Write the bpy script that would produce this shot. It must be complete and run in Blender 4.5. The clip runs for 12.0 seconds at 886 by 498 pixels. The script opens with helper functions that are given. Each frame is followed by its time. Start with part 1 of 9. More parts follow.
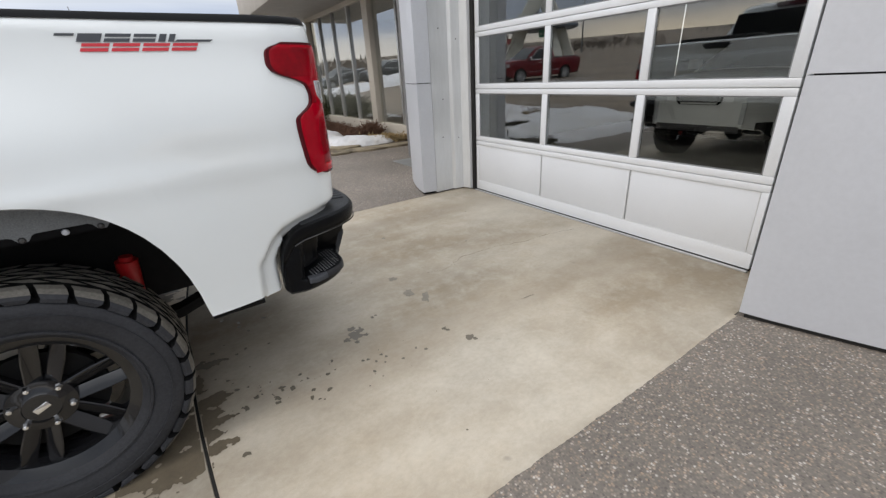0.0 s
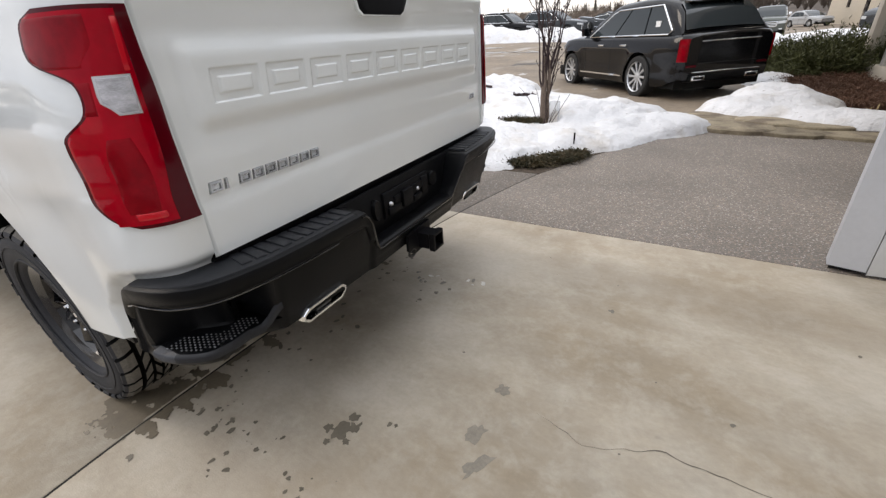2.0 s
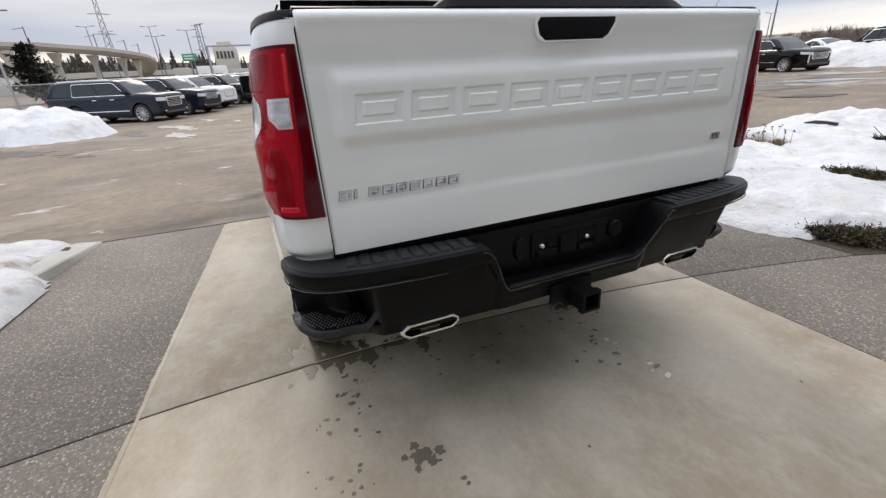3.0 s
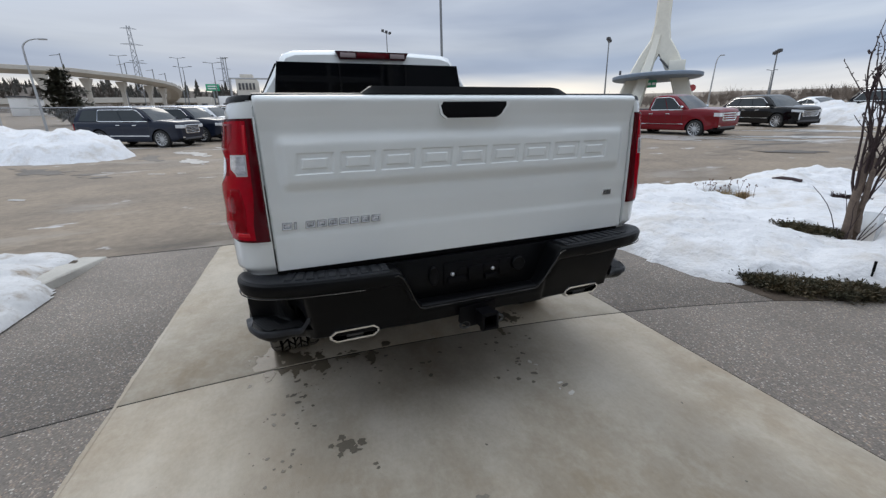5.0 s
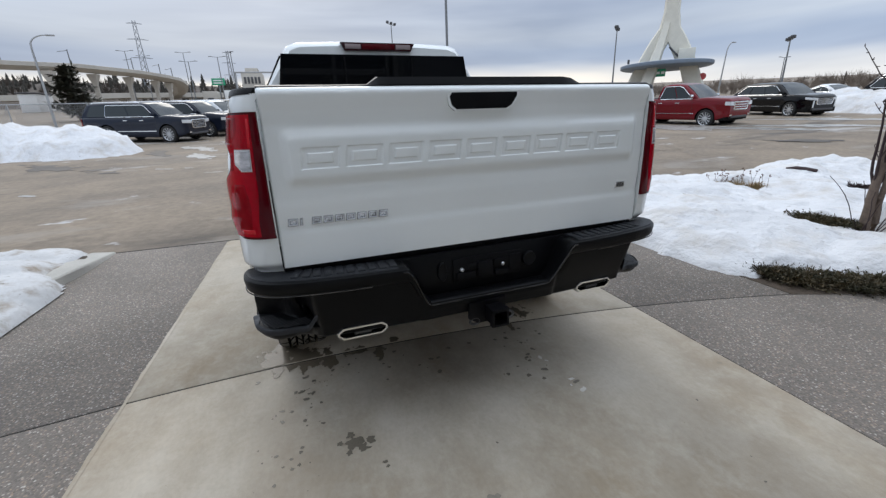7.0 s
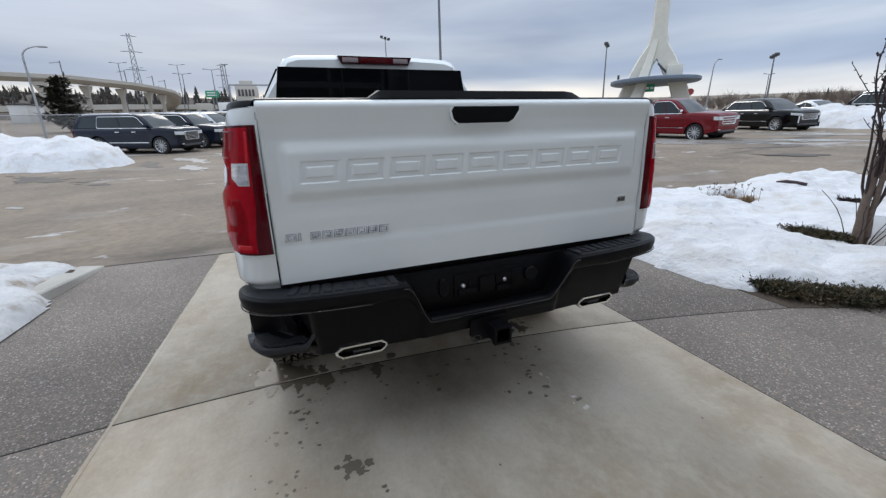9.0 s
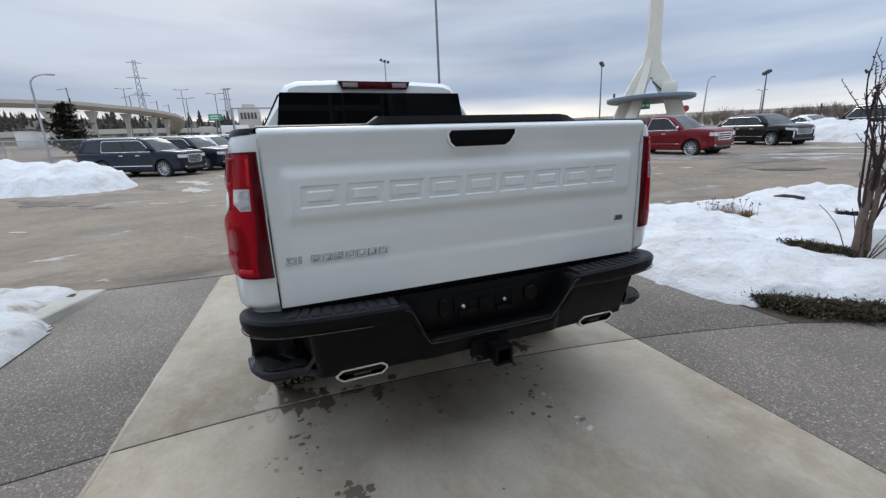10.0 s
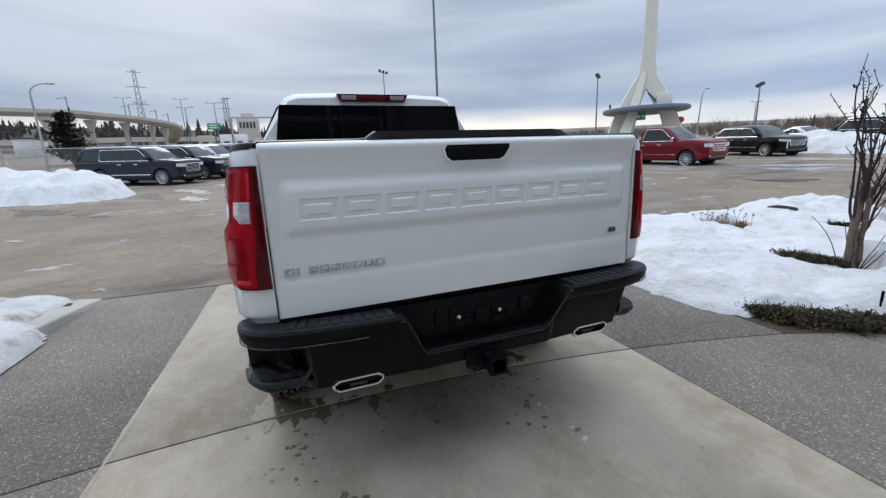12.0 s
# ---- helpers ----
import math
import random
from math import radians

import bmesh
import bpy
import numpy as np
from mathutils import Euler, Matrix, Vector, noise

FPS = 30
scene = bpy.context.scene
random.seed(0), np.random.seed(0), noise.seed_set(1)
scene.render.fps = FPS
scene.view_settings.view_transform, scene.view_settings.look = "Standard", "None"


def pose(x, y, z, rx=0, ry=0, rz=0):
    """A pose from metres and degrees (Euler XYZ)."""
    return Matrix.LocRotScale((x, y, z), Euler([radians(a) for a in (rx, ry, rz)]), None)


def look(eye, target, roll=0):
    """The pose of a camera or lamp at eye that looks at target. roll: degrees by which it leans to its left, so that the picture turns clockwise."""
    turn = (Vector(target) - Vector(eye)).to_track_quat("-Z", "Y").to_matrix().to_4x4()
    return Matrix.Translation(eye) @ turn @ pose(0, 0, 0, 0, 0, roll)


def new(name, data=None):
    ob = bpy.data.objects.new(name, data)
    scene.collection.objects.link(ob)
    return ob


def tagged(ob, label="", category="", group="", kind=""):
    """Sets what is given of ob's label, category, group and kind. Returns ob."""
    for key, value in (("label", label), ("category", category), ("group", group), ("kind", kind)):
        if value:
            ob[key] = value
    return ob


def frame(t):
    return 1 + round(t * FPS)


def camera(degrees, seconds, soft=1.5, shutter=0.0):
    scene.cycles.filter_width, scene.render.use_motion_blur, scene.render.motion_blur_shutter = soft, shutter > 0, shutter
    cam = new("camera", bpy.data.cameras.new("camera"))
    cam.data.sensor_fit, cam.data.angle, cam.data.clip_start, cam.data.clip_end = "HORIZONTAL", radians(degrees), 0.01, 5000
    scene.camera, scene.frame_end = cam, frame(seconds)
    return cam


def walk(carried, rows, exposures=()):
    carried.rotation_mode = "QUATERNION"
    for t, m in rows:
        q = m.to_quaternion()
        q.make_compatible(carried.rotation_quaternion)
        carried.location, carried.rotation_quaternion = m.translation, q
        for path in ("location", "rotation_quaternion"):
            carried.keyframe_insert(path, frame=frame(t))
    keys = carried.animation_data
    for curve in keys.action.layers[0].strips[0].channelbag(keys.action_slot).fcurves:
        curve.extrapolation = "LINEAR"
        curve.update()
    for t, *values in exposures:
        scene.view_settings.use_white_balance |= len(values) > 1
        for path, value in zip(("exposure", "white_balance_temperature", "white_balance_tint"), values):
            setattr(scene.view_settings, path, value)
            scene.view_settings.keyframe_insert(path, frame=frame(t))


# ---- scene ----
cam = camera(95.5, 12.0, soft=1.35)
PATH = [
    (0, (0.574, 0.39, 1.267), (1.565, 1.934, 0.472), -3.1),
    (0.2, (0.788, 0.441, 1.283), (1.614, 2.057, 0.443), -2.6),
    (0.5, (1.093, 0.574, 1.264), (1.698, 2.248, 0.351), -2.1),
    (0.8, (1.379, 0.711, 1.278), (1.76, 2.438, 0.345), -2.3),
    (1, (1.581, 0.799, 1.266), (1.787, 2.553, 0.327), -2.6),
    (1.3, (1.808, 0.976, 1.292), (1.715, 2.739, 0.355), -2.6),
    (1.5, (1.917, 1.133, 1.286), (1.633, 2.872, 0.339), -2.4),
    (2, (2.068, 1.532, 1.289), (1.115, 3.029, 0.367), -4.2),
    (2.5, (2.153, 1.8, 1.271), (0.528, 2.618, 0.44), -5.3),
    (2.7, (2.170, 1.866, 1.262), (0.474, 2.563, 0.466), -5.0),
    (4.3, (2.636, 2.172, 1.342), (0.791, 2.658, 0.743), -1.2),
    (4.5, (2.648, 2.179, 1.346), (0.805, 2.686, 0.757), -1.9),
    (5, (2.666, 2.152, 1.349), (0.852, 2.759, 0.764), -1.5),
    (5.5, (2.666, 2.069, 1.351), (0.901, 2.767, 0.72), -0.5),
    (6, (2.624, 2.044, 1.334), (0.862, 2.721, 0.673), -0.7),
    (6.5, (2.605, 2.117, 1.348), (0.808, 2.723, 0.712), -1.5),
    (7, (2.624, 2.154, 1.348), (0.81, 2.727, 0.73), -2.1),
    (9, (2.577, 2.135, 1.353), (0.758, 2.747, 0.79), -1.8),
    (9.5, (2.582, 2.127, 1.363), (0.749, 2.74, 0.85), -2.3),
    (10, (2.588, 2.139, 1.369), (0.746, 2.757, 0.891), -2.6),
    (10.5, (2.593, 2.143, 1.371), (0.747, 2.762, 0.916), -2.9),
    (11, (2.597, 2.14, 1.374), (0.749, 2.763, 0.931), -3.0),
    (11.5, (2.603, 2.139, 1.377), (0.756, 2.768, 0.939), -2.8),
    (12, (2.614, 2.138, 1.386), (0.767, 2.772, 0.951), -2.4),
]
walk(cam, [(t, look(eye, target, roll)) for t, eye, target, roll in PATH],
     exposures=[(0.0, 0.27, 7250, 12), (1.0, 0.27, 7400, 13), (2.0, 0.37, 7400, 14), (2.5, 0.29, 7350, 14), (4.5, -0.10, 6600, 10), (5.0, -0.13, 6600, 10), (5.5, -0.06, 6750, 10), (6.0, -0.01, 6980, 10), (6.5, -0.02, 6880, 11), (7.0, -0.06, 6560, 10), (9.0, -0.08, 6480, 10), (12.0, -0.08, 6350, 10)])

# ---- world, sun, exposure ----
world = bpy.data.worlds.new("world")
scene.world = world
world.use_nodes = True
wn, wl = world.node_tree.nodes, world.node_tree.links
wn.clear()
w_out = wn.new("ShaderNodeOutputWorld")
w_bg = wn.new("ShaderNodeBackground")
sky = wn.new("ShaderNodeTexSky")
sky.sky_type, sky.sun_disc = "NISHITA", False
sky.sun_elevation, sky.sun_rotation = radians(36), radians(265)
sky.dust_density = 3.0
w_tc = wn.new("ShaderNodeTexCoord")
w_sep = wn.new("ShaderNodeSeparateXYZ")
wl.new(w_tc.outputs["Generated"], w_sep.inputs[0])
# flattened cloud sheets: long bands near the horizon
w_map = wn.new("ShaderNodeMapping")
w_map.inputs["Scale"].default_value = (1.3, 1.3, 9.0)
wl.new(w_tc.outputs["Generated"], w_map.inputs[0])
w_no = wn.new("ShaderNodeTexNoise")
w_no.inputs["Scale"].default_value, w_no.inputs["Detail"].default_value, w_no.inputs["Roughness"].default_value = 1.3, 4.0, 0.5
w_no.inputs["Distortion"].default_value = 0.4
wl.new(w_map.outputs[0], w_no.inputs["Vector"])
w_cl = wn.new("ShaderNodeValToRGB")
w_cl.color_ramp.elements[0].position, w_cl.color_ramp.elements[0].color = 0.30, (0.35, 0.41, 0.52, 1)
w_cl.color_ramp.elements[1].position, w_cl.color_ramp.elements[1].color = 0.66, (0.58, 0.64, 0.73, 1)
wl.new(w_no.outputs["Fac"], w_cl.inputs[0])
# clear pale strip along the horizon, heavy overcast higher up
w_hz = wn.new("ShaderNodeValToRGB")
he = w_hz.color_ramp.elements
he[0].position, he[0].color = 0.055, (1, 1, 1, 1)
he[1].position, he[1].color = 0.105, (0, 0, 0, 1)
w_no2 = wn.new("ShaderNodeTexNoise")
w_no2.inputs["Scale"].default_value, w_no2.inputs["Detail"].default_value = 1.1, 3.0
wl.new(w_map.outputs[0], w_no2.inputs["Vector"])
w_ad = wn.new("ShaderNodeMath")
w_ad.operation = "MULTIPLY_ADD"
wl.new(w_no2.outputs["Fac"], w_ad.inputs[0])
w_ad.inputs[1].default_value = 0.10
wl.new(w_sep.outputs[2], w_ad.inputs[2])
w_sub = wn.new("ShaderNodeMath")
w_sub.operation = "SUBTRACT"
wl.new(w_ad.outputs[0], w_sub.inputs[0])
w_sub.inputs[1].default_value = 0.05
wl.new(w_sub.outputs[0], w_hz.inputs[0])
# the clear strip thins out towards the north-east
w_dot = wn.new("ShaderNodeVectorMath")
w_dot.operation = "DOT_PRODUCT"
wl.new(w_tc.outputs["Generated"], w_dot.inputs[0])
w_dot.inputs[1].default_value = (-0.98, -0.17, 0.0)
w_fade = wn.new("ShaderNodeMapRange")
w_fade.inputs["From Min"].default_value, w_fade.inputs["From Max"].default_value, w_fade.inputs["To Min"].default_value = 0.45, 0.85, 0.25
wl.new(w_dot.outputs["Value"], w_fade.inputs["Value"])
w_strip = wn.new("ShaderNodeMath")
w_strip.operation = "MULTIPLY"
wl.new(w_hz.outputs[0], w_strip.inputs[0])
wl.new(w_fade.outputs[0], w_strip.inputs[1])
w_mix = wn.new("ShaderNodeMixRGB")
wl.new(w_strip.outputs[0], w_mix.inputs[0])
wl.new(w_cl.outputs[0], w_mix.inputs[1])
w_mix.inputs[2].default_value = (1.38, 1.26, 1.06, 1)
# blue-grey band of cloud above the pale strip
w_band = wn.new("ShaderNodeValToRGB")
be = w_band.color_ramp.elements
be[0].position, be[0].color = 0.075, (1, 1, 1, 1)
be[1].position, be[1].color = 0.30, (0.98, 1.0, 1.02, 1)
for p_, c_ in ((0.098, (0.74, 0.80, 0.90, 1)), (0.128, (0.72, 0.79, 0.90, 1)), (0.155, (0.97, 0.99, 1.01, 1)), (0.21, (0.92, 0.96, 1.02, 1))):
    k_ = be.new(p_)
    k_.color = c_
wl.new(w_sub.outputs[0], w_band.inputs[0])
w_dark = wn.new("ShaderNodeMixRGB")
w_dark.blend_type = "MULTIPLY"
w_dark.inputs[0].default_value = 1.0
wl.new(w_mix.outputs[0], w_dark.inputs[1])
wl.new(w_band.outputs[0], w_dark.inputs[2])
# lighter cloud towards the north-east
w_side = wn.new("ShaderNodeMapRange")
w_side.inputs["From Min"].default_value, w_side.inputs["From Max"].default_value = 0.15, 0.95
w_side.inputs["To Min"].default_value, w_side.inputs["To Max"].default_value = 1.20, 0.99
wl.new(w_dot.outputs["Value"], w_side.inputs["Value"])
w_lit = wn.new("ShaderNodeMixRGB")
w_lit.blend_type = "MULTIPLY"
w_lit.inputs[0].default_value = 1.0
wl.new(w_dark.outputs[0], w_lit.inputs[1])
wl.new(w_side.outputs[0], w_lit.inputs[2])
# brighter overcast overhead
w_up = wn.new("ShaderNodeValToRGB")
w_up.color_ramp.elements[0].position, w_up.color_ramp.elements[0].color = 0.34, (1, 1, 1, 1)
w_up.color_ramp.elements[1].position, w_up.color_ramp.elements[1].color = 0.80, (2.6, 2.54, 2.44, 1)
wl.new(w_sep.outputs[2], w_up.inputs[0])
w_mul = wn.new("ShaderNodeMixRGB")
w_mul.blend_type = "MULTIPLY"
w_mul.inputs[0].default_value = 1.0
wl.new(w_lit.outputs[0], w_mul.inputs[1])
wl.new(w_up.outputs[0], w_mul.inputs[2])
w_sk = wn.new("ShaderNodeMixRGB")
w_sk.blend_type = "ADD"
w_sk.inputs[0].default_value = 0.008
wl.new(w_mul.outputs[0], w_sk.inputs[1])
wl.new(sky.outputs[0], w_sk.inputs[2])
wl.new(w_sk.outputs[0], w_bg.inputs[0])
w_bg.inputs[1].default_value = 1.0
wl.new(w_bg.outputs[0], w_out.inputs[0])

sun_data = bpy.data.lights.new("sun", "SUN")
sun_data.energy, sun_data.angle, sun_data.color = 0.80, radians(28), (1.0, 0.96, 0.9)
sun = new("sun", sun_data)
sun.matrix_world = look((-50, -4, 36), (0, 0, 0))


# ---- materials ----
def mat(name, base, rough=0.5, metal=0.0, var=0.12, scale=4.0, fine=0.08, fscale=60.0, bump=0.0, bscale=80.0,
        coat=0.0, spec=0.5, second=None, mix=(0.45, 0.62), mscale=2.0, transmission=0.0, ior=1.45, rvar=0.0, stretch=None, per=0.0):
    """A principled surface: a base colour broken up at two scales, an optional second colour in patches, and fine relief."""
    m = bpy.data.materials.new(name)
    m.use_nodes = True
    n, l = m.node_tree.nodes, m.node_tree.links
    b = n["Principled BSDF"]
    b.inputs["Roughness"].default_value, b.inputs["Metallic"].default_value = rough, metal
    b.inputs["Coat Weight"].default_value, b.inputs["Coat Roughness"].default_value = coat, 0.04
    b.inputs["Specular IOR Level"].default_value = spec
    b.inputs["Transmission Weight"].default_value, b.inputs["IOR"].default_value = transmission, ior
    tc = n.new("ShaderNodeTexCoord")
    vec = tc.outputs["Object"]
    if stretch:
        mp = n.new("ShaderNodeMapping")
        mp.inputs["Scale"].default_value = stretch
        l.new(vec, mp.inputs[0])
        vec = mp.outputs[0]

    def noise_at(s, d=4.0):
        t = n.new("ShaderNodeTexNoise")
        t.inputs["Scale"].default_value, t.inputs["Detail"].default_value, t.inputs["Roughness"].default_value = s, d, 0.6
        l.new(vec, t.inputs["Vector"])
        return t.outputs["Fac"]

    col = None
    if second:
        ramp = n.new("ShaderNodeMapRange")
        ramp.inputs["From Min"].default_value, ramp.inputs["From Max"].default_value = mix
        l.new(noise_at(mscale, 6.0), ramp.inputs["Value"])
        mx = n.new("ShaderNodeMixRGB")
        mx.inputs[1].default_value, mx.inputs[2].default_value = (*base, 1), (*second, 1)
        l.new(ramp.outputs[0], mx.inputs[0])
        col = mx.outputs[0]
    for amount, s in ((var, scale), (fine, fscale)):
        if amount <= 0:
            continue
        r = n.new("ShaderNodeMapRange")
        r.inputs["From Min"].default_value, r.inputs["From Max"].default_value = 0.25, 0.75
        r.inputs["To Min"].default_value, r.inputs["To Max"].default_value = 1 - amount, 1 + amount
        l.new(noise_at(s), r.inputs["Value"])
        mu = n.new("ShaderNodeMixRGB")
        mu.blend_type, mu.inputs[0].default_value = "MULTIPLY", 1.0
        if col is None:
            mu.inputs[1].default_value = (*base, 1)
        else:
            l.new(col, mu.inputs[1])
        l.new(r.outputs[0], mu.inputs[2])
        col = mu.outputs[0]
    if per > 0:
        oi = n.new("ShaderNodeObjectInfo")
        r = n.new("ShaderNodeMapRange")
        r.inputs["To Min"].default_value, r.inputs["To Max"].default_value = 1 - per, 1 + per
        l.new(oi.outputs["Random"], r.inputs["Value"])
        mu = n.new("ShaderNodeMixRGB")
        mu.blend_type, mu.inputs[0].default_value = "MULTIPLY", 1.0
        if col is None:
            mu.inputs[1].default_value = (*base, 1)
        else:
            l.new(col, mu.inputs[1])
        l.new(r.outputs[0], mu.inputs[2])
        col = mu.outputs[0]
    if col is None:
        b.inputs["Base Color"].default_value = (*base, 1)
    else:
        l.new(col, b.inputs["Base Color"])
    if rvar > 0:
        r = n.new("ShaderNodeMapRange")
        r.inputs["To Min"].default_value, r.inputs["To Max"].default_value = max(0.02, rough - rvar), min(1, rough + rvar)
        l.new(noise_at(scale * 2), r.inputs["Value"])
        l.new(r.outputs[0], b.inputs["Roughness"])
    if bump > 0:
        bp = n.new("ShaderNodeBump")
        bp.inputs["Strength"].default_value, bp.inputs["Distance"].default_value = 1.0, bump
        l.new(noise_at(bscale, 5.0), bp.inputs["Height"])
        l.new(bp.outputs[0], b.inputs["Normal"])
    return m


WHITE_PAINT = mat("white_paint", (0.775, 0.805, 0.80), 0.22, var=0.015, scale=2, fine=0, coat=1.0, bump=0.0003, bscale=3)
BLACK_PLASTIC = mat("black_plastic", (0.0042, 0.0045, 0.0053), 0.34, spec=0.15, var=0.15, scale=6, fine=0.2, fscale=300, bump=0.0004, bscale=600, rvar=0.1)
BLACK_GLOSS = mat("black_gloss", (0.009, 0.009, 0.010), 0.12, var=0.1, fine=0, coat=0.5, spec=0.4)
RIM_GREY = mat("rim_grey", (0.017, 0.018, 0.021), 0.42, spec=0.4, var=0.25, scale=14, fine=0.25, fscale=240, bump=0.0004, bscale=500)
EDGE_GREY = mat("edge_grey", (0.052, 0.055, 0.062), 0.45, spec=0.4, var=0.25, scale=14, fine=0.25, fscale=240, bump=0.0004, bscale=500)
STUD_GREY = mat("stud_grey", (0.19, 0.195, 0.205), 0.4, spec=0.5, var=0.3, scale=40, fine=0)
PAD_GREY = mat("pad_grey", (0.022, 0.0235, 0.027), 0.50, spec=0.35, var=0.2, scale=8, fine=0.3, fscale=220, bump=0.0006, bscale=500)
BLACK_SATIN = mat("black_satin", (0.004, 0.004, 0.005), 0.45, spec=0.14, var=0.2, scale=5, fine=0.15, fscale=90)
# shade of the tyre grooves as a colour, blacker than the rubber itself
GROOVE_SHADE = mat("groove_shade", (0.006, 0.006, 0.006), 0.9, spec=0.1, var=0.2, fine=0.1)
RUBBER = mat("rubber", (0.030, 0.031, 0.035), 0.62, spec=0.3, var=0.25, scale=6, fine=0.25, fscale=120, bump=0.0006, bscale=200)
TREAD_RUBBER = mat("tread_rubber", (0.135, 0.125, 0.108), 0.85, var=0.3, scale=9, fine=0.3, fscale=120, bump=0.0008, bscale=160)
BADGE_CHROME = mat("badge_chrome", (0.44, 0.45, 0.46), 0.12, 1.0, var=0.5, scale=35, fine=0)
CHROME = mat("chrome", (0.86, 0.87, 0.88), 0.08, 1.0, var=0.04, fine=0)
LAMP_RED = mat("lamp_red", (0.36, 0.0008, 0.010), 0.06, var=0.40, scale=7, fine=0.05, fscale=60, coat=0.10, spec=0.14)
LAMP_RED_DARK = mat("lamp_red_dark", (0.075, 0.0006, 0.004), 0.10, var=0.2, scale=9, fine=0, coat=0.1, spec=0.2)
STOP_HOUSING = mat("stop_housing", (0.035, 0.006, 0.009), 0.2, var=0.2, scale=9, fine=0, spec=0.3)
LAMP_RED_DEEP = mat("lamp_red_deep", (0.23, 0.0006, 0.006), 0.06, var=0.40, scale=9, fine=0.1, coat=0.10, spec=0.14)
LAMP_RED_BRIGHT = mat("lamp_red_bright", (0.56, 0.004, 0.014), 0.10, var=0.15, scale=20, fine=0, coat=0.35, spec=0.4)
LAMP_CLEAR = mat("lamp_clear", (0.52, 0.52, 0.54), 0.14, 0.5, var=0.45, scale=22, fine=0.2, fscale=200, coat=1.0, stretch=(1, 1, 3))
DARK_GLASS = mat("dark_glass", (0.0025, 0.003, 0.004), 0.03, var=0, fine=0, spec=0.10)
LINER_GREY = mat("liner_grey", (0.16, 0.17, 0.175), 0.9, var=0.15, scale=10, fine=0.25, fscale=250, bump=0.001, bscale=300)
FRAME_BLACK = mat("frame_black", (0.007, 0.007, 0.007), 0.7, spec=0.2, var=0.2, fine=0.2, fscale=40)
SHOCK_RED = mat("shock_red", (0.40, 0.012, 0.014), 0.35, var=0.1, fine=0.1)
DECAL_DARK = mat("decal_dark", (0.06, 0.065, 0.075), 0.4, var=0.05, fine=0)
DECAL_RED = mat("decal_red", (0.60, 0.03, 0.045), 0.4, var=0.05, fine=0)
STEEL_DARK = mat("steel_dark", (0.10, 0.10, 0.10), 0.45, 0.8, var=0.25, scale=20, fine=0.1)
SILVER_PANEL = mat("silver_panel", (0.56, 0.58, 0.62), 0.42, 0.25, var=0.05, scale=1.2, fine=0.03, fscale=40, rvar=0.06)
SILVER_RIBBED = mat("silver_ribbed", (0.70, 0.715, 0.725), 0.36, 0.30, var=0.06, scale=2.0, fine=0.05, fscale=30, stretch=(1, 1, 0.15), rvar=0.08)
SEAM_GREY = mat("seam_grey", (0.20, 0.21, 0.22), 0.5, var=0.1, fine=0)
DOOR_WHITE = mat("door_white", (0.66, 0.685, 0.72), 0.38, 0.0, var=0.03, scale=2, fine=0.03, fscale=150, bump=0.0003, bscale=400)
DOOR_FRAME = mat("door_frame", (0.74, 0.765, 0.80), 0.34, 0.1, var=0.03, scale=3, fine=0.02)
SEAL_BLACK = mat("seal_black", (0.012, 0.012, 0.012), 0.8, var=0.2, fine=0)
SHOWROOM_GLASS = mat("showroom_glass", (0.80, 0.86, 0.86), 0.0, var=0, fine=0, transmission=1.0, ior=3.0)
GLASS = mat("window_glass", (0.78, 0.84, 0.84), 0.0, var=0, fine=0, transmission=1.0, ior=2.1)
BEIGE_METAL = mat("beige_metal", (0.52, 0.48, 0.42), 0.5, 0.1, var=0.06, scale=2, fine=0.04)
SOFFIT = mat("soffit", (0.42, 0.40, 0.37), 0.7, var=0.08, fine=0.05)
SHOWROOM_WALL = mat("showroom_wall", (0.72, 0.72, 0.70), 0.7, var=0.06, fine=0.04)
SHOWROOM_FLOOR = mat("showroom_floor", (0.50, 0.49, 0.47), 0.25, var=0.1, fine=0.05)
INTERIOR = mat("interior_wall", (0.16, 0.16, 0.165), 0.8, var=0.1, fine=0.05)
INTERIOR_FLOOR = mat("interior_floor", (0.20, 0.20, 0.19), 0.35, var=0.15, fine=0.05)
STUCCO = mat("stucco", (0.50, 0.45, 0.37), 0.85, var=0.08, fine=0.08, fscale=30)
def flecks(m, scale, lo, hi, colour, amount, detail=3.0):
    """Scattered flecks of another colour over a finished surface."""
    n, l = m.node_tree.nodes, m.node_tree.links
    b = n["Principled BSDF"]
    old = b.inputs["Base Color"].links[0].from_socket
    tc = n.new("ShaderNodeTexCoord")
    t = n.new("ShaderNodeTexNoise")
    t.inputs["Scale"].default_value, t.inputs["Detail"].default_value, t.inputs["Roughness"].default_value = scale, detail, 0.6
    l.new(tc.outputs["Object"], t.inputs["Vector"])
    r = n.new("ShaderNodeMapRange")
    r.inputs["From Min"].default_value, r.inputs["From Max"].default_value, r.inputs["To Max"].default_value = lo, hi, amount
    l.new(t.outputs["Fac"], r.inputs["Value"])
    mx = n.new("ShaderNodeMixRGB")
    mx.inputs[2].default_value = (*colour, 1)
    l.new(old, mx.inputs[1])
    l.new(r.outputs[0], mx.inputs[0])
    l.new(mx.outputs[0], b.inputs["Base Color"])
    return m


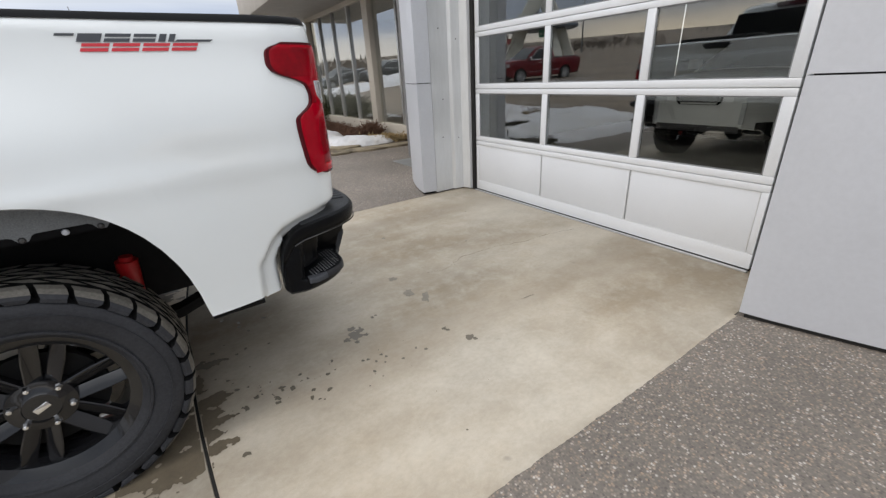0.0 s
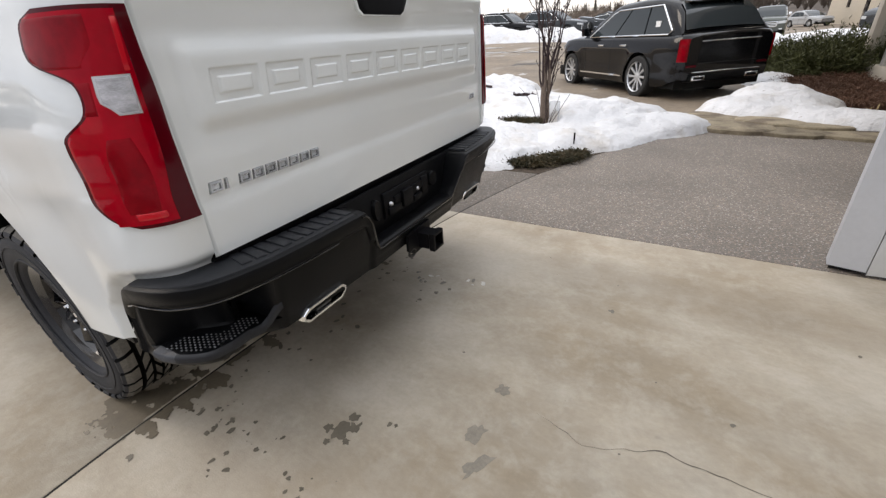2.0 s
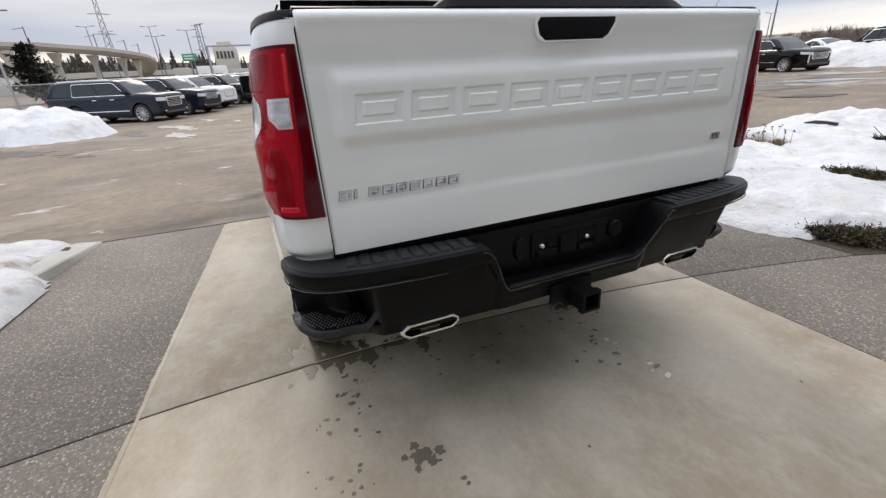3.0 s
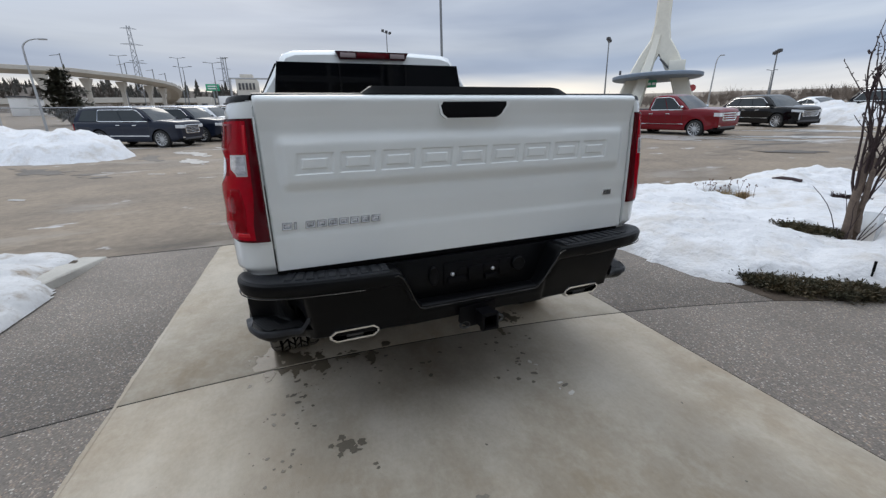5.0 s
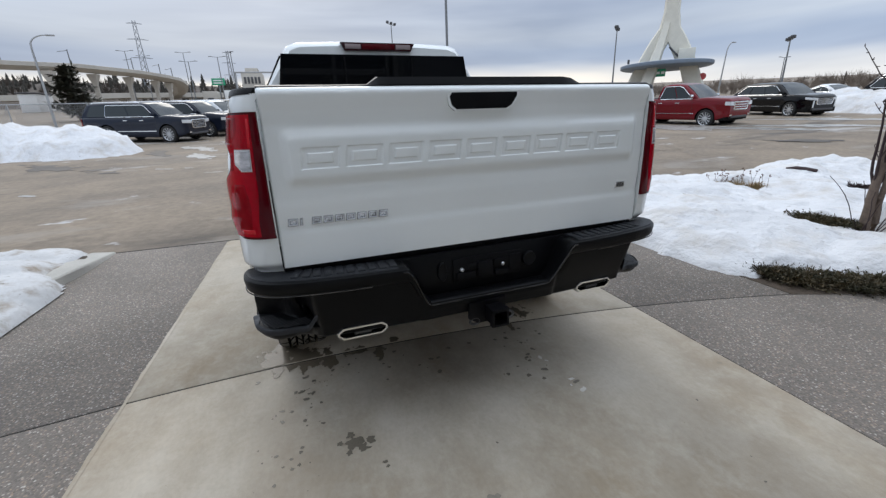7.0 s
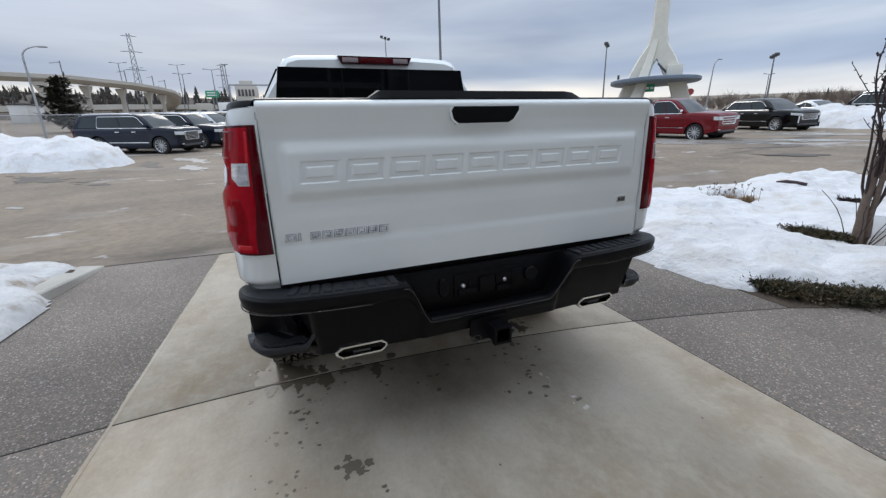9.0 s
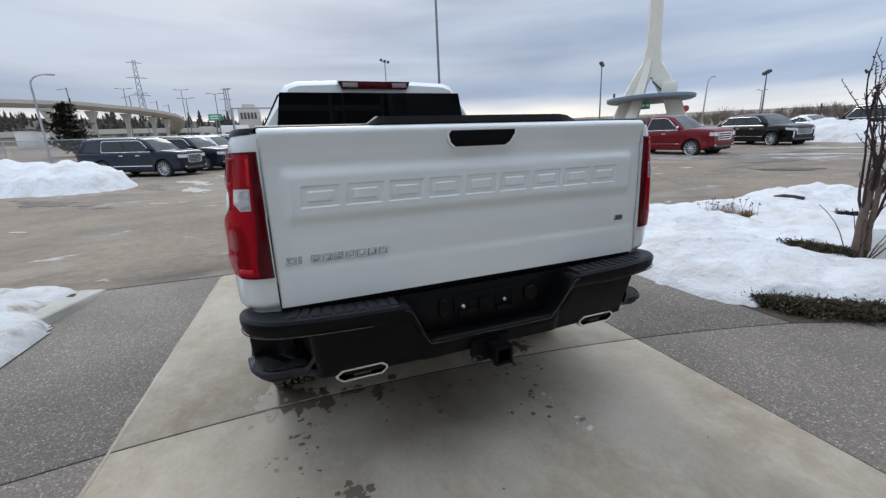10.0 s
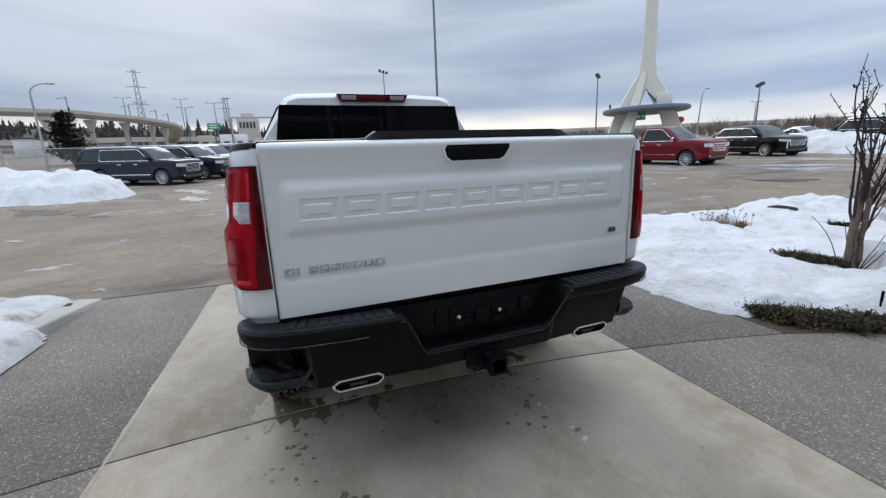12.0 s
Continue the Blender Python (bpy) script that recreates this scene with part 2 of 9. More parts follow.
SNOW = mat("snow", (0.66, 0.662, 0.672), 0.8, spec=0.2, var=0.10, scale=1.3, fine=0.03, fscale=18, bump=0.055, bscale=6.0, second=(0.50, 0.455, 0.40), mix=(0.50, 0.80), mscale=2.2)
SNOW_DIRTY = mat("snow_dirty", (0.56, 0.558, 0.556), 0.8, spec=0.2, var=0.08, scale=1.3, fine=0.08, fscale=25, bump=0.012, bscale=14, second=(0.30, 0.25, 0.20), mix=(0.52, 0.72), mscale=4.5)
flecks(SNOW, 16, 0.66, 0.74, (0.20, 0.16, 0.12), 0.7, 5.0)
flecks(SNOW_DIRTY, 14, 0.62, 0.72, (0.16, 0.13, 0.10), 0.8, 5.0)
BARK = mat("bark", (0.150, 0.112, 0.088), 0.85, var=0.25, scale=14, fine=0.25, fscale=90, bump=0.003, bscale=60)
TWIG = mat("twig", (0.045, 0.028, 0.028), 0.8, var=0.25, scale=20, fine=0.2)
JUNIPER = mat("juniper", (0.040, 0.038, 0.018), 0.7, var=0.35, scale=5, fine=0.35, fscale=40, second=(0.085, 0.060, 0.028), mix=(0.42, 0.62), mscale=14)
JUNIPER_GREEN = mat("juniper_green", (0.060, 0.066, 0.020), 0.7, var=0.35, scale=4, fine=0.35, fscale=40)
DRY_SHRUB = mat("dry_shrub", (0.125, 0.066, 0.042), 0.85, var=0.3, scale=6, fine=0.3, fscale=40)
DRY_GRASS = mat("dry_grass", (0.34, 0.25, 0.13), 0.85, var=0.3, scale=8, fine=0.2)
SOIL = mat("soil", (0.065, 0.048, 0.034), 0.95, var=0.3, scale=8, fine=0.4, fscale=60, bump=0.012, bscale=40)
FLAGSTONE = mat("flagstone", (0.27, 0.225, 0.155), 0.8, var=0.18, scale=4, fine=0.18, fscale=40, bump=0.005, bscale=25, second=(0.13, 0.10, 0.07), mscale=3, per=0.3)
CURB = mat("curb_concrete", (0.42, 0.40, 0.36), 0.85, var=0.12, scale=4, fine=0.12, fscale=90, bump=0.002, bscale=120)
FAR_CONCRETE = mat("far_concrete", (0.50, 0.47, 0.42), 0.8, var=0.08, scale=0.2, fine=0.05, fscale=2)
TOWER_WHITE = mat("tower_white", (0.68, 0.66, 0.58), 0.7, var=0.06, scale=0.3, fine=0.05, fscale=3)
DECK_BLUE = mat("deck_grey_blue", (0.20, 0.25, 0.32), 0.5, var=0.1, scale=0.5, fine=0.05)
POLE_GREY = mat("pole_grey", (0.20, 0.21, 0.22), 0.5, 0.5, var=0.1, fine=0.05)
POLE_PALE = mat("pole_pale", (0.40, 0.41, 0.42), 0.5, 0.4, var=0.1, fine=0.05)
SIGN_GREEN = mat("sign_green", (0.03, 0.30, 0.16), 0.5, var=0.1, fine=0)
SIGN_RED = mat("sign_red", (0.5, 0.08, 0.08), 0.5, var=0.1, fine=0)
PLAIN_WHITE = mat("plain_white", (0.78, 0.78, 0.77), 0.5, var=0.05, fine=0)
FAR_TREES = mat("far_trees", (0.050, 0.046, 0.038), 0.95, var=0.35, scale=0.15, fine=0.3, fscale=1.5)
FAR_BARE = mat("far_bare_trees", (0.080, 0.064, 0.052), 0.95, var=0.3, scale=0.15, fine=0.3, fscale=1.5)
# pylon steel paled so that its colour carries the distance haze
PYLON_HAZED = mat("pylon_hazed", (0.30, 0.31, 0.33), 0.6, var=0.1, fine=0)
FAR_SCRUB = mat("far_scrub", (0.165, 0.135, 0.112), 0.95, var=0.3, scale=0.12, fine=0.3, fscale=1.5)
SPRUCE = mat("spruce", (0.046, 0.046, 0.030), 0.9, var=0.3, scale=1.0, fine=0.3, fscale=9)
WET = mat("wet_concrete", (0.150, 0.130, 0.100), 0.40, var=0.15, scale=12, fine=0.1, fscale=90, bump=0.0006, bscale=120)
WET_FILM = mat("wet_film", (0.135, 0.110, 0.078), 0.36, var=0.2, scale=10, fine=0.1, fscale=90, bump=0.0006, bscale=120)
SCUFF = mat("scuff", (0.255, 0.225, 0.180), 0.7, var=0.15, scale=12, fine=0.15, fscale=90)
FLECK = mat("fleck", (0.62, 0.60, 0.55), 0.8, var=0.1, scale=20, fine=0.1)
CRACK_DARK = mat("crack_dark", (0.14, 0.12, 0.095), 0.95, var=0.2, fine=0.1)
JOINT_DARK = mat("joint_dark", (0.016, 0.015, 0.013), 0.9, var=0.2, fine=0.1)
TYRE_FAR = mat("tyre_far", (0.02, 0.02, 0.02), 0.8, var=0.2, fine=0.1)
ALLOY = mat("alloy", (0.58, 0.59, 0.60), 0.34, 0.7, var=0.08, fine=0)
TRIM_GREY = mat("trim_grey", (0.07, 0.07, 0.075), 0.5, var=0.1, fine=0)
HEADLAMP = mat("headlamp", (0.70, 0.72, 0.74), 0.12, 0.2, var=0.15, scale=30, fine=0, coat=1.0)


def concrete_slab():
    """Broom-finished pale concrete: warm cement grey, cloudy stains, darker traffic bands and hair-fine grain."""
    m = mat("slab_concrete", (0.485, 0.435, 0.358), 0.72, var=0.16, scale=2.0, fine=0.08, fscale=45, bump=0.0012, bscale=160,
            second=(0.325, 0.264, 0.188), mix=(0.36, 0.62), mscale=0.9, rvar=0.12, stretch=(0.8, 1.15, 1.0))
    n, l = m.node_tree.nodes, m.node_tree.links
    b = n["Principled BSDF"]
    old = b.inputs["Base Color"].links[0].from_socket
    tc = n.new("ShaderNodeTexCoord")
    # pale scuffs and worn blotches
    t = n.new("ShaderNodeTexNoise")
    t.inputs["Scale"].default_value, t.inputs["Detail"].default_value, t.inputs["Roughness"].default_value, t.inputs["Distortion"].default_value = 7.0, 10, 0.72, 0.2
    l.new(tc.outputs["Object"], t.inputs["Vector"])
    r = n.new("ShaderNodeMapRange")
    r.inputs["From Min"].default_value, r.inputs["From Max"].default_value, r.inputs["To Max"].default_value = 0.47, 0.70, 0.38
    l.new(t.outputs["Fac"], r.inputs["Value"])
    mx = n.new("ShaderNodeMixRGB")
    mx.inputs[2].default_value = (0.585, 0.54, 0.46, 1)
    l.new(old, mx.inputs[1])
    l.new(r.outputs[0], mx.inputs[0])
    # dark pin-spots
    t2 = n.new("ShaderNodeTexNoise")
    t2.inputs["Scale"].default_value, t2.inputs["Detail"].default_value = 9.0, 2
    l.new(tc.outputs["Object"], t2.inputs["Vector"])
    r2 = n.new("ShaderNodeMapRange")
    r2.inputs["From Min"].default_value, r2.inputs["From Max"].default_value, r2.inputs["To Max"].default_value = 0.72, 0.78, 0.5
    l.new(t2.outputs["Fac"], r2.inputs["Value"])
    mx2 = n.new("ShaderNodeMixRGB")
    mx2.inputs[2].default_value = (0.2, 0.185, 0.15, 1)
    l.new(mx.outputs[0], mx2.inputs[1])
    l.new(r2.outputs[0], mx2.inputs[0])
    # brownish tyre tracks worn into the slab, broken up and soft at the edges
    sep = n.new("ShaderNodeSeparateXYZ")
    l.new(tc.outputs["Object"], sep.inputs[0])
    t3 = n.new("ShaderNodeTexNoise")
    t3.inputs["Scale"].default_value, t3.inputs["Detail"].default_value = 1.6, 5
    l.new(tc.outputs["Object"], t3.inputs["Vector"])
    last = mx2
    for track in (1.93, 3.70):
        off = n.new("ShaderNodeMath")
        off.operation = "MULTIPLY_ADD"
        l.new(t3.outputs["Fac"], off.inputs[0])
        off.inputs[1].default_value, off.inputs[2].default_value = 0.5, -0.25 - track
        add = n.new("ShaderNodeMath")
        l.new(sep.outputs[1], add.inputs[0])
        l.new(off.outputs[0], add.inputs[1])
        dist = n.new("ShaderNodeMath")
        dist.operation = "ABSOLUTE"
        l.new(add.outputs[0], dist.inputs[0])
        fade = n.new("ShaderNodeMapRange")
        fade.interpolation_type = "SMOOTHSTEP"
        fade.inputs["From Min"].default_value, fade.inputs["From Max"].default_value = 0.03, 0.24
        fade.inputs["To Min"].default_value, fade.inputs["To Max"].default_value = 0.42, 0.0
        l.new(dist.outputs[0], fade.inputs["Value"])
        part_ = n.new("ShaderNodeMath")
        part_.operation = "MULTIPLY"
        l.new(fade.outputs[0], part_.inputs[0])
        l.new(t.outputs["Fac"], part_.inputs[1])
        mx3 = n.new("ShaderNodeMixRGB")
        mx3.inputs[2].default_value = (0.20, 0.145, 0.09, 1)
        l.new(last.outputs[0], mx3.inputs[1])
        l.new(part_.outputs[0], mx3.inputs[0])
        last = mx3
    l.new(last.outputs[0], b.inputs["Base Color"])
    return m


def aggregate():
    """Exposed-aggregate paving: dark matrix full of small grey, tan and white pebbles."""
    m = bpy.data.materials.new("exposed_aggregate")
    m.use_nodes = True
    n, l = m.node_tree.nodes, m.node_tree.links
    b = n["Principled BSDF"]
    b.inputs["Roughness"].default_value = 0.75
    tc = n.new("ShaderNodeTexCoord")
    v = n.new("ShaderNodeTexVoronoi")
    v.inputs["Scale"].default_value = 105
    l.new(tc.outputs["Object"], v.inputs["Vector"])
    hue = n.new("ShaderNodeSeparateColor")
    l.new(v.outputs["Color"], hue.inputs[0])
    ramp = n.new("ShaderNodeValToRGB")
    e = ramp.color_ramp.elements
    e[0].position, e[0].color = 0.0, (0.082, 0.071, 0.062, 1)
    e[1].position, e[1].color = 1.0, (0.42, 0.39, 0.35, 1)
    for p, c in ((0.45, (0.140, 0.121, 0.106, 1)), (0.72, (0.205, 0.172, 0.140, 1)), (0.86, (0.27, 0.195, 0.140, 1)), (0.955, (0.36, 0.325, 0.29, 1))):
        k = e.new(p)
        k.color = c
    l.new(hue.outputs[0], ramp.inputs[0])
    gap = n.new("ShaderNodeMapRange")
    gap.inputs["From Min"].default_value, gap.inputs["From Max"].default_value = 0.25, 0.75
    l.new(v.outputs["Distance"], gap.inputs["Value"])
    mx = n.new("ShaderNodeMixRGB")
    l.new(gap.outputs[0], mx.inputs[0])
    l.new(ramp.outputs[0], mx.inputs[1])
    mx.inputs[2].default_value = (0.126, 0.110, 0.094, 1)
    big = n.new("ShaderNodeTexNoise")
    big.inputs["Scale"].default_value, big.inputs["Detail"].default_value = 0.9, 6
    l.new(tc.outputs["Object"], big.inputs["Vector"])
    br = n.new("ShaderNodeMapRange")
    br.inputs["From Min"].default_value, br.inputs["From Max"].default_value, br.inputs["To Min"].default_value, br.inputs["To Max"].default_value = 0.3, 0.7, 0.92, 1.42
    l.new(big.outputs["Fac"], br.inputs["Value"])
    mu = n.new("ShaderNodeMixRGB")
    mu.blend_type, mu.inputs[0].default_value = "MULTIPLY", 1
    l.new(mx.outputs[0], mu.inputs[1])
    l.new(br.outputs[0], mu.inputs[2])
    l.new(mu.outputs[0], b.inputs["Base Color"])
    bp = n.new("ShaderNodeBump")
    bp.invert = True
    bp.inputs["Strength"].default_value, bp.inputs["Distance"].default_value = 0.8, 0.004
    l.new(v.outputs["Distance"], bp.inputs["Height"])
    l.new(bp.outputs[0], b.inputs["Normal"])
    return m


def lot_surface():
    """The worn car park: tan-grey asphalt with dried mud, dark wet streaks and thin ice and salt remains."""
    m = mat("lot_asphalt", (0.235, 0.186, 0.136), 0.8, var=0.16, scale=0.9, fine=0.2, fscale=9, bump=0.004, bscale=30,
            second=(0.165, 0.133, 0.102), mix=(0.4, 0.66), mscale=0.35)
    n, l = m.node_tree.nodes, m.node_tree.links
    b = n["Principled BSDF"]
    old = b.inputs["Base Color"].links[0].from_socket
    tc = n.new("ShaderNodeTexCoord")
    mp = n.new("ShaderNodeMapping")
    mp.inputs["Scale"].default_value = (1.0, 0.42, 1.0)
    mp.inputs["Rotation"].default_value = (0, 0, radians(-20))
    l.new(tc.outputs["Object"], mp.inputs[0])
    prev = old
    for s, lo, hi, top, c, off in ((0.30, 0.575, 0.65, 0.75, (0.070, 0.058, 0.048, 1), 0.0), (0.55, 0.56, 0.64, 0.5, (0.30, 0.27, 0.235, 1), 19.0), (0.34, 0.61, 0.68, 0.6, (0.52, 0.51, 0.50, 1), 37.0), (1.6, 0.645, 0.69, 0.6, (0.62, 0.62, 0.63, 1), 11.0)):
        mv = n.new("ShaderNodeVectorMath")
        mv.inputs[1].default_value = (off, off, 0)
        l.new(mp.outputs[0], mv.inputs[0])
        t = n.new("ShaderNodeTexNoise")
        t.inputs["Scale"].default_value, t.inputs["Detail"].default_value, t.inputs["Roughness"].default_value = s, 8, 0.62
        l.new(mv.outputs[0], t.inputs["Vector"])
        r = n.new("ShaderNodeMapRange")
        r.inputs["From Min"].default_value, r.inputs["From Max"].default_value, r.inputs["To Max"].default_value = lo, hi, top
        l.new(t.outputs["Fac"], r.inputs["Value"])
        mx = n.new("ShaderNodeMixRGB")
        mx.inputs[2].default_value = c
        l.new(prev, mx.inputs[1])
        l.new(r.outputs[0], mx.inputs[0])
        prev = mx.outputs[0]
    l.new(prev, b.inputs["Base Color"])
    return m


SLAB = concrete_slab()
AGGREGATE = aggregate()
LOT = lot_surface()


# ---- mesh helpers ----
class Geo:
    """Collects vertices and faces for one mesh."""

    def __init__(self):
        self.v, self.f = [], []

    def add(self, verts, faces):
        k = len(self.v)
        self.v.extend([tuple(p) for p in verts])
        self.f.extend([tuple(i + k for i in f) for f in faces])
        return self

    def moved(self, m):
        self.v = [tuple(m @ Vector(p)) for p in self.v]
        return self


def box(g, x0, x1, y0, y1, z0, z1, b=0.0):
    """A box with chamfered edges."""
    if b <= 0:
        vs = [(x, y, z) for x in (x0, x1) for y in (y0, y1) for z in (z0, z1)]
        return g.add(vs, [(0, 1, 3, 2), (4, 6, 7, 5), (0, 4, 5, 1), (2, 3, 7, 6), (0, 2, 6, 4), (1, 5, 7, 3)])
    bm = bmesh.new()
    bmesh.ops.create_cube(bm, size=1.0)
    for v in bm.verts:
        v.co = ((x0 + x1) / 2 + v.co.x * (x1 - x0), (y0 + y1) / 2 + v.co.y * (y1 - y0), (z0 + z1) / 2 + v.co.z * (z1 - z0))
    bmesh.ops.bevel(bm, geom=list(bm.edges), offset=b, segments=2, affect="EDGES", profile=0.5)
    bm.verts.index_update()
    g.add([v.co[:] for v in bm.verts], [[v.index for v in f.verts] for f in bm.faces])
    bm.free()
    return g


def loft(g, rings, ring_closed=True, caps=True, wrap=False):
    """Skins a row of rings that have the same number of points."""
    n = len(rings[0])
    vs = [p for r in rings for p in r]
    fs = []
    last = len(rings) if wrap else len(rings) - 1
    for i in range(last):
        a, c = i * n, ((i + 1) % len(rings)) * n
        for j in range(n if ring_closed else n - 1):
            k = (j + 1) % n
            fs.append((a + j, a + k, c + k, c + j))
    if caps and ring_closed and not wrap:
        fs.append(tuple(range(n))[::-1])
        fs.append(tuple((len(rings) - 1) * n + j for j in range(n)))
    return g.add(vs, fs)


def tube(g, path, radius, n=8, caps=True):
    """A round tube along a path; radius is a number or one per point."""
    pts = [Vector(p) for p in path]
    rings = []
    for i, p in enumerate(pts):
        d = (pts[min(i + 1, len(pts) - 1)] - pts[max(i - 1, 0)]).normalized()
        a = d.cross(Vector((0, 0, 1)))
        if a.length < 1e-4:
            a = d.cross(Vector((1, 0, 0)))
        a.normalize()
        b = d.cross(a)
        r = radius[i] if isinstance(radius, (list, tuple)) else radius
        rings.append([p + a * (r * math.cos(2 * math.pi * k / n)) + b * (r * math.sin(2 * math.pi * k / n)) for k in range(n)])
    return loft(g, rings, True, caps)


def lathe(g, profile, n=32, m=None):
    """Turns a profile of (radius, y) round the y axis."""
    m = m or Matrix.Identity(4)
    rings = []
    for k in range(n):
        a = 2 * math.pi * k / n
        rings.append([m @ Vector((r * math.cos(a), h, r * math.sin(a))) for r, h in profile])
    return loft(g, rings, False, False, wrap=True)


def prism(g, poly, axis, lo, hi):
    """A polygon extruded along an axis: x takes (y, z), y takes (x, z), z takes (x, y)."""
    put = {"x": lambda p, c: (c, p[0], p[1]), "y": lambda p, c: (p[0], c, p[1]), "z": lambda p, c: (p[0], p[1], c)}[axis]
    n = len(poly)
    vs = [put(p, lo) for p in poly] + [put(p, hi) for p in poly]
    fs = [tuple(range(n))[::-1], tuple(range(n, 2 * n))] + [(i, (i + 1) % n, n + (i + 1) % n, n + i) for i in range(n)]
    return g.add(vs, fs)


def sheet(g, fn, us, vs_, keep=None):
    """A surface fn(u, v) over a grid."""
    pts = [fn(u, v) for u in us for v in vs_]
    m = len(vs_)
    fs = []
    for i in range(len(us) - 1):
        for j in range(m - 1):
            if keep is None or keep((us[i] + us[i + 1]) / 2, (vs_[j] + vs_[j + 1]) / 2):
                fs.append((i * m + j, (i + 1) * m + j, (i + 1) * m + j + 1, i * m + j + 1))
    return g.add(pts, fs)


def steps(a, b, n):
    return [a + (b - a) * i / n for i in range(n + 1)]


def to_mesh(name, g, material, sharp=35, smooth=True):
    me = bpy.data.meshes.new(name)
    me.from_pydata(g.v, [], g.f)
    bm = bmesh.new()
    bm.from_mesh(me)
    loose = [v for v in bm.verts if not v.link_faces]
    if loose:
        bmesh.ops.delete(bm, geom=loose, context="VERTS")
    if len(bm.faces) < 40000:
        bmesh.ops.recalc_face_normals(bm, faces=bm.faces)
    bm.to_mesh(me)
    bm.free()
    if smooth:
        me.polygons.foreach_set("use_smooth", [True] * len(me.polygons))
        me.set_sharp_from_angle(angle=radians(sharp))
    me.materials.append(material)
    return me


def part(name, g, material, parent, label="", sharp=35, smooth=True):
    """One mesh object under a thing or a part."""
    ob = new(name, to_mesh(name, g, material, sharp, smooth))
    ob.parent = parent
    if label:
        ob["label"] = label
    return ob


def thing(name, label, category, m=None, group="", kind=""):
    """An empty at a thing's base that carries its parts."""
    ob = new(name)
    ob.empty_display_size = 0.2
    if m is not None:
        ob.matrix_world = m
    return tagged(ob, label, category, group, kind)


def solo(name, g, material, label, category, m=None, group="", kind="", sharp=35, smooth=True):
    """A thing that is one mesh."""
    ob = new(name, to_mesh(name, g, material, sharp, smooth))
    if m is not None:
        ob.matrix_world = m
    return tagged(ob, label, category, group, kind)


def smoothstep(a, b, x):
    t = min(1.0, max(0.0, (x - a) / (b - a)))
    return t * t * (3 - 2 * t)


def interp(x, table):
    if x <= table[0][0]:
        return table[0][1]
    for (a, p), (b, q) in zip(table, table[1:]):
        if x <= b:
            return p + (q - p) * (x - a) / (b - a)
    return table[-1][1]


def lot_z(x, y):
    """The height of the car park: level at the building, rising gently away from it."""
    a = max(0.0, -2.75 - x)
    z = 0.036 * a + 0.02 * max(0.0, a - 19)
    return z + 0.024 * max(0.0, y - 6) * min(1.0, max(0.0, -x / 6))


# ---- ground, paving, building ----
def joint_x(y):
    """The curved joint that crosses the drive."""
    return 0.37 + 0.045 * (y - 2.4) ** 2


def ground():
    g = Geo()
    xs = [-900, -600, -420, -300, -220, -160, -120, -95, -75, -60, -50, -43, -37, -32, -28, -25, -22, -19.5, -17, -15, -13, -11, -9.5, -8, -6.5, -5, -4, -3.3, -2.752, -2.75, -1.5, 0, 1.5, 3, 5, 8, 14, 25, 50, 100, 200]
    ys = [-500, -250, -140, -90, -60, -40, -28, -20, -14, -10, -7, -4, -2, 0, 2, 4, 5, 6, 7, 8, 8.88, 8.9, 10, 12, 14, 17, 20, 24, 29, 35, 42, 50, 60, 75, 95, 130, 180, 260, 400, 600]

    def top(x, y):
        if x > -2.751 and y < 8.89:
            return (x, y, -0.12)
        return (x, y, lot_z(x, y))

    sheet(g, top, xs, ys)
    solo("ground", g, LOT, "tan-grey car park of worn, muddy, partly icy asphalt", "ground", kind="structure", sharp=60)


def paving(name, material, label, y0, y1, x0, x1, before, n=24):
    """A paving field on one side of the curved joint, 10 cm thick, with slightly eased edges."""
    g = Geo()
    ys = steps(y0, y1, n)

    def xa(y):
        return x0 if before else joint_x(y) + 0.006

    def xb(y):
        return joint_x(y) - 0.006 if before else x1

    rings = []
    for y in ys:
        a, b = xa(y), xb(y)
        rings.append([(a, y, -0.1), (a, y, -0.003), (a + 0.003, y, 0.0), (b - 0.003, y, 0.0), (b, y, -0.003), (b, y, -0.1)])
    loft(g, rings, True, True)
    solo(name, g, material, label, "pavement", kind="structure", sharp=60)


def paving_all():
    for name, material, label, y0, y1, x1 in (
            ("pavement_slab", SLAB, "pale stained concrete driveway slab leading to the garage door", 1.085, 4.25, 3.52),
            ("pavement_aggregate_near", AGGREGATE, "dark exposed-aggregate concrete paving with small pebbles", -12.0, 1.079, 12.0),
            ("pavement_aggregate_far", AGGREGATE, "dark exposed-aggregate concrete paving with small pebbles", 4.256, 8.9, 12.0)):
        paving(name, material, label, y0, y1, -2.742, x1, True)
        paving(name, material, label, y0, y1, -2.742, x1, False)
    g = Geo()
    rings = [[(joint_x(y) - 0.0058, y, -0.06), (joint_x(y) - 0.0058, y, -0.0025), (joint_x(y) + 0.0058, y, -0.0025), (joint_x(y) + 0.0058, y, -0.06)] for y in steps(-3, 8.6, 40)]
    loft(g, rings)
    solo("joint_filler", g, JOINT_DARK, "dark sunken joint filler between paving fields", "joint", kind="structure")
    for x, y0, y1 in ((-2.746, -0.2, 9),):
        g = Geo()
        box(g, x - 0.012, x + 0.006, y0, y1, -0.05, 0.003)
        solo("seam_filler", g, JOINT_DARK, "dark tar seam between driveway and car park", "joint", kind="structure")
    for y in (1.082, 4.253):
        g = Geo()
        box(g, -2.74, 3.4, y - 0.0029, y + 0.0029, -0.06, -0.0025)
        solo("joint_filler", g, JOINT_DARK, "dark narrow joint along the concrete slab", "joint", kind="structure")


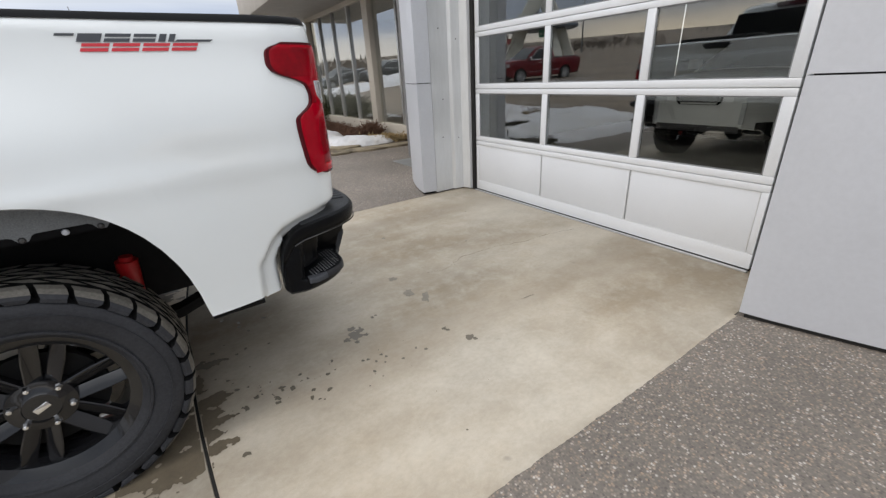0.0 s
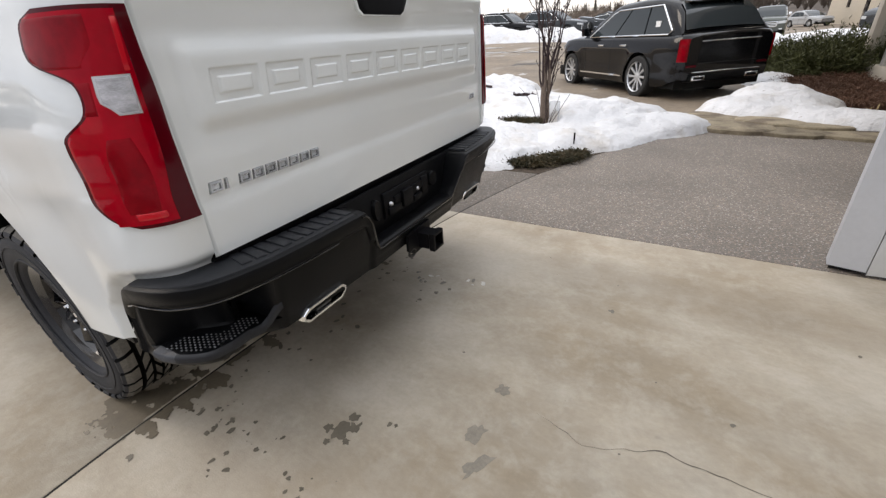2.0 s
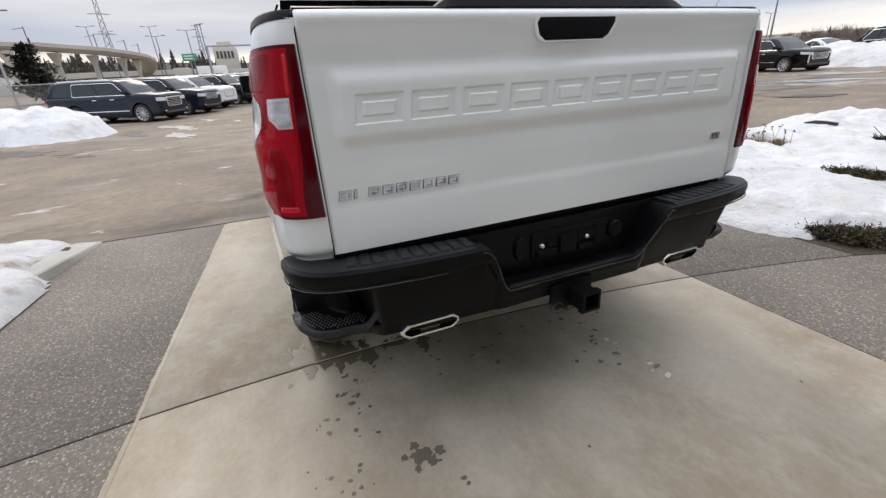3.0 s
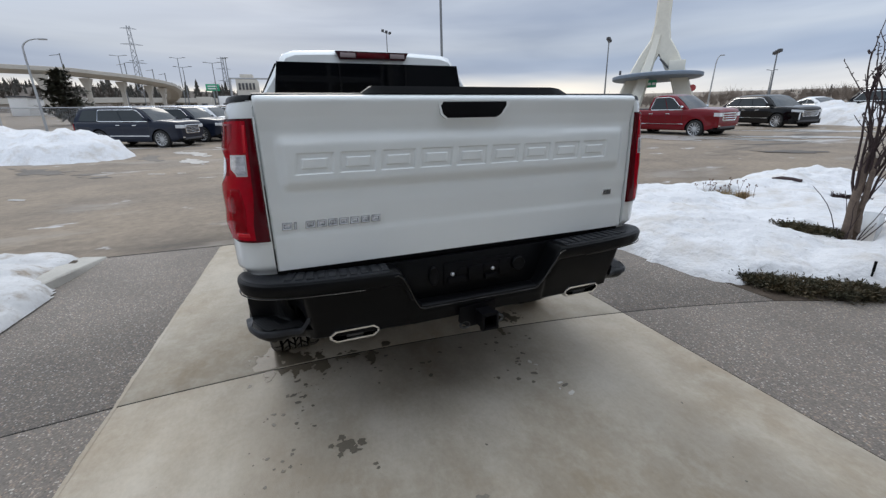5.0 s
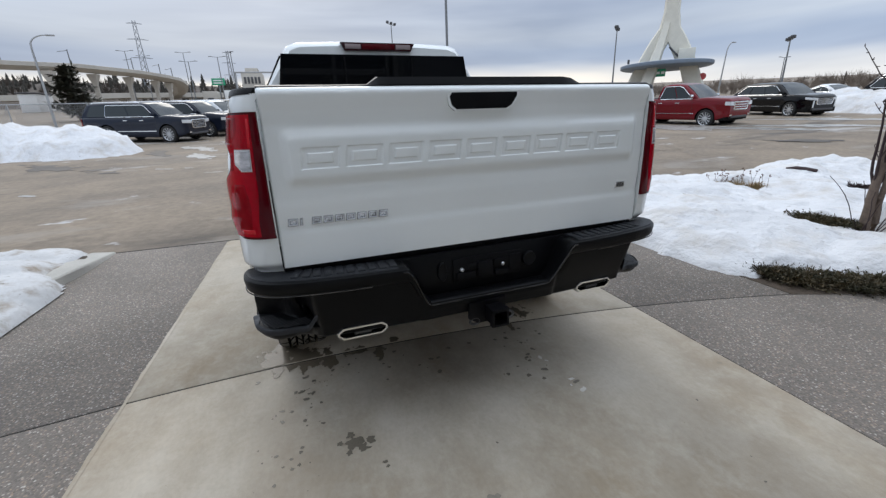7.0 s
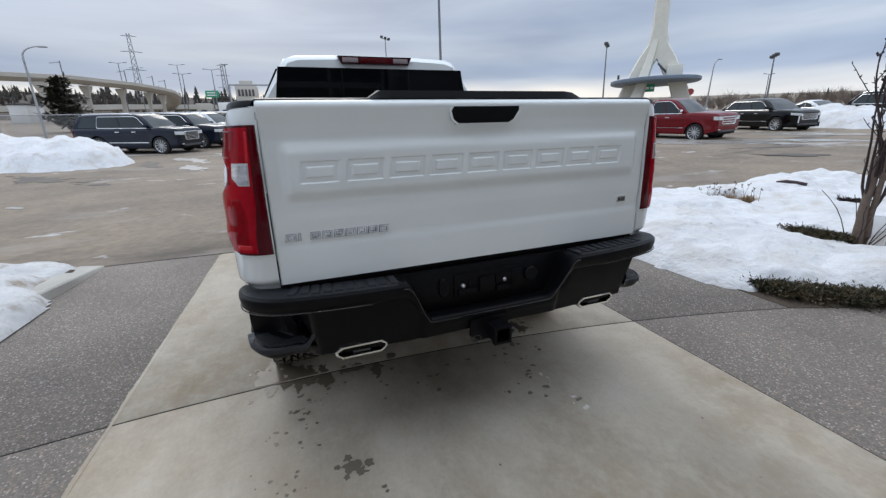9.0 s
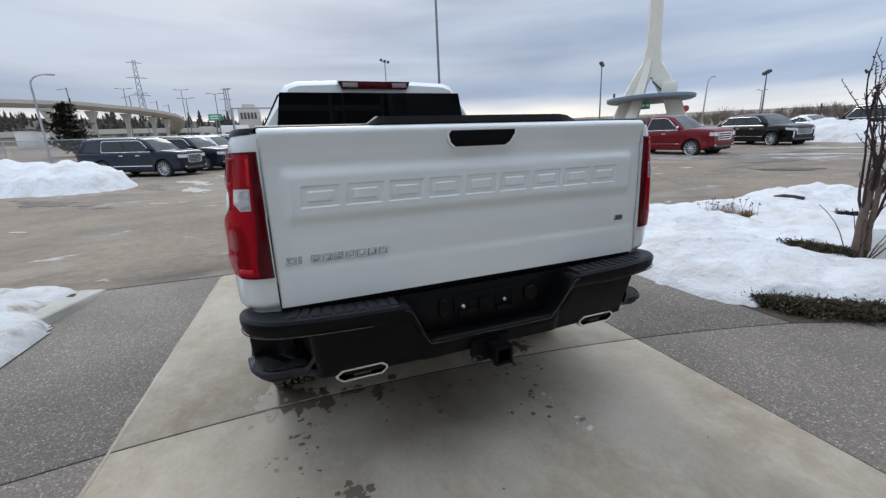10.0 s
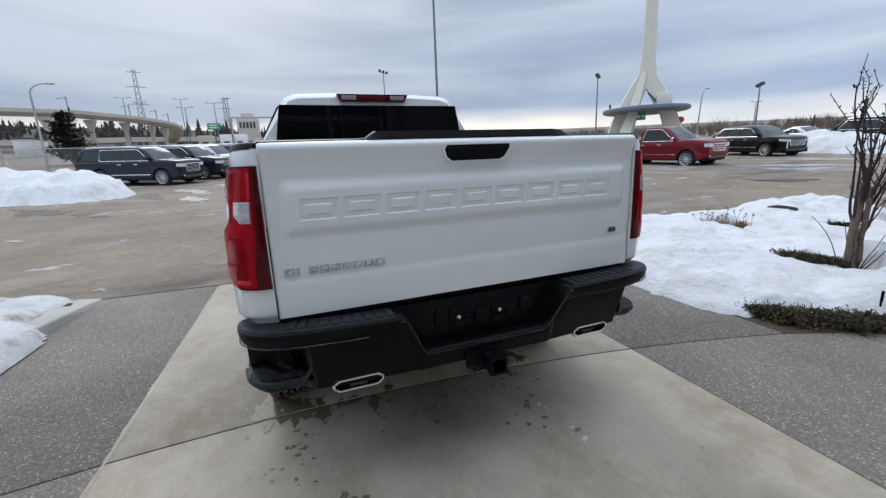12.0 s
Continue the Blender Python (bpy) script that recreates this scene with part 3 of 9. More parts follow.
def slab_edge():
    """Cement slurry that ran over the aggregate along the slab's near edge."""
    g = Geo()
    a, b = [], []
    for x in steps(-2.7, 2.86, 420):
        w_ = 0.008 + 0.007 * noise.noise(Vector((x * 3.1, 0.7, 0))) + 0.005 * noise.noise(Vector((x * 14, 4.1, 0))) + 0.003 * noise.noise(Vector((x * 50, 8.3, 0)))
        a.append((x, 1.092, 0.0014))
        b.append((x, 1.079 - max(-0.006, w_), 0.0010))
    k = len(a)
    g.add(a + b, [(i, i + 1, k + i + 1, k + i) for i in range(k - 1)])
    solo("slurry_edge", g, SLAB, "ragged cement smear along the slab edge", "smear", kind="stuff")


def blob(g, cx, cy, r, z, seed, n=18, sx=1.0, sy=1.0, rot=0.0):
    """A thin irregular wet patch lying on the ground."""
    pts = []
    for k in range(n):
        a = 2 * math.pi * k / n
        q = r * (0.72 + 0.55 * noise.noise(Vector((math.cos(a) * 1.6 + seed * 3.1, math.sin(a) * 1.6, seed))) + (0.32 * noise.noise(Vector((math.cos(a) * 4.6 + seed * 1.7, math.sin(a) * 4.6, seed))) if n > 16 else 0.0))
        x, y = q * math.cos(a) * sx, q * math.sin(a) * sy
        pts.append((cx + x * math.cos(rot) - y * math.sin(rot), cy + x * math.sin(rot) + y * math.cos(rot), z))
    g.add([(cx, cy, z)] + pts, [(0, 1 + k, 1 + (k + 1) % n) for k in range(n)])


def wet_marks():
    rng = random.Random(4)
    g = Geo()
    for dx, dy, r, s in ((0, 0, 0.075, 1), (0.06, 0.05, 0.05, 2), (-0.07, -0.02, 0.04, 3), (0.07, -0.04, 0.035, 4), (0.01, 0.10, 0.045, 5), (-0.02, -0.09, 0.03, 9)):
        blob(g, 1.135 + dx * 0.7, 2.185 + dy * 0.7, r * 0.62, 0.0015 + 0.0002 * s, s)
    solo("water_stain", g, WET, "dark splash-shaped water stain on the concrete", "stain", kind="stuff")
    g = Geo()
    k = 0
    for cx, cy, sx, sy, count, big in ((0.62, 1.97, 0.26, 0.20, 40, 0.016), (1.05, 1.90, 0.35, 0.12, 20, 0.013), (0.70, 3.25, 0.28, 0.14, 26, 0.018), (0.62, 2.65, 0.25, 0.35, 22, 0.017), (1.3, 1.75, 0.35, 0.3, 8, 0.012), (1.9, 3.2, 0.9, 0.8, 12, 0.012)):
        for _ in range(count):
            k += 1
            x, y = rng.gauss(cx, sx * 0.6), rng.gauss(cy, sy * 0.6)
            blob(g, x, y, rng.uniform(0.25, 1.0) ** 1.5 * big, 0.0012 + 0.00001 * k, 20 + k, 10, rng.uniform(0.8, 1.7), 1.0, rng.uniform(0, 3))
    solo("drip_spots", g, WET, "scattered dark drips and splashes on the concrete", "stain", kind="stuff")
    # dull scuffs, a brown streak and pale flecks on the slab
    g = Geo()
    for k, (cx, cy, r, sx, rot) in enumerate(((1.596, 2.646, 0.042, 1.0, 0.4), (1.59, 2.41, 0.045, 1.6, 1.2), (1.65, 2.29, 0.034, 2.2, 1.1))):
        blob(g, cx, cy, r, 0.0012 + 0.0001 * k, 300 + k, 18, sx, 1.0, rot)
    solo("scuff_mark", g, SCUFF, "dull grey scuff marks on the concrete", "stain", kind="stuff")
    g = Geo()
    for k, (cx, cy, r) in enumerate(((1.553, 1.946, 0.017), (1.614, 1.796, 0.030), (1.63, 1.77, 0.014), (1.285, 2.292, 0.012), (1.31, 2.30, 0.010), (1.888, 3.373, 0.018))):
        blob(g, cx, cy, r, 0.0013 + 0.0001 * k, 320 + k, 14, 1.2, 1.0, 0.5 * k)
    blob(g, 2.14, 1.906, 0.016, 0.0021, 340, 20, 4.5, 0.25, -0.08)
    solo("brown_spot", g, WET, "small brown spots and a streak on the concrete", "stain", kind="stuff")
    g = Geo()
    for k, (cx, cy, r) in enumerate(((0.85, 3.283, 0.016), (0.89, 3.30, 0.010), (1.086, 3.332, 0.016), (1.18, 3.335, 0.020), (1.13, 3.30, 0.008))):
        blob(g, cx, cy, r, 0.0022 + 0.0001 * k, 350 + k, 12, 1.5, 0.8, 0.7 * k)
    solo("pale_fleck", g, FLECK, "pale flecks of grit on the concrete", "stain", kind="stuff")
    # wet film where the rear tyre dripped, broken into streaks
    g = Geo()
    spots = ((0.29, 1.84, 0.20, 0.17), (0.33, 2.02, 0.15, 0.14), (0.43, 2.12, 0.11, 0.06), (0.45, 2.41, 0.10, 0.04), (0.38, 2.26, 0.07, 0.09), (0.47, 1.97, 0.08, 0.03), (0.43, 1.83, 0.09, 0.022), (0.34, 2.52, 0.06, 0.05), (0.27, 3.40, 0.12, 0.16), (0.42, 3.30, 0.10, 0.03))
    cell = 0.0055
    for x0, x1, y0, y1 in ((0.08, 0.66, 1.62, 2.62), (0.10, 0.60, 3.15, 3.65)):
        nx, ny = int((x1 - x0) / cell), int((y1 - y0) / cell)
        keep, idx = {}, {}
        for i in range(nx + 1):
            for k in range(ny + 1):
                x, y = x0 + i * cell, y0 + k * cell
                d = max(1 - math.hypot((x - cx) / rx, (y - cy) / ry) for cx, cy, rx, ry in spots)
                d = max(-1.0, d)
                keep[i, k] = d + 0.60 * noise.noise(Vector((x * 8, y * 19, 4.4))) + 0.50 * noise.noise(Vector((x * 24, y * 46, 1.4))) + 0.25 * noise.noise(Vector((x * 70, y * 90, 2.1))) - 0.34
        for i in range(nx):
            for k in range(ny):
                x = x0 + (i + 0.5) * cell
                if abs(x - joint_x(y0 + k * cell)) < 0.010:
                    continue
                face = [q for q in ((i, k), (i + 1, k), (i + 1, k + 1), (i, k + 1)) if keep[q] > 0]
                if len(face) < 3:
                    continue
                for q in face:
                    if q not in idx:
                        idx[q] = len(g.v)
                        g.v.append((x0 + q[0] * cell, y0 + q[1] * cell, 0.0022))
                g.f.append(tuple(idx[q] for q in face))
    solo("wet_patch", g, WET_FILM, "wet brown film on concrete behind the tyres", "stain", kind="stuff")
    # the long hair crack and its branch
    for x0, x1 in ((1.76, 3.40),):
        g = Geo()
        up, dn = [], []
        for i, x in enumerate(steps(x0, x1, 90)):
            y = interp(x, ((1.75, 2.60), (1.95, 2.54), (2.2, 2.64), (2.5, 2.615), (2.75, 2.55), (3.0, 2.54), (3.4, 2.435))) + 0.014 * noise.noise(Vector((x * 17, 1.3, 0)))
            wdt = 0.0030 * (0.35 + abs(noise.noise(Vector((x * 9, 7.7, 0)))) * 1.6) * min(1, (i + 2) / 12, (92 - i) / 12) * (0.35 + 0.65 * smoothstep(-0.35, 0.0, noise.noise(Vector((x * 4.3, 2.2, 5.0)))))
            up.append((x, y + wdt, 0.0012))
            dn.append((x, y - wdt, 0.0012))
        g.add(up + dn, [(i, i + 1, 92 + i, 91 + i) for i in range(90)])
        solo("hair_crack", g, CRACK_DARK, "thin wandering crack in the concrete slab", "crack", kind="stuff")


def fin(side):
    """A curved metal-clad pier beside the door: stacked panels with open seams."""
    th = thing("wall_pier_left" if side > 0 else "wall_pier_right", "tall curved pier clad in smooth silver-grey metal panels", "wall", kind="structure")
    y0 = 4.285 if side > 0 else 1.065
    reach = 1.65 if side > 0 else 2.4
    levels = [0.025, 1.190, 2.375, 3.56, 4.75]

    def nose(d):
        return (2.85 + (0.22 * d + 0.22 * d * d if side > 0 else 0.30 * d + 0.03 * d * d), y0 + side * d)

    for z0, z1 in zip(levels, levels[1:]):
        a, b = z0 + 0.004, z1 - 0.004
        outer = [nose(d) for d in steps(0, reach, 18)]
        inner = [(x + 0.06, y) for x, y in outer]
        g = Geo()
        ring = [(3.015, 4.252 if side > 0 else 1.095)] + [(2.858, y0)] + outer[1:] + inner[::-1][:-1] + [(3.03, y0 + side * 0.05)]
        prism(g, ring, "z", a, b)
        part("panel", g, SILVER_PANEL, th, sharp=20)
    g = Geo()
    outer = [nose(d) for d in steps(0.02, reach - 0.04, 8)]
    prism(g, [(x + 0.02, y) for x, y in outer] + [(x + 0.3, y) for x, y in outer[::-1]], "z", 0.0, 4.76)
    part("backing", g, SEAL_BLACK, th)


def reveal():
    """The ribbed metal lining between the left pier and the door, and the plain one on the right."""
    prof = [(3.02, 4.254), (3.06, 4.262), (3.25, 4.262), (3.262, 4.250), (3.275, 4.232), (3.30, 4.226), (3.38, 4.226), (3.392, 4.175), (3.405, 4.125), (3.47, 4.112)]
    g = Geo()
    prism(g, prof + [(3.47, 4.45), (3.06, 4.45)], "z", 0.012, 4.7)
    solo("trim_reveal_left", g, SILVER_RIBBED, "ribbed bright galvanised metal lining beside the door", "trim", kind="structure", sharp=15)
    prof = [(x, 5.352 - y) for x, y in prof]
    g = Geo()
    prism(g, prof + [(3.47, 0.9), (3.06, 0.9)], "z", 0.012, 4.7)
    solo("trim_reveal_right", g, SILVER_RIBBED, "ribbed bright galvanised metal lining beside the door", "trim", kind="structure", sharp=15)
    for i, y in enumerate((4.066, 1.222)):
        g = Geo()
        s = 1 if i == 0 else -1
        lo, hi = sorted((y, y + s * 0.045))
        box(g, 3.43, 3.50, lo, hi, 0.0, 3.2, 0.004)
        solo("trim_seal", g, SEAL_BLACK, "black rubber seal beside the door", "seal", kind="structure")
    # screws on the lining
    th = thing("screw_row", "small dark screws in the metal lining", "screws", kind="structure")
    for x, z in ((3.14, 0.62), (3.33, 0.60), (3.16, 1.02), (3.14, 1.7), (3.33, 1.6)):
        g = Geo()
        lathe(g, [(0.0, -0.004), (0.006, -0.003), (0.007, 0.0)], 8, pose(x, 4.26 if x < 3.25 else 4.225, z))
        part("screw", g, STEEL_DARK, th)


def garage_door():
    th = thing("door_1", "closed white sectional garage door with solid lower panels and glazed upper sections", "garage door", pose(0, 0, 0), kind="structure")
    ya, yb = 1.255, 4.062
    cols = [yb, 3.072, 2.158, ya]
    xf = 3.455
    secs = [0.014, 0.568, 1.106, 1.644, 2.182, 2.720, 3.258]
    stile = 0.062
    for i, (z0, z1) in enumerate(zip(secs, secs[1:])):
        sec = new("door_section")
        sec.parent = th
        lo, hi = z0 + 0.002, z1 - 0.002
        rb, rt = (0.104, 0.044) if i == 0 else (0.048, 0.042)
        g = Geo()
        box(g, xf, xf + 0.05, ya, yb, lo, lo + rb, 0.004)
        part("bottom_rail", g, DOOR_FRAME, sec)
        g = Geo()
        box(g, xf, xf + 0.05, ya, yb, hi - rt, hi, 0.004)
        part("top_rail", g, DOOR_FRAME, sec)
        edges = [(yb - stile, yb), (cols[1] - stile / 2, cols[1] + stile / 2), (cols[2] - stile / 2, cols[2] + stile / 2), (ya, ya + stile)]
        if i == 0:
            edges = [(yb - 0.040, yb), (cols[1] - 0.004, cols[1] + 0.004), (cols[2] - 0.004, cols[2] + 0.004), (ya, ya + 0.040)]
        for a, b in edges:
            g = Geo()
            box(g, xf + (0.009 if i == 0 and b - a < 0.02 else 0.0), xf + 0.048, a, b, lo + rb + 0.001, hi - rt - 0.001, 0.004)
            part("stile", g, SEAM_GREY if i == 0 and b - a < 0.02 else DOOR_FRAME, sec)
        for (a, _), (_, b) in zip(edges, edges[1:]):
            g = Geo()
            if i == 0:
                box(g, xf + 0.004, xf + 0.035, b + 0.001, a - 0.001, lo + rb + 0.001, hi - rt - 0.001, 0.002)
                part("solid_panel", g, DOOR_WHITE, sec)
                g = Geo()
                c0, c1 = lo + rb + 0.002, hi - rt - 0.002
                for q0, q1, e0, e1 in ((b + 0.002, a - 0.002, c0, c0 + 0.004), (b + 0.002, a - 0.002, c1 - 0.005, c1), (b + 0.002, b + 0.006, c0 + 0.005, c1 - 0.006), (a - 0.006, a - 0.002, c0 + 0.005, c1 - 0.006)):
                    box(g, xf + 0.0015, xf + 0.006, q0, q1, e0, e1)
                part("panel_seam", g, SILVER_RIBBED, sec)
            else:
                box(g, xf + 0.014, xf + 0.034, b - 0.004, a + 0.004, lo + rb - 0.004, hi - rt + 0.004)
                p = part("pane", g, GLASS, sec, smooth=False)
                p.visible_shadow = False
                g = Geo()
                for y0, y1, c0, c1 in ((b, a, lo + rb, lo + rb + 0.008), (b, a, hi - rt - 0.008, hi - rt), (b, b + 0.008, lo + rb, hi - rt), (a - 0.008, a, lo + rb, hi - rt)):
                    box(g, xf + 0.008, xf + 0.014, y0, y1, c0, c1)
                part("gasket", g, SEAM_GREY, sec)
    g = Geo()
    box(g, xf + 0.005, xf + 0.04, ya, yb, 0.003, 0.014)
    part("bottom_seal", g, SEAL_BLACK, th)
    g = Geo()
    box(g, xf - 0.03, xf - 0.006, ya, yb, -0.001, 0.012, 0.003)
    part("threshold", g, ALLOY, th)


def building():
    # front wall over and beside the door
    g = Geo()
    box(g, 3.47, 3.75, 0.85, 4.5, 3.31, 5.0)
    box(g, 3.52, 3.75, 4.165, 5.62, 0.0, 3.308)
    box(g, 3.52, 3.75, -1.6, 1.19, 0.0, 3.308)
    solo("wall_front", g, SILVER_PANEL, "silver-grey metal-clad front wall of the workshop", "wall", kind="structure")
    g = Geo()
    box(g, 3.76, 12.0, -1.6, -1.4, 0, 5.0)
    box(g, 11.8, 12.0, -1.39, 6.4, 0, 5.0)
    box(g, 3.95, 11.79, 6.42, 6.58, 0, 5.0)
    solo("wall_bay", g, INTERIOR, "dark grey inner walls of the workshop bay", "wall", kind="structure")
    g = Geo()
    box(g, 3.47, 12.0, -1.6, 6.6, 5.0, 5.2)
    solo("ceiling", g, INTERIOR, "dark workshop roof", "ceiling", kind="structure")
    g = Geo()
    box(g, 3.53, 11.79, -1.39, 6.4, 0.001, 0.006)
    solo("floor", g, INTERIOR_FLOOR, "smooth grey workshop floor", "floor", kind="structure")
    # near flank of the building, behind the camera's start
    g = Geo()
    box(g, 3.75, 3.95, -12.0, -1.61, 0, 5.0)
    solo("wall_flank", g, SILVER_PANEL, "silver-grey metal-clad side of the workshop", "wall", kind="structure")


def showroom():
    xf = 5.0
    g = Geo()
    box(g, xf - 0.05, xf + 0.25, 6.6, 14.35, -0.02, 0.28, 0.01)
    solo("wall_sill", g, BEIGE_METAL, "low beige sill wall under the showroom glazing", "wall", kind="structure")
    th = thing("window_1", "tall showroom glazing with slim pale mullions", "window", kind="structure")
    posts = [6.65, 7.45, 8.55, 9.85, 11.05, 12.15, 13.2, 14.25]
    for y in posts:
        w = 0.14 if y in (9.85, 14.25) else 0.028
        g = Geo()
        box(g, xf - (0.10 if w > 0.1 else 0.03), xf + 0.10, y - w, y + w, 0.28, 2.93, 0.006)
        part("post" if w > 0.1 else "mullion", g, BEIGE_METAL if w > 0.1 else ALLOY, th)
    for a, b in zip(posts, posts[1:]):
        g = Geo()
        wa, wb = (0.14 if a == 9.85 else 0.028), (0.14 if b in (9.85, 14.25) else 0.028)
        box(g, xf + 0.02, xf + 0.045, a + wa - 0.003, b - wb + 0.003, 0.275, 2.90)
        p = part("pane", g, SHOWROOM_GLASS, th, smooth=False)
        p.visible_shadow = False
    g = Geo()
    box(g, xf - 0.04, xf + 0.08, 6.6, 14.39, 2.90, 3.01, 0.008)
    part("head_rail", g, BEIGE_METAL, th)
    g = Geo()
    box(g, 3.3, 12.0, 6.7, 15.2, 3.012, 3.7, 0.05)
    solo("canopy", g, SOFFIT, "beige flat canopy over the showroom front", "canopy", kind="structure")
    g = Geo()
    box(g, xf + 0.26, 12.0, 14.15, 14.3, 0.0, 3.0)
    box(g, 11.8, 11.95, 6.7, 14.14, 0.0, 3.0)
    box(g, xf + 0.26, 11.79, 6.62, 6.68, 0.0, 3.0)
    solo("wall_showroom", g, SHOWROOM_WALL, "pale inner walls of the showroom", "wall", kind="structure")
    g = Geo()
    box(g, xf + 0.26, 11.79, 6.69, 14.14, 0.002, 0.02)
    solo("floor_showroom", g, SHOWROOM_FLOOR, "polished pale showroom floor", "floor", kind="structure")


ground()
paving_all()
slab_edge()
wet_marks()
fin(1)
fin(-1)
reveal()
garage_door()
building()
showroom()


# ---- wheels ----
def wheel(parent, x, y, z, side, radius=0.407, width=0.275, rim=0.245, name="wheel"):
    """A pickup wheel: tyre with cut tread and shoulder lugs, black split-spoke rim, nuts, cap, brake disc. side: which way it faces in y."""
    w = new(name)
    w.parent = parent
    w.location = (x, y, z)
    h = width / 2
    s = side
    g = Geo()
    prof = [(rim, -h * 0.72), (rim + 0.012, -h * 0.86), (rim + 0.05, -h * 0.99), (rim + 0.095, -h * 1.0), (radius - 0.043, -h * 0.965), (radius - 0.036, -h * 0.88),
            (radius - 0.034, -h * 0.4), (radius - 0.034, h * 0.4), (radius - 0.036, h * 0.88), (radius - 0.043, h * 0.965), (rim + 0.095, h * 1.0), (rim + 0.05, h * 0.99), (rim + 0.012, h * 0.86), (rim, h * 0.72)]
    lathe(g, prof, 96)

    def settle(geo):
        """The tyre is pressed flat where it stands."""
        geo.v = [(px, py * (1 + 0.035 * smoothstep(-z + 0.09, -z, pz)), max(pz, -z + 0.001)) for px, py, pz in geo.v]
        return geo

    tyre = part("tyre", settle(g), RUBBER, w, sharp=50)
    # raised rings and moulded marks on the sidewall
    for r, w_ in ((rim + 0.030, 0.006), (rim + 0.088, 0.003)):
        g = Geo()
        yy = s * h * (0.955 if r < rim + 0.05 else 1.0)
        lathe(g, [(r - w_, yy - s * 0.004), (r - w_ * 0.5, yy + s * 0.003), (r + w_ * 0.5, yy + s * 0.003), (r + w_, yy - s * 0.004)], 72)
        part("sidewall_ring", settle(g), RUBBER, tyre)
    # groove floor, its shade painted as near-black
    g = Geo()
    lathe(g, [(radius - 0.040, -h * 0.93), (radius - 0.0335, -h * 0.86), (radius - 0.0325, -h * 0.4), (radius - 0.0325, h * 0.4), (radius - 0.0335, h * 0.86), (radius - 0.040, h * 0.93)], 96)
    part("tread_base", settle(g), GROOVE_SHADE, tyre, "rubber between the tread blocks, blackened with painted groove shade")
    # tread blocks: dusty on top, flanks blackened to paint in groove shade
    g, tops = Geo(), Geo()
    n = 31
    shoulder = Geo()

    def block(a, y, da, dy, skew, r0, r1):
        vs = []
        for r in (r0, r1):
            k = 1.0 if r == r0 else 0.94
            for sa, sy in ((-1, -1), (1, -1), (1, 1), (-1, 1)):
                ang = a + k * sa * da / 2 + skew * sy * 0.5
                yy = y + k * sy * dy / 2
                vs.append((r * math.cos(ang), yy, r * math.sin(ang)))
        g.add(vs, [(0, 1, 5, 4), (1, 2, 6, 5), (2, 3, 7, 6), (3, 0, 4, 7)])
        tops.add(vs[4:], [(0, 1, 2, 3)])

    step = 2 * math.pi / n
    for i in range(n):
        a = i * step
        for e in (-1, 1):
            o = 0.5 if e > 0 else 0.0
            lift = 0.003 if i % 2 else 0.0
            # shoulder block that folds over on to the sidewall
            da = step * (0.90 if i % 2 else 0.84)
            rows = []
            for r, yy, k in ((radius - 0.036, 0.58, 1.0), (radius - 0.001, 0.60, 0.93), (radius - 0.003, 0.80, 0.95), (radius - 0.012 - lift, 0.93, 0.95), (radius - 0.024, 0.985 + lift * 4, 0.85), (radius - 0.036, 0.985, 0.62 if i % 2 else 0.9), (radius - 0.042, 0.90, 0.6)):
                sk = -0.30 * step * (yy - 0.6) * 2
                rows.append([(r * math.cos(q), e * h * yy, r * math.sin(q)) for q in (a + o * step + sk - k * da / 2, a + o * step + sk + k * da / 2)])
            vs = [p for row in rows for p in row]
            m = len(rows)
            g.add(vs, [(0, 1, 3, 2), tuple(range(0, 2 * m, 2)), tuple(range(2 * m - 1, 0, -2)), (0, 2 * m - 2, 2 * m - 1, 1)])
            tops.add(vs[2:8], [(0, 1, 3, 2), (2, 3, 5, 4)])
            shoulder.add(vs[6:], [(2 * j, 2 * j + 1, 2 * j + 3, 2 * j + 2) for j in range(m - 4)])
            block(a + (0.1 if e > 0 else 0.6) * step, e * h * 0.385, step * 0.76, h * 0.205, -e * 0.55 * step, radius - 0.036, radius)
            block(a + (0.78 if e > 0 else 0.28) * step, e * h * 0.122, step * 0.74, h * 0.175, e * 0.60 * step, radius - 0.036, radius + 0.001)
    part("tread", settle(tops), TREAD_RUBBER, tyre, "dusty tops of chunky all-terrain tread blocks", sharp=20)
    part("tread_flank", settle(g), GROOVE_SHADE, tyre, "sides of the tread blocks, blackened with painted groove shade", sharp=20)
    tagged(part("shoulder_tread", settle(shoulder), RUBBER, tyre, "moulded lugs on the tyre's shoulder", sharp=20), kind="stuff")
    g = Geo()
    lathe(g, [(rim - 0.006, -h * 0.74), (rim - 0.03, -h * 0.6), (rim - 0.045, -h * 0.2), (rim - 0.045, h * 0.3), (rim - 0.03, h * 0.62), (rim - 0.008, h * 0.70), (rim + 0.004, h * 0.76), (rim + 0.004, h * 0.70)] if s > 0 else
          [(rim - 0.006, h * 0.74), (rim - 0.03, h * 0.6), (rim - 0.045, h * 0.2), (rim - 0.045, -h * 0.3), (rim - 0.03, -h * 0.62), (rim - 0.012, -h * 0.70), (rim + 0.004, -h * 0.76), (rim + 0.004, -h * 0.70)], 48)
    rim_ob = part("rim", g, BLACK_GLOSS, w, "gloss black split-spoke alloy rim")
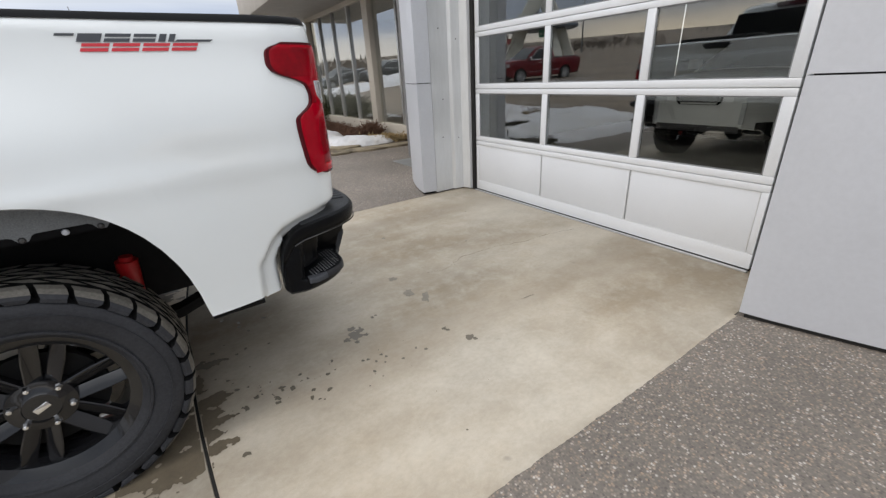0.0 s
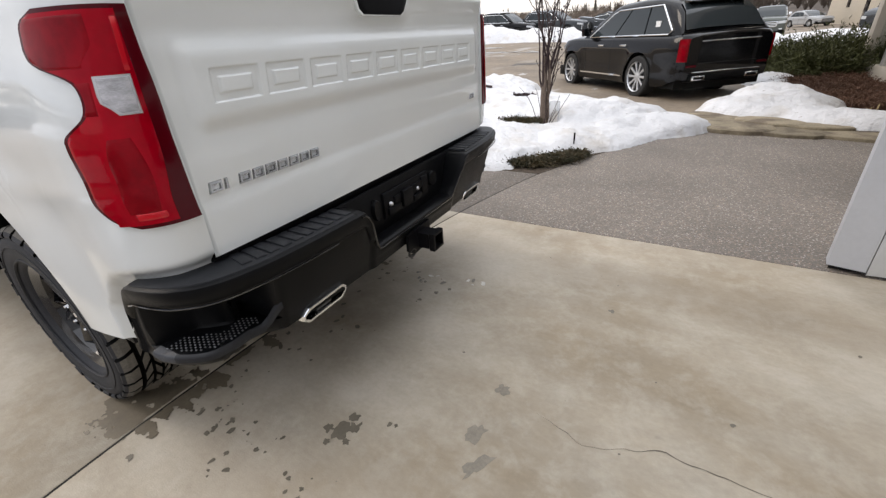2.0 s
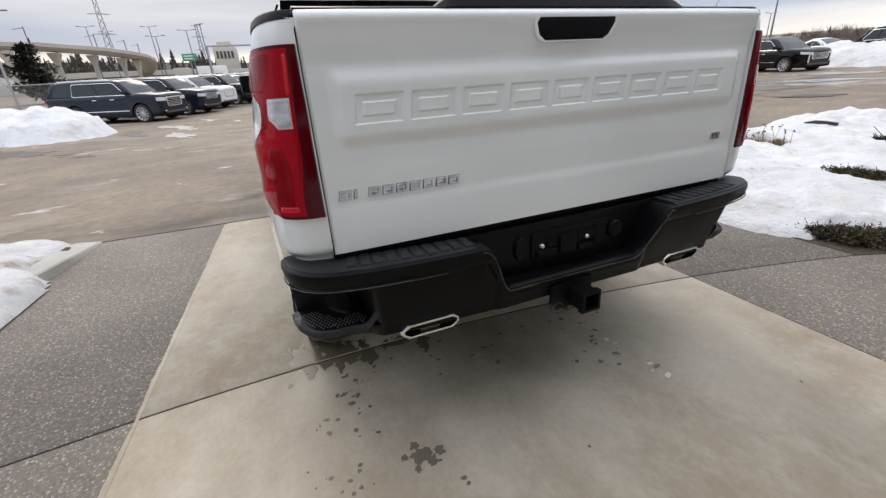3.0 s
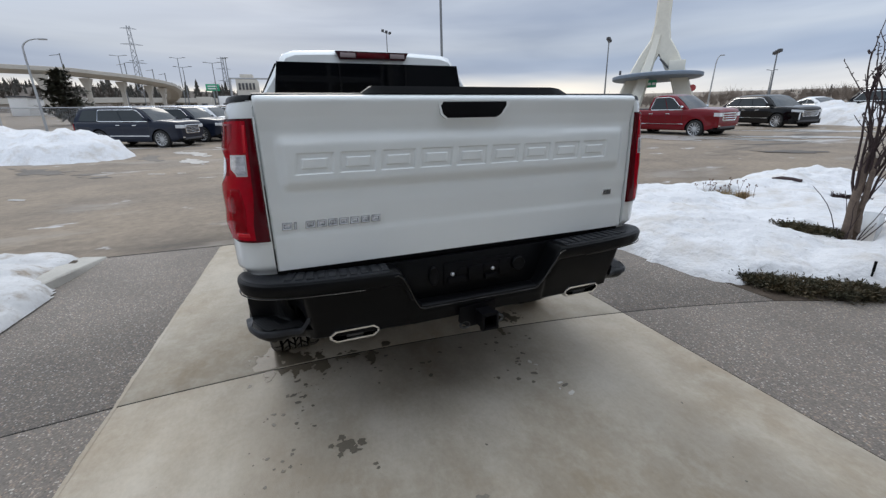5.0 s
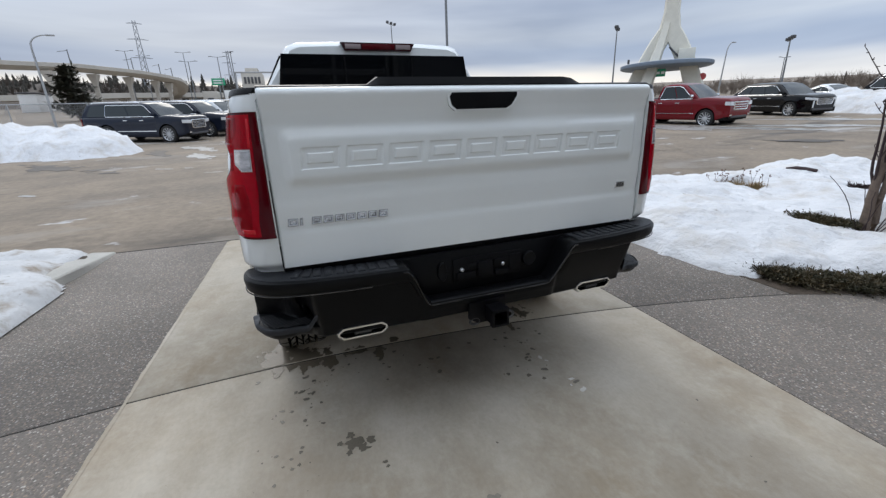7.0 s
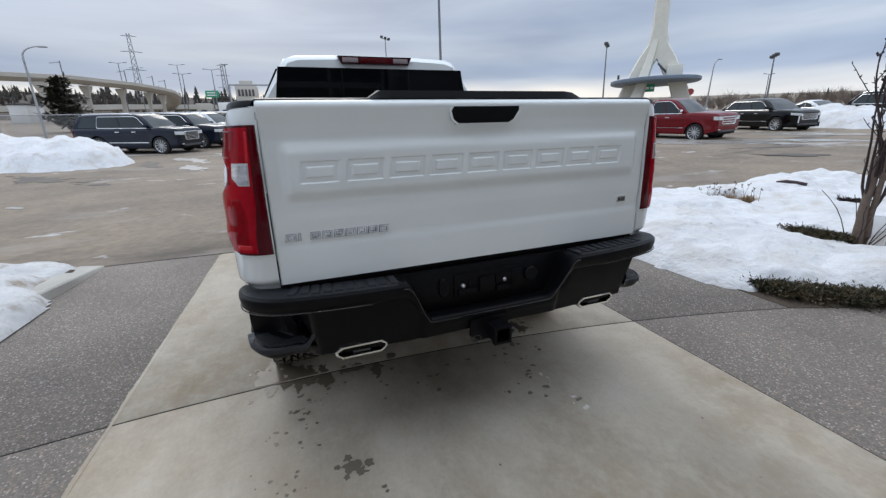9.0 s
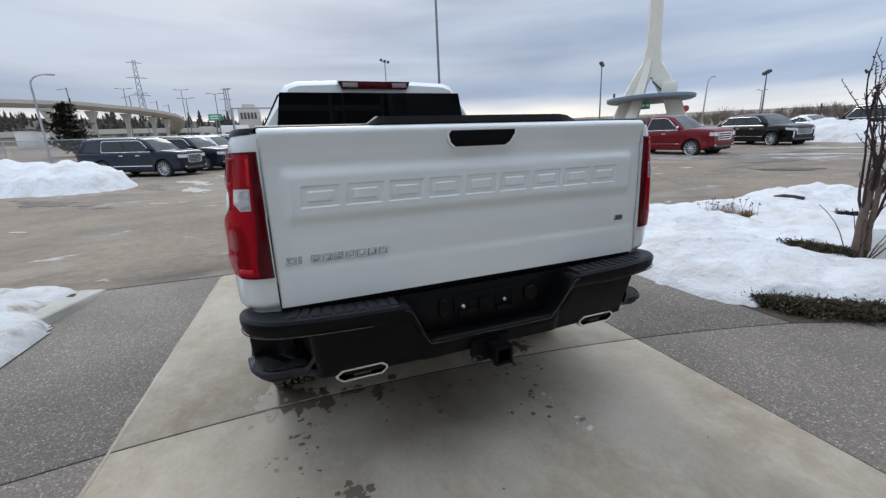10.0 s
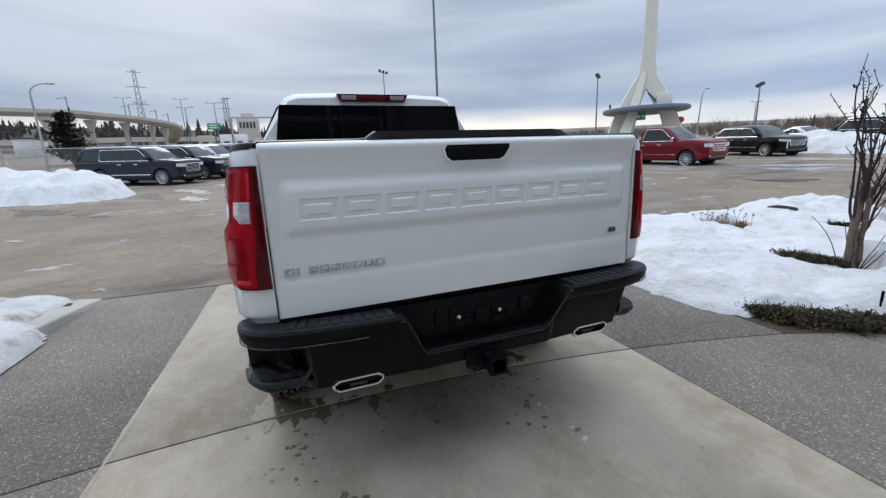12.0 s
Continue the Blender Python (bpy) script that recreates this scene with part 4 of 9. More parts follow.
    for i in range(6):
        for j in (-1, 1):
            a = 2 * math.pi * i / 6 + 0.20
            g = Geo()
            rings = []
            for r, wd, dep, off in ((0.045, 0.018, 0.045, 0.016), (0.085, 0.020, 0.04, 0.022), (0.15, 0.0215, 0.036, 0.0285), (0.205, 0.0190, 0.032, 0.0320), (rim - 0.010, 0.0150, 0.03, 0.0330)):
                face = s * (h * 0.60 - 0.012 * (1 - r / rim))
                ring = []
                for dw, dd in ((-wd, 0.004 + 0.016 * (j > 0)), (-wd * 0.8, 0.002 + 0.014 * (j > 0)), (wd * 0.8, 0.002 + 0.014 * (j < 0)), (wd, 0.004 + 0.016 * (j < 0)), (wd * 0.8, dep), (-wd * 0.8, dep)):
                    t = j * off + dw
                    ring.append((r * math.cos(a) - t * math.sin(a), face - s * dd, r * math.sin(a) + t * math.cos(a)))
                rings.append(ring)
            loft(g, rings)
            part("spoke", g, BLACK_GLOSS, rim_ob)
    g = Geo()
    lathe(g, [(0.0, s * h * 0.60), (0.045, s * h * 0.60), (0.052, s * h * 0.56), (0.085, s * h * 0.52), (0.092, s * h * 0.40), (0.092, 0)], 28)
    hub = part("hub", g, BLACK_GLOSS, rim_ob)
    g = Geo()
    box(g, -0.021, 0.021, min(s * h * 0.60, s * (h * 0.60 + 0.004)), max(s * h * 0.60, s * (h * 0.60 + 0.004)), -0.010, 0.010, 0.0015)
    g.moved(pose(0, 0, 0, 0, -25, 0))
    part("cap_emblem", g, CHROME, rim_ob, "small plain silver emblem shape")
    for i in range(6):
        a = 2 * math.pi * i / 6 + 0.20 + math.pi / 6
        g = Geo()
        lathe(g, [(0.0, s * (h * 0.56 + 0.012)), (0.007, s * (h * 0.56 + 0.010)), (0.011, s * h * 0.54), (0.0145, s * h * 0.44)], 6, pose(0.071 * math.cos(a), 0, 0.071 * math.sin(a)))
        part("wheel_nut", g, CHROME, rim_ob, "chrome wheel nut")
    g = Geo()
    lathe(g, [(0.05, s * 0.035), (0.165, s * 0.035), (0.165, s * 0.01), (0.05, s * 0.01)], 32)
    part("brake_disc", g, FRAME_BLACK, w, "dark brake disc")
    return w


# ---- the white pickup ----
TRUCK = thing("pickup_truck", "white crew-cab pickup with black rear bumper parked on concrete", "pickup truck", pose(1.015, 2.85, 0, 0, 0, 2))
HUB_X, HUB_Z = -0.99, 0.412
WHEEL_Z = 0.387
SIDE = 1.0


def flank_y(x, z):
    """How far the bed side stands from the middle."""
    y = SIDE
    y -= 0.05 * smoothstep(1.12, 1.44, z) + 0.012 * smoothstep(0.9, 0.56, z)
    d = math.hypot((x - HUB_X) / 0.62, (z - HUB_Z) / 0.74)
    y += 0.030 * (1 - smoothstep(0.80, 1.30, d))
    y += 0.006 * math.exp(-((z - 1.02) / 0.03) ** 2)
    return y


def corner(u, z, out=0.0):
    """The body from the flank (u < 0, metres forward) round the rear corner (u 0 to 1) to the tailgate gap; left side."""
    if u <= 0:
        x = -0.22 + u
        return (x, -flank_y(x, z) - out, z)
    a = u * math.pi / 2
    f = flank_y(-0.22, z)
    px = interp(z, ((0.55, -0.03), (0.80, -0.012), (0.95, 0.0), (1.38, 0.0), (1.44, -0.006)))
    rx, ry, p = 0.255 + px, f - 0.845, 2.5
    sn = math.sin(a)
    cs = max(0.0, 1 - sn ** p) ** (1 / p)
    nx, ny = sn ** (p - 1) * ry, -(cs ** (p - 1)) * rx
    k = out / max(1e-6, math.hypot(nx, ny))
    return (-0.22 + rx * sn + nx * k, -0.845 - ry * cs + ny * k, z)


def arch_z(x):
    d = abs(x - HUB_X) / 0.485
    return HUB_Z + 0.612 * max(0.0, 1 - d ** 2.6) ** (1 / 2.6) if d < 1 else 0.0


def mirror_y(g):
    return Geo().add([(x, -y, z) for x, y, z in g.v], g.f)


def bump_recess(x, z):
    """Depth of the dished channel of the body round the bumper's end."""
    front = interp(z, ((0.54, -0.336), (0.66, -0.324), (0.71, -0.308), (0.76, -0.274), (0.82, -0.21)))
    roof = interp(x, ((-0.30, 0.70), (-0.262, 0.757), (-0.225, 0.788), (-0.18, 0.812), (-0.10, 0.828), (-0.02, 0.838), (0.06, 0.842)))
    under = 0.15 * smoothstep(-0.27, -0.20, x) * smoothstep(0.012, 0.05, interp(x, ((-0.27, 0.68), (-0.20, 0.772), (-0.1, 0.798), (0.05, 0.808))) - z)
    return 0.032 * smoothstep(-0.008, 0.026, x - front) * smoothstep(-0.008, 0.034, roof - z) + under


def bed_sides():
    xs = sorted(set([round(v, 4) for v in steps(-1.62, 0.0, 54)] + [round(v, 4) for v in steps(-0.14, 0.0, 20)] + [round(HUB_X + 0.22 + s * 0.485 * (1 - k), 4) for s in (-1, 1) for k in (0, 0.004, 0.012, 0.03, 0.06, 0.1)]))
    us = [u for u in xs if u <= 0] + steps(0, 1, 14)[1:] + [2.0]
    vs = steps(0, 0.36, 34) + steps(0.36, 1, 20)[1:]

    def fn(u, v):
        turned, u = u > 1.5, min(u, 1.0)
        x = -0.22 + u if u <= 0 else -0.22 + 0.2 * u
        zb = max(interp(x, ((-0.326, 0.550), (-0.322, 0.535), (-0.20, 0.545), (-0.12, 0.63), (0.0, 0.64))), arch_z(x))
        z = zb + v * (1.448 - zb)
        r = bump_recess(corner(u, z)[0], z)
        px, py, pz = corner(u, z, -r)
        if z > 1.42:
            f = (z - 1.42) / 0.028
            py += 0.012 * f * f
        if turned:
            return (px - 0.09, py, pz)
        return (px, py, pz)

    for s in (1, -1):
        g = Geo()
        sheet(g, fn, us, vs)
        # rolled lip round the wheel opening
        lip = [-0.22 + u for u in us if u <= 0 and arch_z(-0.22 + u) > 0.565]
        rings = []
        for x in lip:
            z = arch_z(x)
            y = -flank_y(x, z)
            rings.append([(x, y, z), (x, y + 0.008, z - 0.004), (x, y + 0.05, z - 0.002)])
        loft(g, rings, False)
        if s < 0:
            g = mirror_y(g)
        part("bed_side", g, WHITE_PAINT, TRUCK, sharp=40)
        # dark lower edge strips
        for x0, x1 in ((-0.505, -0.33), (-1.84, -1.475)):
            g = Geo()
            box(g, x0, x1, -0.985, -0.93, 0.520, 0.553, 0.004)
            part("rocker_strip", mirror_y(g) if s < 0 else g, BLACK_PLASTIC, TRUCK)
        # inner side, rail cap
        g = Geo()
        box(g, -1.84, -0.16, -0.92, -0.86, 0.90, 1.447)
        part("bed_inner_side", mirror_y(g) if s < 0 else g, BLACK_SATIN, TRUCK)
        g = Geo()
        rings = []
        for u in steps(-1.63, 0.0, 12) + steps(0.0, 0.96, 8)[1:]:
            x, y, _ = corner(u, 1.446)
            up = 0.004 * smoothstep(-0.35, 0.1, u)
            y += 0.006
            yi = max(y + 0.012, -0.835 if x > -0.1 else -0.855)
            xi = x if u <= 0 else -0.22 + 0.17 * u
            rings.append([(x, y, 1.445), (x - 0.004, y + 0.004, 1.457 + up), (x - 0.008, y + 0.010, 1.463 + up), (xi, yi - 0.006, 1.463 + up), (xi, yi, 1.457 + up), (xi, yi, 1.44)])
        loft(g, rings)
        part("rail_cap", mirror_y(g) if s < 0 else g, BLACK_PLASTIC, TRUCK, "black plastic bed rail cap")
        # wheel-house liner
        g = Geo()
        rings = []
        for k in range(25):
            a = math.pi * k / 24
            c, sn = math.cos(a), math.sin(a)
            x, z = HUB_X + 0.56 * c, HUB_Z + 0.12 + 0.50 * sn
            rings.append([(x, -0.955, z), (x, -0.60, z)])
        loft(g, rings, False)
        lin = part("wheel_liner", mirror_y(g) if s < 0 else g, FRAME_BLACK, TRUCK, "black wheel-arch liner")
        g = Geo()
        prism(g, [(HUB_X + 0.55 * math.cos(math.pi * k / 16), HUB_Z + 0.10 + 0.50 * math.sin(math.pi * k / 16)) for k in range(17)], "y", -0.61, -0.58)
        part("inner_wall", mirror_y(g) if s < 0 else g, FRAME_BLACK, lin)
        # grey sheet behind the arch's edge, with its tabs and clips
        g = Geo()
        low = []
        for x in steps(HUB_X - 0.33, HUB_X + 0.33, 66):
            tab = max(math.exp(-((x - c) / 0.018) ** 4) for c in (-0.70, -0.87, -1.06, -1.25))
            low.append((x, 0.925 - 0.020 * tab - 0.10 * max(0, abs(x - HUB_X) - 0.27)))
        top = [(x, max(z + 0.004, min(1.05, arch_z(x) + 0.035))) for x, z in low]
        n = len(low)
        for yy in (-0.955, -0.947):
            g.add([(x, yy + 0.35 * (1.0 - z) * (0.12), z) for x, z in low] + [(x, yy, z) for x, z in top], [(i, i + 1, n + i + 1, n + i) for i in range(n - 1)])
        part("liner_flange", mirror_y(g) if s < 0 else g, LINER_GREY, lin, "grey sheet with tabs behind the wheel arch")
        for x in (-0.702, -0.782, -0.872, -1.06):
            g = Geo()
            lathe(g, [(0.0, -0.005), (0.006, -0.004), (0.009, 0.0), (0.009, 0.004)], 10, pose(x, -0.952, 0.912))
            part("clip", mirror_y(g) if s < 0 else g, SILVER_PANEL if abs(x + 0.782) < 0.01 else STEEL_DARK, lin)
    g = Geo()
    box(g, -1.84, 0.0, -0.86, 0.86, 0.88, 0.91)
    part("bed_floor", g, BLACK_SATIN, TRUCK)
    g = Geo()
    box(g, -1.90, -1.845, -0.96, 0.96, 0.55, 1.45, 0.008)
    part("bed_front_wall", g, WHITE_PAINT, TRUCK)


def gate_x(y, z):
    """The pressed shape of the tailgate's outer skin."""
    x = interp(z, ((0.80, 0.0300), (0.940, 0.0312), (0.955, 0.0305), (0.962, 0.0285), (0.972, 0.0262), (1.01, 0.0288), (1.06, 0.0325), (1.10, 0.0330), (1.30, 0.0320), (1.345, 0.0300), (1.39, 0.0370), (1.42, 0.0450), (1.442, 0.0500), (1.452, 0.0490), (1.462, 0.0400), (1.47, 0.020)))
    # raised band with the word pressed into it: plain slots, one for each character
    e = 0.797
    x += 0.0145 * smoothstep(e, e - 0.042, abs(y)) * smoothstep(1.118, 1.170, z) * smoothstep(1.338, 1.290, z)
    if 1.186 < z < 1.270:
        zc = 1.228
        for i in range(9):
            u, v = abs(y + 0.659 - 0.1592 * i - 0.12 * (z - zc)), abs(z - zc)
            x -= 0.0042 * smoothstep(0.0, 0.004, min(0.068 - u, 0.039 - v)) * smoothstep(0.0, 0.004, max(u - 0.043, v - 0.0155))
    x -= 0.006 * (abs(y) / 0.84) ** 6
    return x


def tailgate():
    gate = new("tailgate")
    gate.parent = TRUCK
    gate["label"] = "white pressed-steel tailgate, closed"
    g = Geo()
    W = 0.8405
    ys = [-W] + steps(-W + 0.006, W - 0.006, 480) + [W]
    zs = sorted(set([0.822, 0.826] + [round(v, 4) for v in steps(0.831, 1.180, 36) + steps(1.184, 1.272, 58) + steps(1.28, 1.46, 20)] + [1.466, 1.47]))

    def fn(y, z):
        e = 0.010 if abs(y) > W - 0.001 or z < 0.823 or z > 1.469 else 0.0
        return (gate_x(y, z) - e, y, z)

    sheet(g, fn, ys, zs)
    part("skin", g, WHITE_PAINT, gate, sharp=60)
    g = Geo()
    box(g, -0.06, 0.0, -W + 0.002, W - 0.002, 0.824, 1.465, 0.006)
    part("inner_panel", g, BLACK_SATIN, gate)
    g = Geo()
    rings = []
    for y in steps(-W, W, 40):
        t = smoothstep(0.455, 0.42, abs(y + 0.01))
        rings.append([(-0.06, y, 1.462), (-0.06, y, 1.472 + 0.022 * t), (-0.045, y, 1.475 + 0.029 * t), (0.010, y, 1.475 + 0.025 * t), (0.022, y, 1.470 + 0.003 * t), (0.02, y, 1.464)])
    loft(g, rings)
    part("top_cap", g, BLACK_PLASTIC, gate, "black plastic cap with a raised middle")
    # handle in its pocket
    outline = [(-0.145, 1.440), (-0.156, 1.425), (-0.148, 1.395), (-0.128, 1.380), (0.085, 1.380), (0.108, 1.392), (0.132, 1.425), (0.132, 1.440)]
    g = Geo()
    n = len(outline)
    cx, cz = sum(p[0] for p in outline) / n, sum(p[1] for p in outline) / n
    rings = []
    for k, xx in ((1.09, 0.030), (1.09, 0.0505), (1.02, 0.0505), (0.97, 0.043), (0.93, 0.033)):
        rings.append([(xx, cx + (y - cx) * k, cz + (z - cz) * (k if k < 1 else 1 + (k - 1) * 2)) for y, z in outline])
    loft(g, rings[:3], True, False)
    part("handle_surround", g, WHITE_PAINT, gate, sharp=50)
    g = Geo()
    loft(g, [[(xx, cx + (y - cx) * k, cz + (z - cz) * k) for y, z in outline] for k, xx in ((1.04, 0.030), (1.04, 0.048), (0.98, 0.0525), (0.8, 0.0535))])
    part("handle", g, BLACK_SATIN, gate, "black tailgate handle")
    # chrome badges: plain slotted plates, one for each character
    def plate(y0, wid, z0, hgt, out, rim, material, name, label="", slant=0.12, slot=True):
        g = Geo()

        def ring(dy, dz, lift):
            pts = []
            for sy, sz in ((-1, -1), (-0.3, -1), (0.3, -1), (1, -1), (1, -0.2), (1, 0.2), (1, 1), (0.3, 1), (-0.3, 1), (-1, 1), (-1, 0.2), (-1, -0.2)):
                zc, yc = sz * (hgt / 2 - dz), sy * (wid / 2 - dy)
                pts.append((gate_x(y0 + wid / 2, z0 + hgt / 2) + lift, y0 + wid / 2 + yc + zc * slant, z0 + hgt / 2 + zc))
            return pts

        e = rim * 0.3
        rings = [ring(-e, -e, -0.003), ring(0, 0, out * 0.25), ring(e, e, out)]
        if slot:
            rings += [ring(rim, rim, out), ring(rim + e, rim + e, out * 0.1), ring(wid * 0.46, hgt * 0.46, out * 0.05)]
        loft(g, rings)
        part(name, g, material, gate, label, sharp=30)

    for i in range(9):
        plate(-0.803 + 0.0424 * i, 0.036 if i != 1 else 0.010, 0.985, 0.028, 0.0050, 0.0065, BADGE_CHROME, "badge_plate", "small plain chrome badge shape", 0.1, i != 1)
    for y0 in (0.702, 0.730):
        plate(y0, 0.024, 0.998, 0.026, 0.0050, 0.006, BADGE_CHROME, "badge_plate", "small plain chrome badge shape", 0.1)


# left edge of the tail lamp in u (metres forward, then corner fraction) by height
LAMP_EDGE = ((0.950, 0.66), (0.957, 0.48), (0.972, 0.39), (1.00, 0.338), (1.06, 0.318), (1.12, 0.305), (1.158, 0.31), (1.172, 0.39), (1.195, 0.505), (1.22, 0.530), (1.25, 0.515),
             (1.266, 0.47), (1.28, 0.34), (1.295, 0.20), (1.32, 0.155), (1.36, 0.165), (1.374, 0.19), (1.384, 0.26), (1.390, 0.38))


def lamp_patch(z0, z1, ua, ub, out, nz=12, nu=10, rim=0.006):
    """A piece of lens that follows the body's corner, with its edge turned in."""
    g = Geo()
    zs = steps(z0, z1, nz)
    rings = []
    for z in zs:
        a, b = ua(z), ub(z)
        row = [corner(a, z, out - rim)] + [corner(a + (b - a) * (0.02 + 0.96 * k / nu), z, out) for k in range(nu + 1)] + [corner(b, z, out - rim)]
        rings.append(row)
    first = [corner(ua(z0) + (ub(z0) - ua(z0)) * max(0, min(1, (k - 1) / nu)), z0 - 0.001, out - rim) for k in range(nu + 3)]
    last = [corner(ua(z1) + (ub(z1) - ua(z1)) * max(0, min(1, (k - 1) / nu)), z1 + 0.001, out - rim) for k in range(nu + 3)]
    loft(g, [first] + rings + [last], False)
    return g


def tail_lamp(s):
    lamp = new("tail_lamp")
    lamp.parent = TRUCK
    lamp["label"] = "red wrap-round tail lamp with a clear reversing light"

    def put(name, g, material, label=""):
        return part(name, mirror_y(g) if s > 0 else g, material, lamp, label, sharp=50)

    def edge(z):
        return sum(interp(z + d, LAMP_EDGE) for d in (-0.009, -0.005, 0.0, 0.005, 0.009)) / 5

    put("housing", lamp_patch(0.951, 1.390, edge, lambda z: 1.0, 0.008, 60, 22, 0.016), LAMP_RED_DARK)
    put("lens", lamp_patch(0.960, 1.382, lambda z: edge(max(z, 0.972)) + 0.036, lambda z: 0.915 - 0.05 * smoothstep(1.15, 0.97, z), 0.0095, 60, 22, 0.004), LAMP_RED)
    put("upper_lens", lamp_patch(1.285, 1.374, lambda z: edge(z) + 0.045, lambda z: 0.70 - 0.10 * smoothstep(1.33, 1.285, z), 0.0098, 14, 12, 0.0006), LAMP_RED_DEEP)
    put("light_pipe", lamp_patch(1.276, 1.368, lambda z: 0.86 - 0.1 * (1.368 - z), lambda z: 0.895 - 0.1 * (1.368 - z), 0.0102, 6, 3, 0.001), LAMP_RED_BRIGHT)
    put("light_pipe", lamp_patch(0.972, 0.986, lambda z: 0.60, lambda z: 0.80, 0.0104, 3, 8, 0.001), LAMP_RED_BRIGHT)
    put("bowl", lamp_patch(0.988, 1.150, lambda z: 0.565 + 14.0 * max(0, z - 1.09) ** 2, lambda z: 0.80 - 5.0 * (z - 1.06) ** 2, 0.0098, 20, 8, 0.0006), LAMP_RED_DEEP)
    put("waist", lamp_patch(1.198, 1.258, lambda z: edge(z) + 0.03, lambda z: 0.62, 0.0097, 5, 5, 0.0004), LAMP_RED_DEEP)
    put("reversing_frame", lamp_patch(1.195, 1.269, lambda z: 0.640 + 0.10 * smoothstep(1.225, 1.195, z), lambda z: 0.880, 0.0105, 6, 6, 0.002), ALLOY, "dull metal frame of the reversing light")
    put("reversing_light", lamp_patch(1.200, 1.264, lambda z: 0.66 + 0.10 * smoothstep(1.225, 1.20, z), lambda z: 0.868, 0.0120, 6, 6, 0.003), LAMP_CLEAR, "clear reversing light")


def bumper():
    bp = new("rear_bumper")
    bp.parent = TRUCK
    bp["label"] = "black textured rear bumper with corner steps and a centre notch"

    knots = ((0.0, 0.150, 0.0), (0.30, 0.149, 0.37), (0.50, 0.144, 0.62), (0.62, 0.132, 0.77), (0.71, 0.106, 0.885), (0.77, 0.068, 0.948), (0.82, 0.010, 0.988), (0.88, -0.08, 1.004), (0.94, -0.165, 1.004), (1.0, -0.262, 0.996))

    def plan(u):
        """u from -1 to 1 across; the outer face in plan with its normal."""
        s = -1 if u < 0 else 1
        a = abs(u)

        def at_(t):
            lo = interp(t, [(k, x) for k, x, _ in knots]), interp(t, [(k, y) for k, _, y in knots])
            return Vector(lo)

        p = (at_(max(0, a - 0.025)) + at_(a) * 2 + at_(min(1, a + 0.025))) / 4
        d = at_(min(1, a + 0.03)) - at_(max(0, a - 0.03))
        nrm = Vector((d.y, -d.x)).normalized()
        return p.x, s * p.y, nrm.x, s * nrm.y

    def levels(u):
        a = abs(u)
        ay = abs(plan(u)[1])
        notch = smoothstep(0.395, 0.285, ay)
        top = interp(a, ((0, 0.793), (0.35, 0.793), (0.62, 0.799), (0.80, 0.802), (0.86, 0.796), (0.93, 0.783), (0.955, 0.768), (0.985, 0.700), (1.0, 0.625)))
        top -= (top - 0.612) * notch
        bot = interp(a, ((0, 0.512), (0.25, 0.508), (0.45, 0.512), (0.58, 0.518), (0.66, 0.516), (0.76, 0.513), (0.88, 0.512), (0.95, 0.510), (0.985, 0.515), (1.0, 0.540)))
        front = smoothstep(0.955, 0.925, a)
        low = smoothstep(0.600, 0.665, a) * front
        high = smoothstep(0.605, 0.680, a) * smoothstep(0.948, 0.918, a)
        return top, bot, low, high

    def pull(a):
        """The corner step is cut back under the lip."""
        return interp(a, ((0.595, 0.0), (0.61, 0.010), (0.64, 0.036), (0.68, 0.044), (0.77, 0.036), (0.82, 0.020), (0.88, 0.005), (0.93, 0.0)))

    def lean(a, z):
        """The face slopes in towards the ground, less so round the corner."""
        return 0.30 * max(0.0, 0.742 - z) * interp(a, ((0.0, 1.0), (0.70, 1.0), (0.80, 0.55), (0.88, 0.2), (0.94, 0.0)))

    def section(u):
        x, y, nx, ny = plan(u)
        a = abs(u)
        top, bot, low, high = levels(u)
        tall = smoothstep(0.04, 0.10, top - bot - 0.10)
        lip = top - 0.012 - 0.043 * tall
        floor = min(bot + 0.056, lip - 0.02)
        ins = interp(a, ((0, 0.125), (0.7, 0.15), (0.80, 0.17), (0.93, 0.15), (1.0, 0.03)))
        deep = interp(a, ((0, 0.12), (0.70, 0.135), (0.80, 0.145), (0.88, 0.13), (0.93, 0.11), (1, 0.05)))
        du, dl = deep * high, deep * low
        pl = pull(a)
        face = -0.010 * tall
        pts = [(-ins - 0.02, top - 0.012), (-ins, top), (-0.030, top + 0.002), (-0.010, top - 0.001), (-0.003, top - 0.006), (-0.001, top - 0.012 - 0.006 * tall), (-0.006, lip + 0.006), (-0.010, lip), (face - 0.006, lip - 0.006),
               (face - 0.004 - du, lip - 0.014), (face - 0.002 - du, floor + 0.45 * (lip - floor)), (face - dl - pl, floor + 0.010), (face - 0.95 * dl - pl, floor + 0.002), (face - 0.010 * low - pl, floor), (face + 0.006 * low - pl, floor - 0.004), (face + 0.010 * low - pl, floor - 0.014),
               (face + 0.004 - pl, bot + 0.014), (-0.022 - pl, bot), (-ins - 0.02, bot + 0.01)]
        return [(x + nx * (o - lean(a, z)), y + ny * (o - lean(a, z)), z) for o, z in pts]

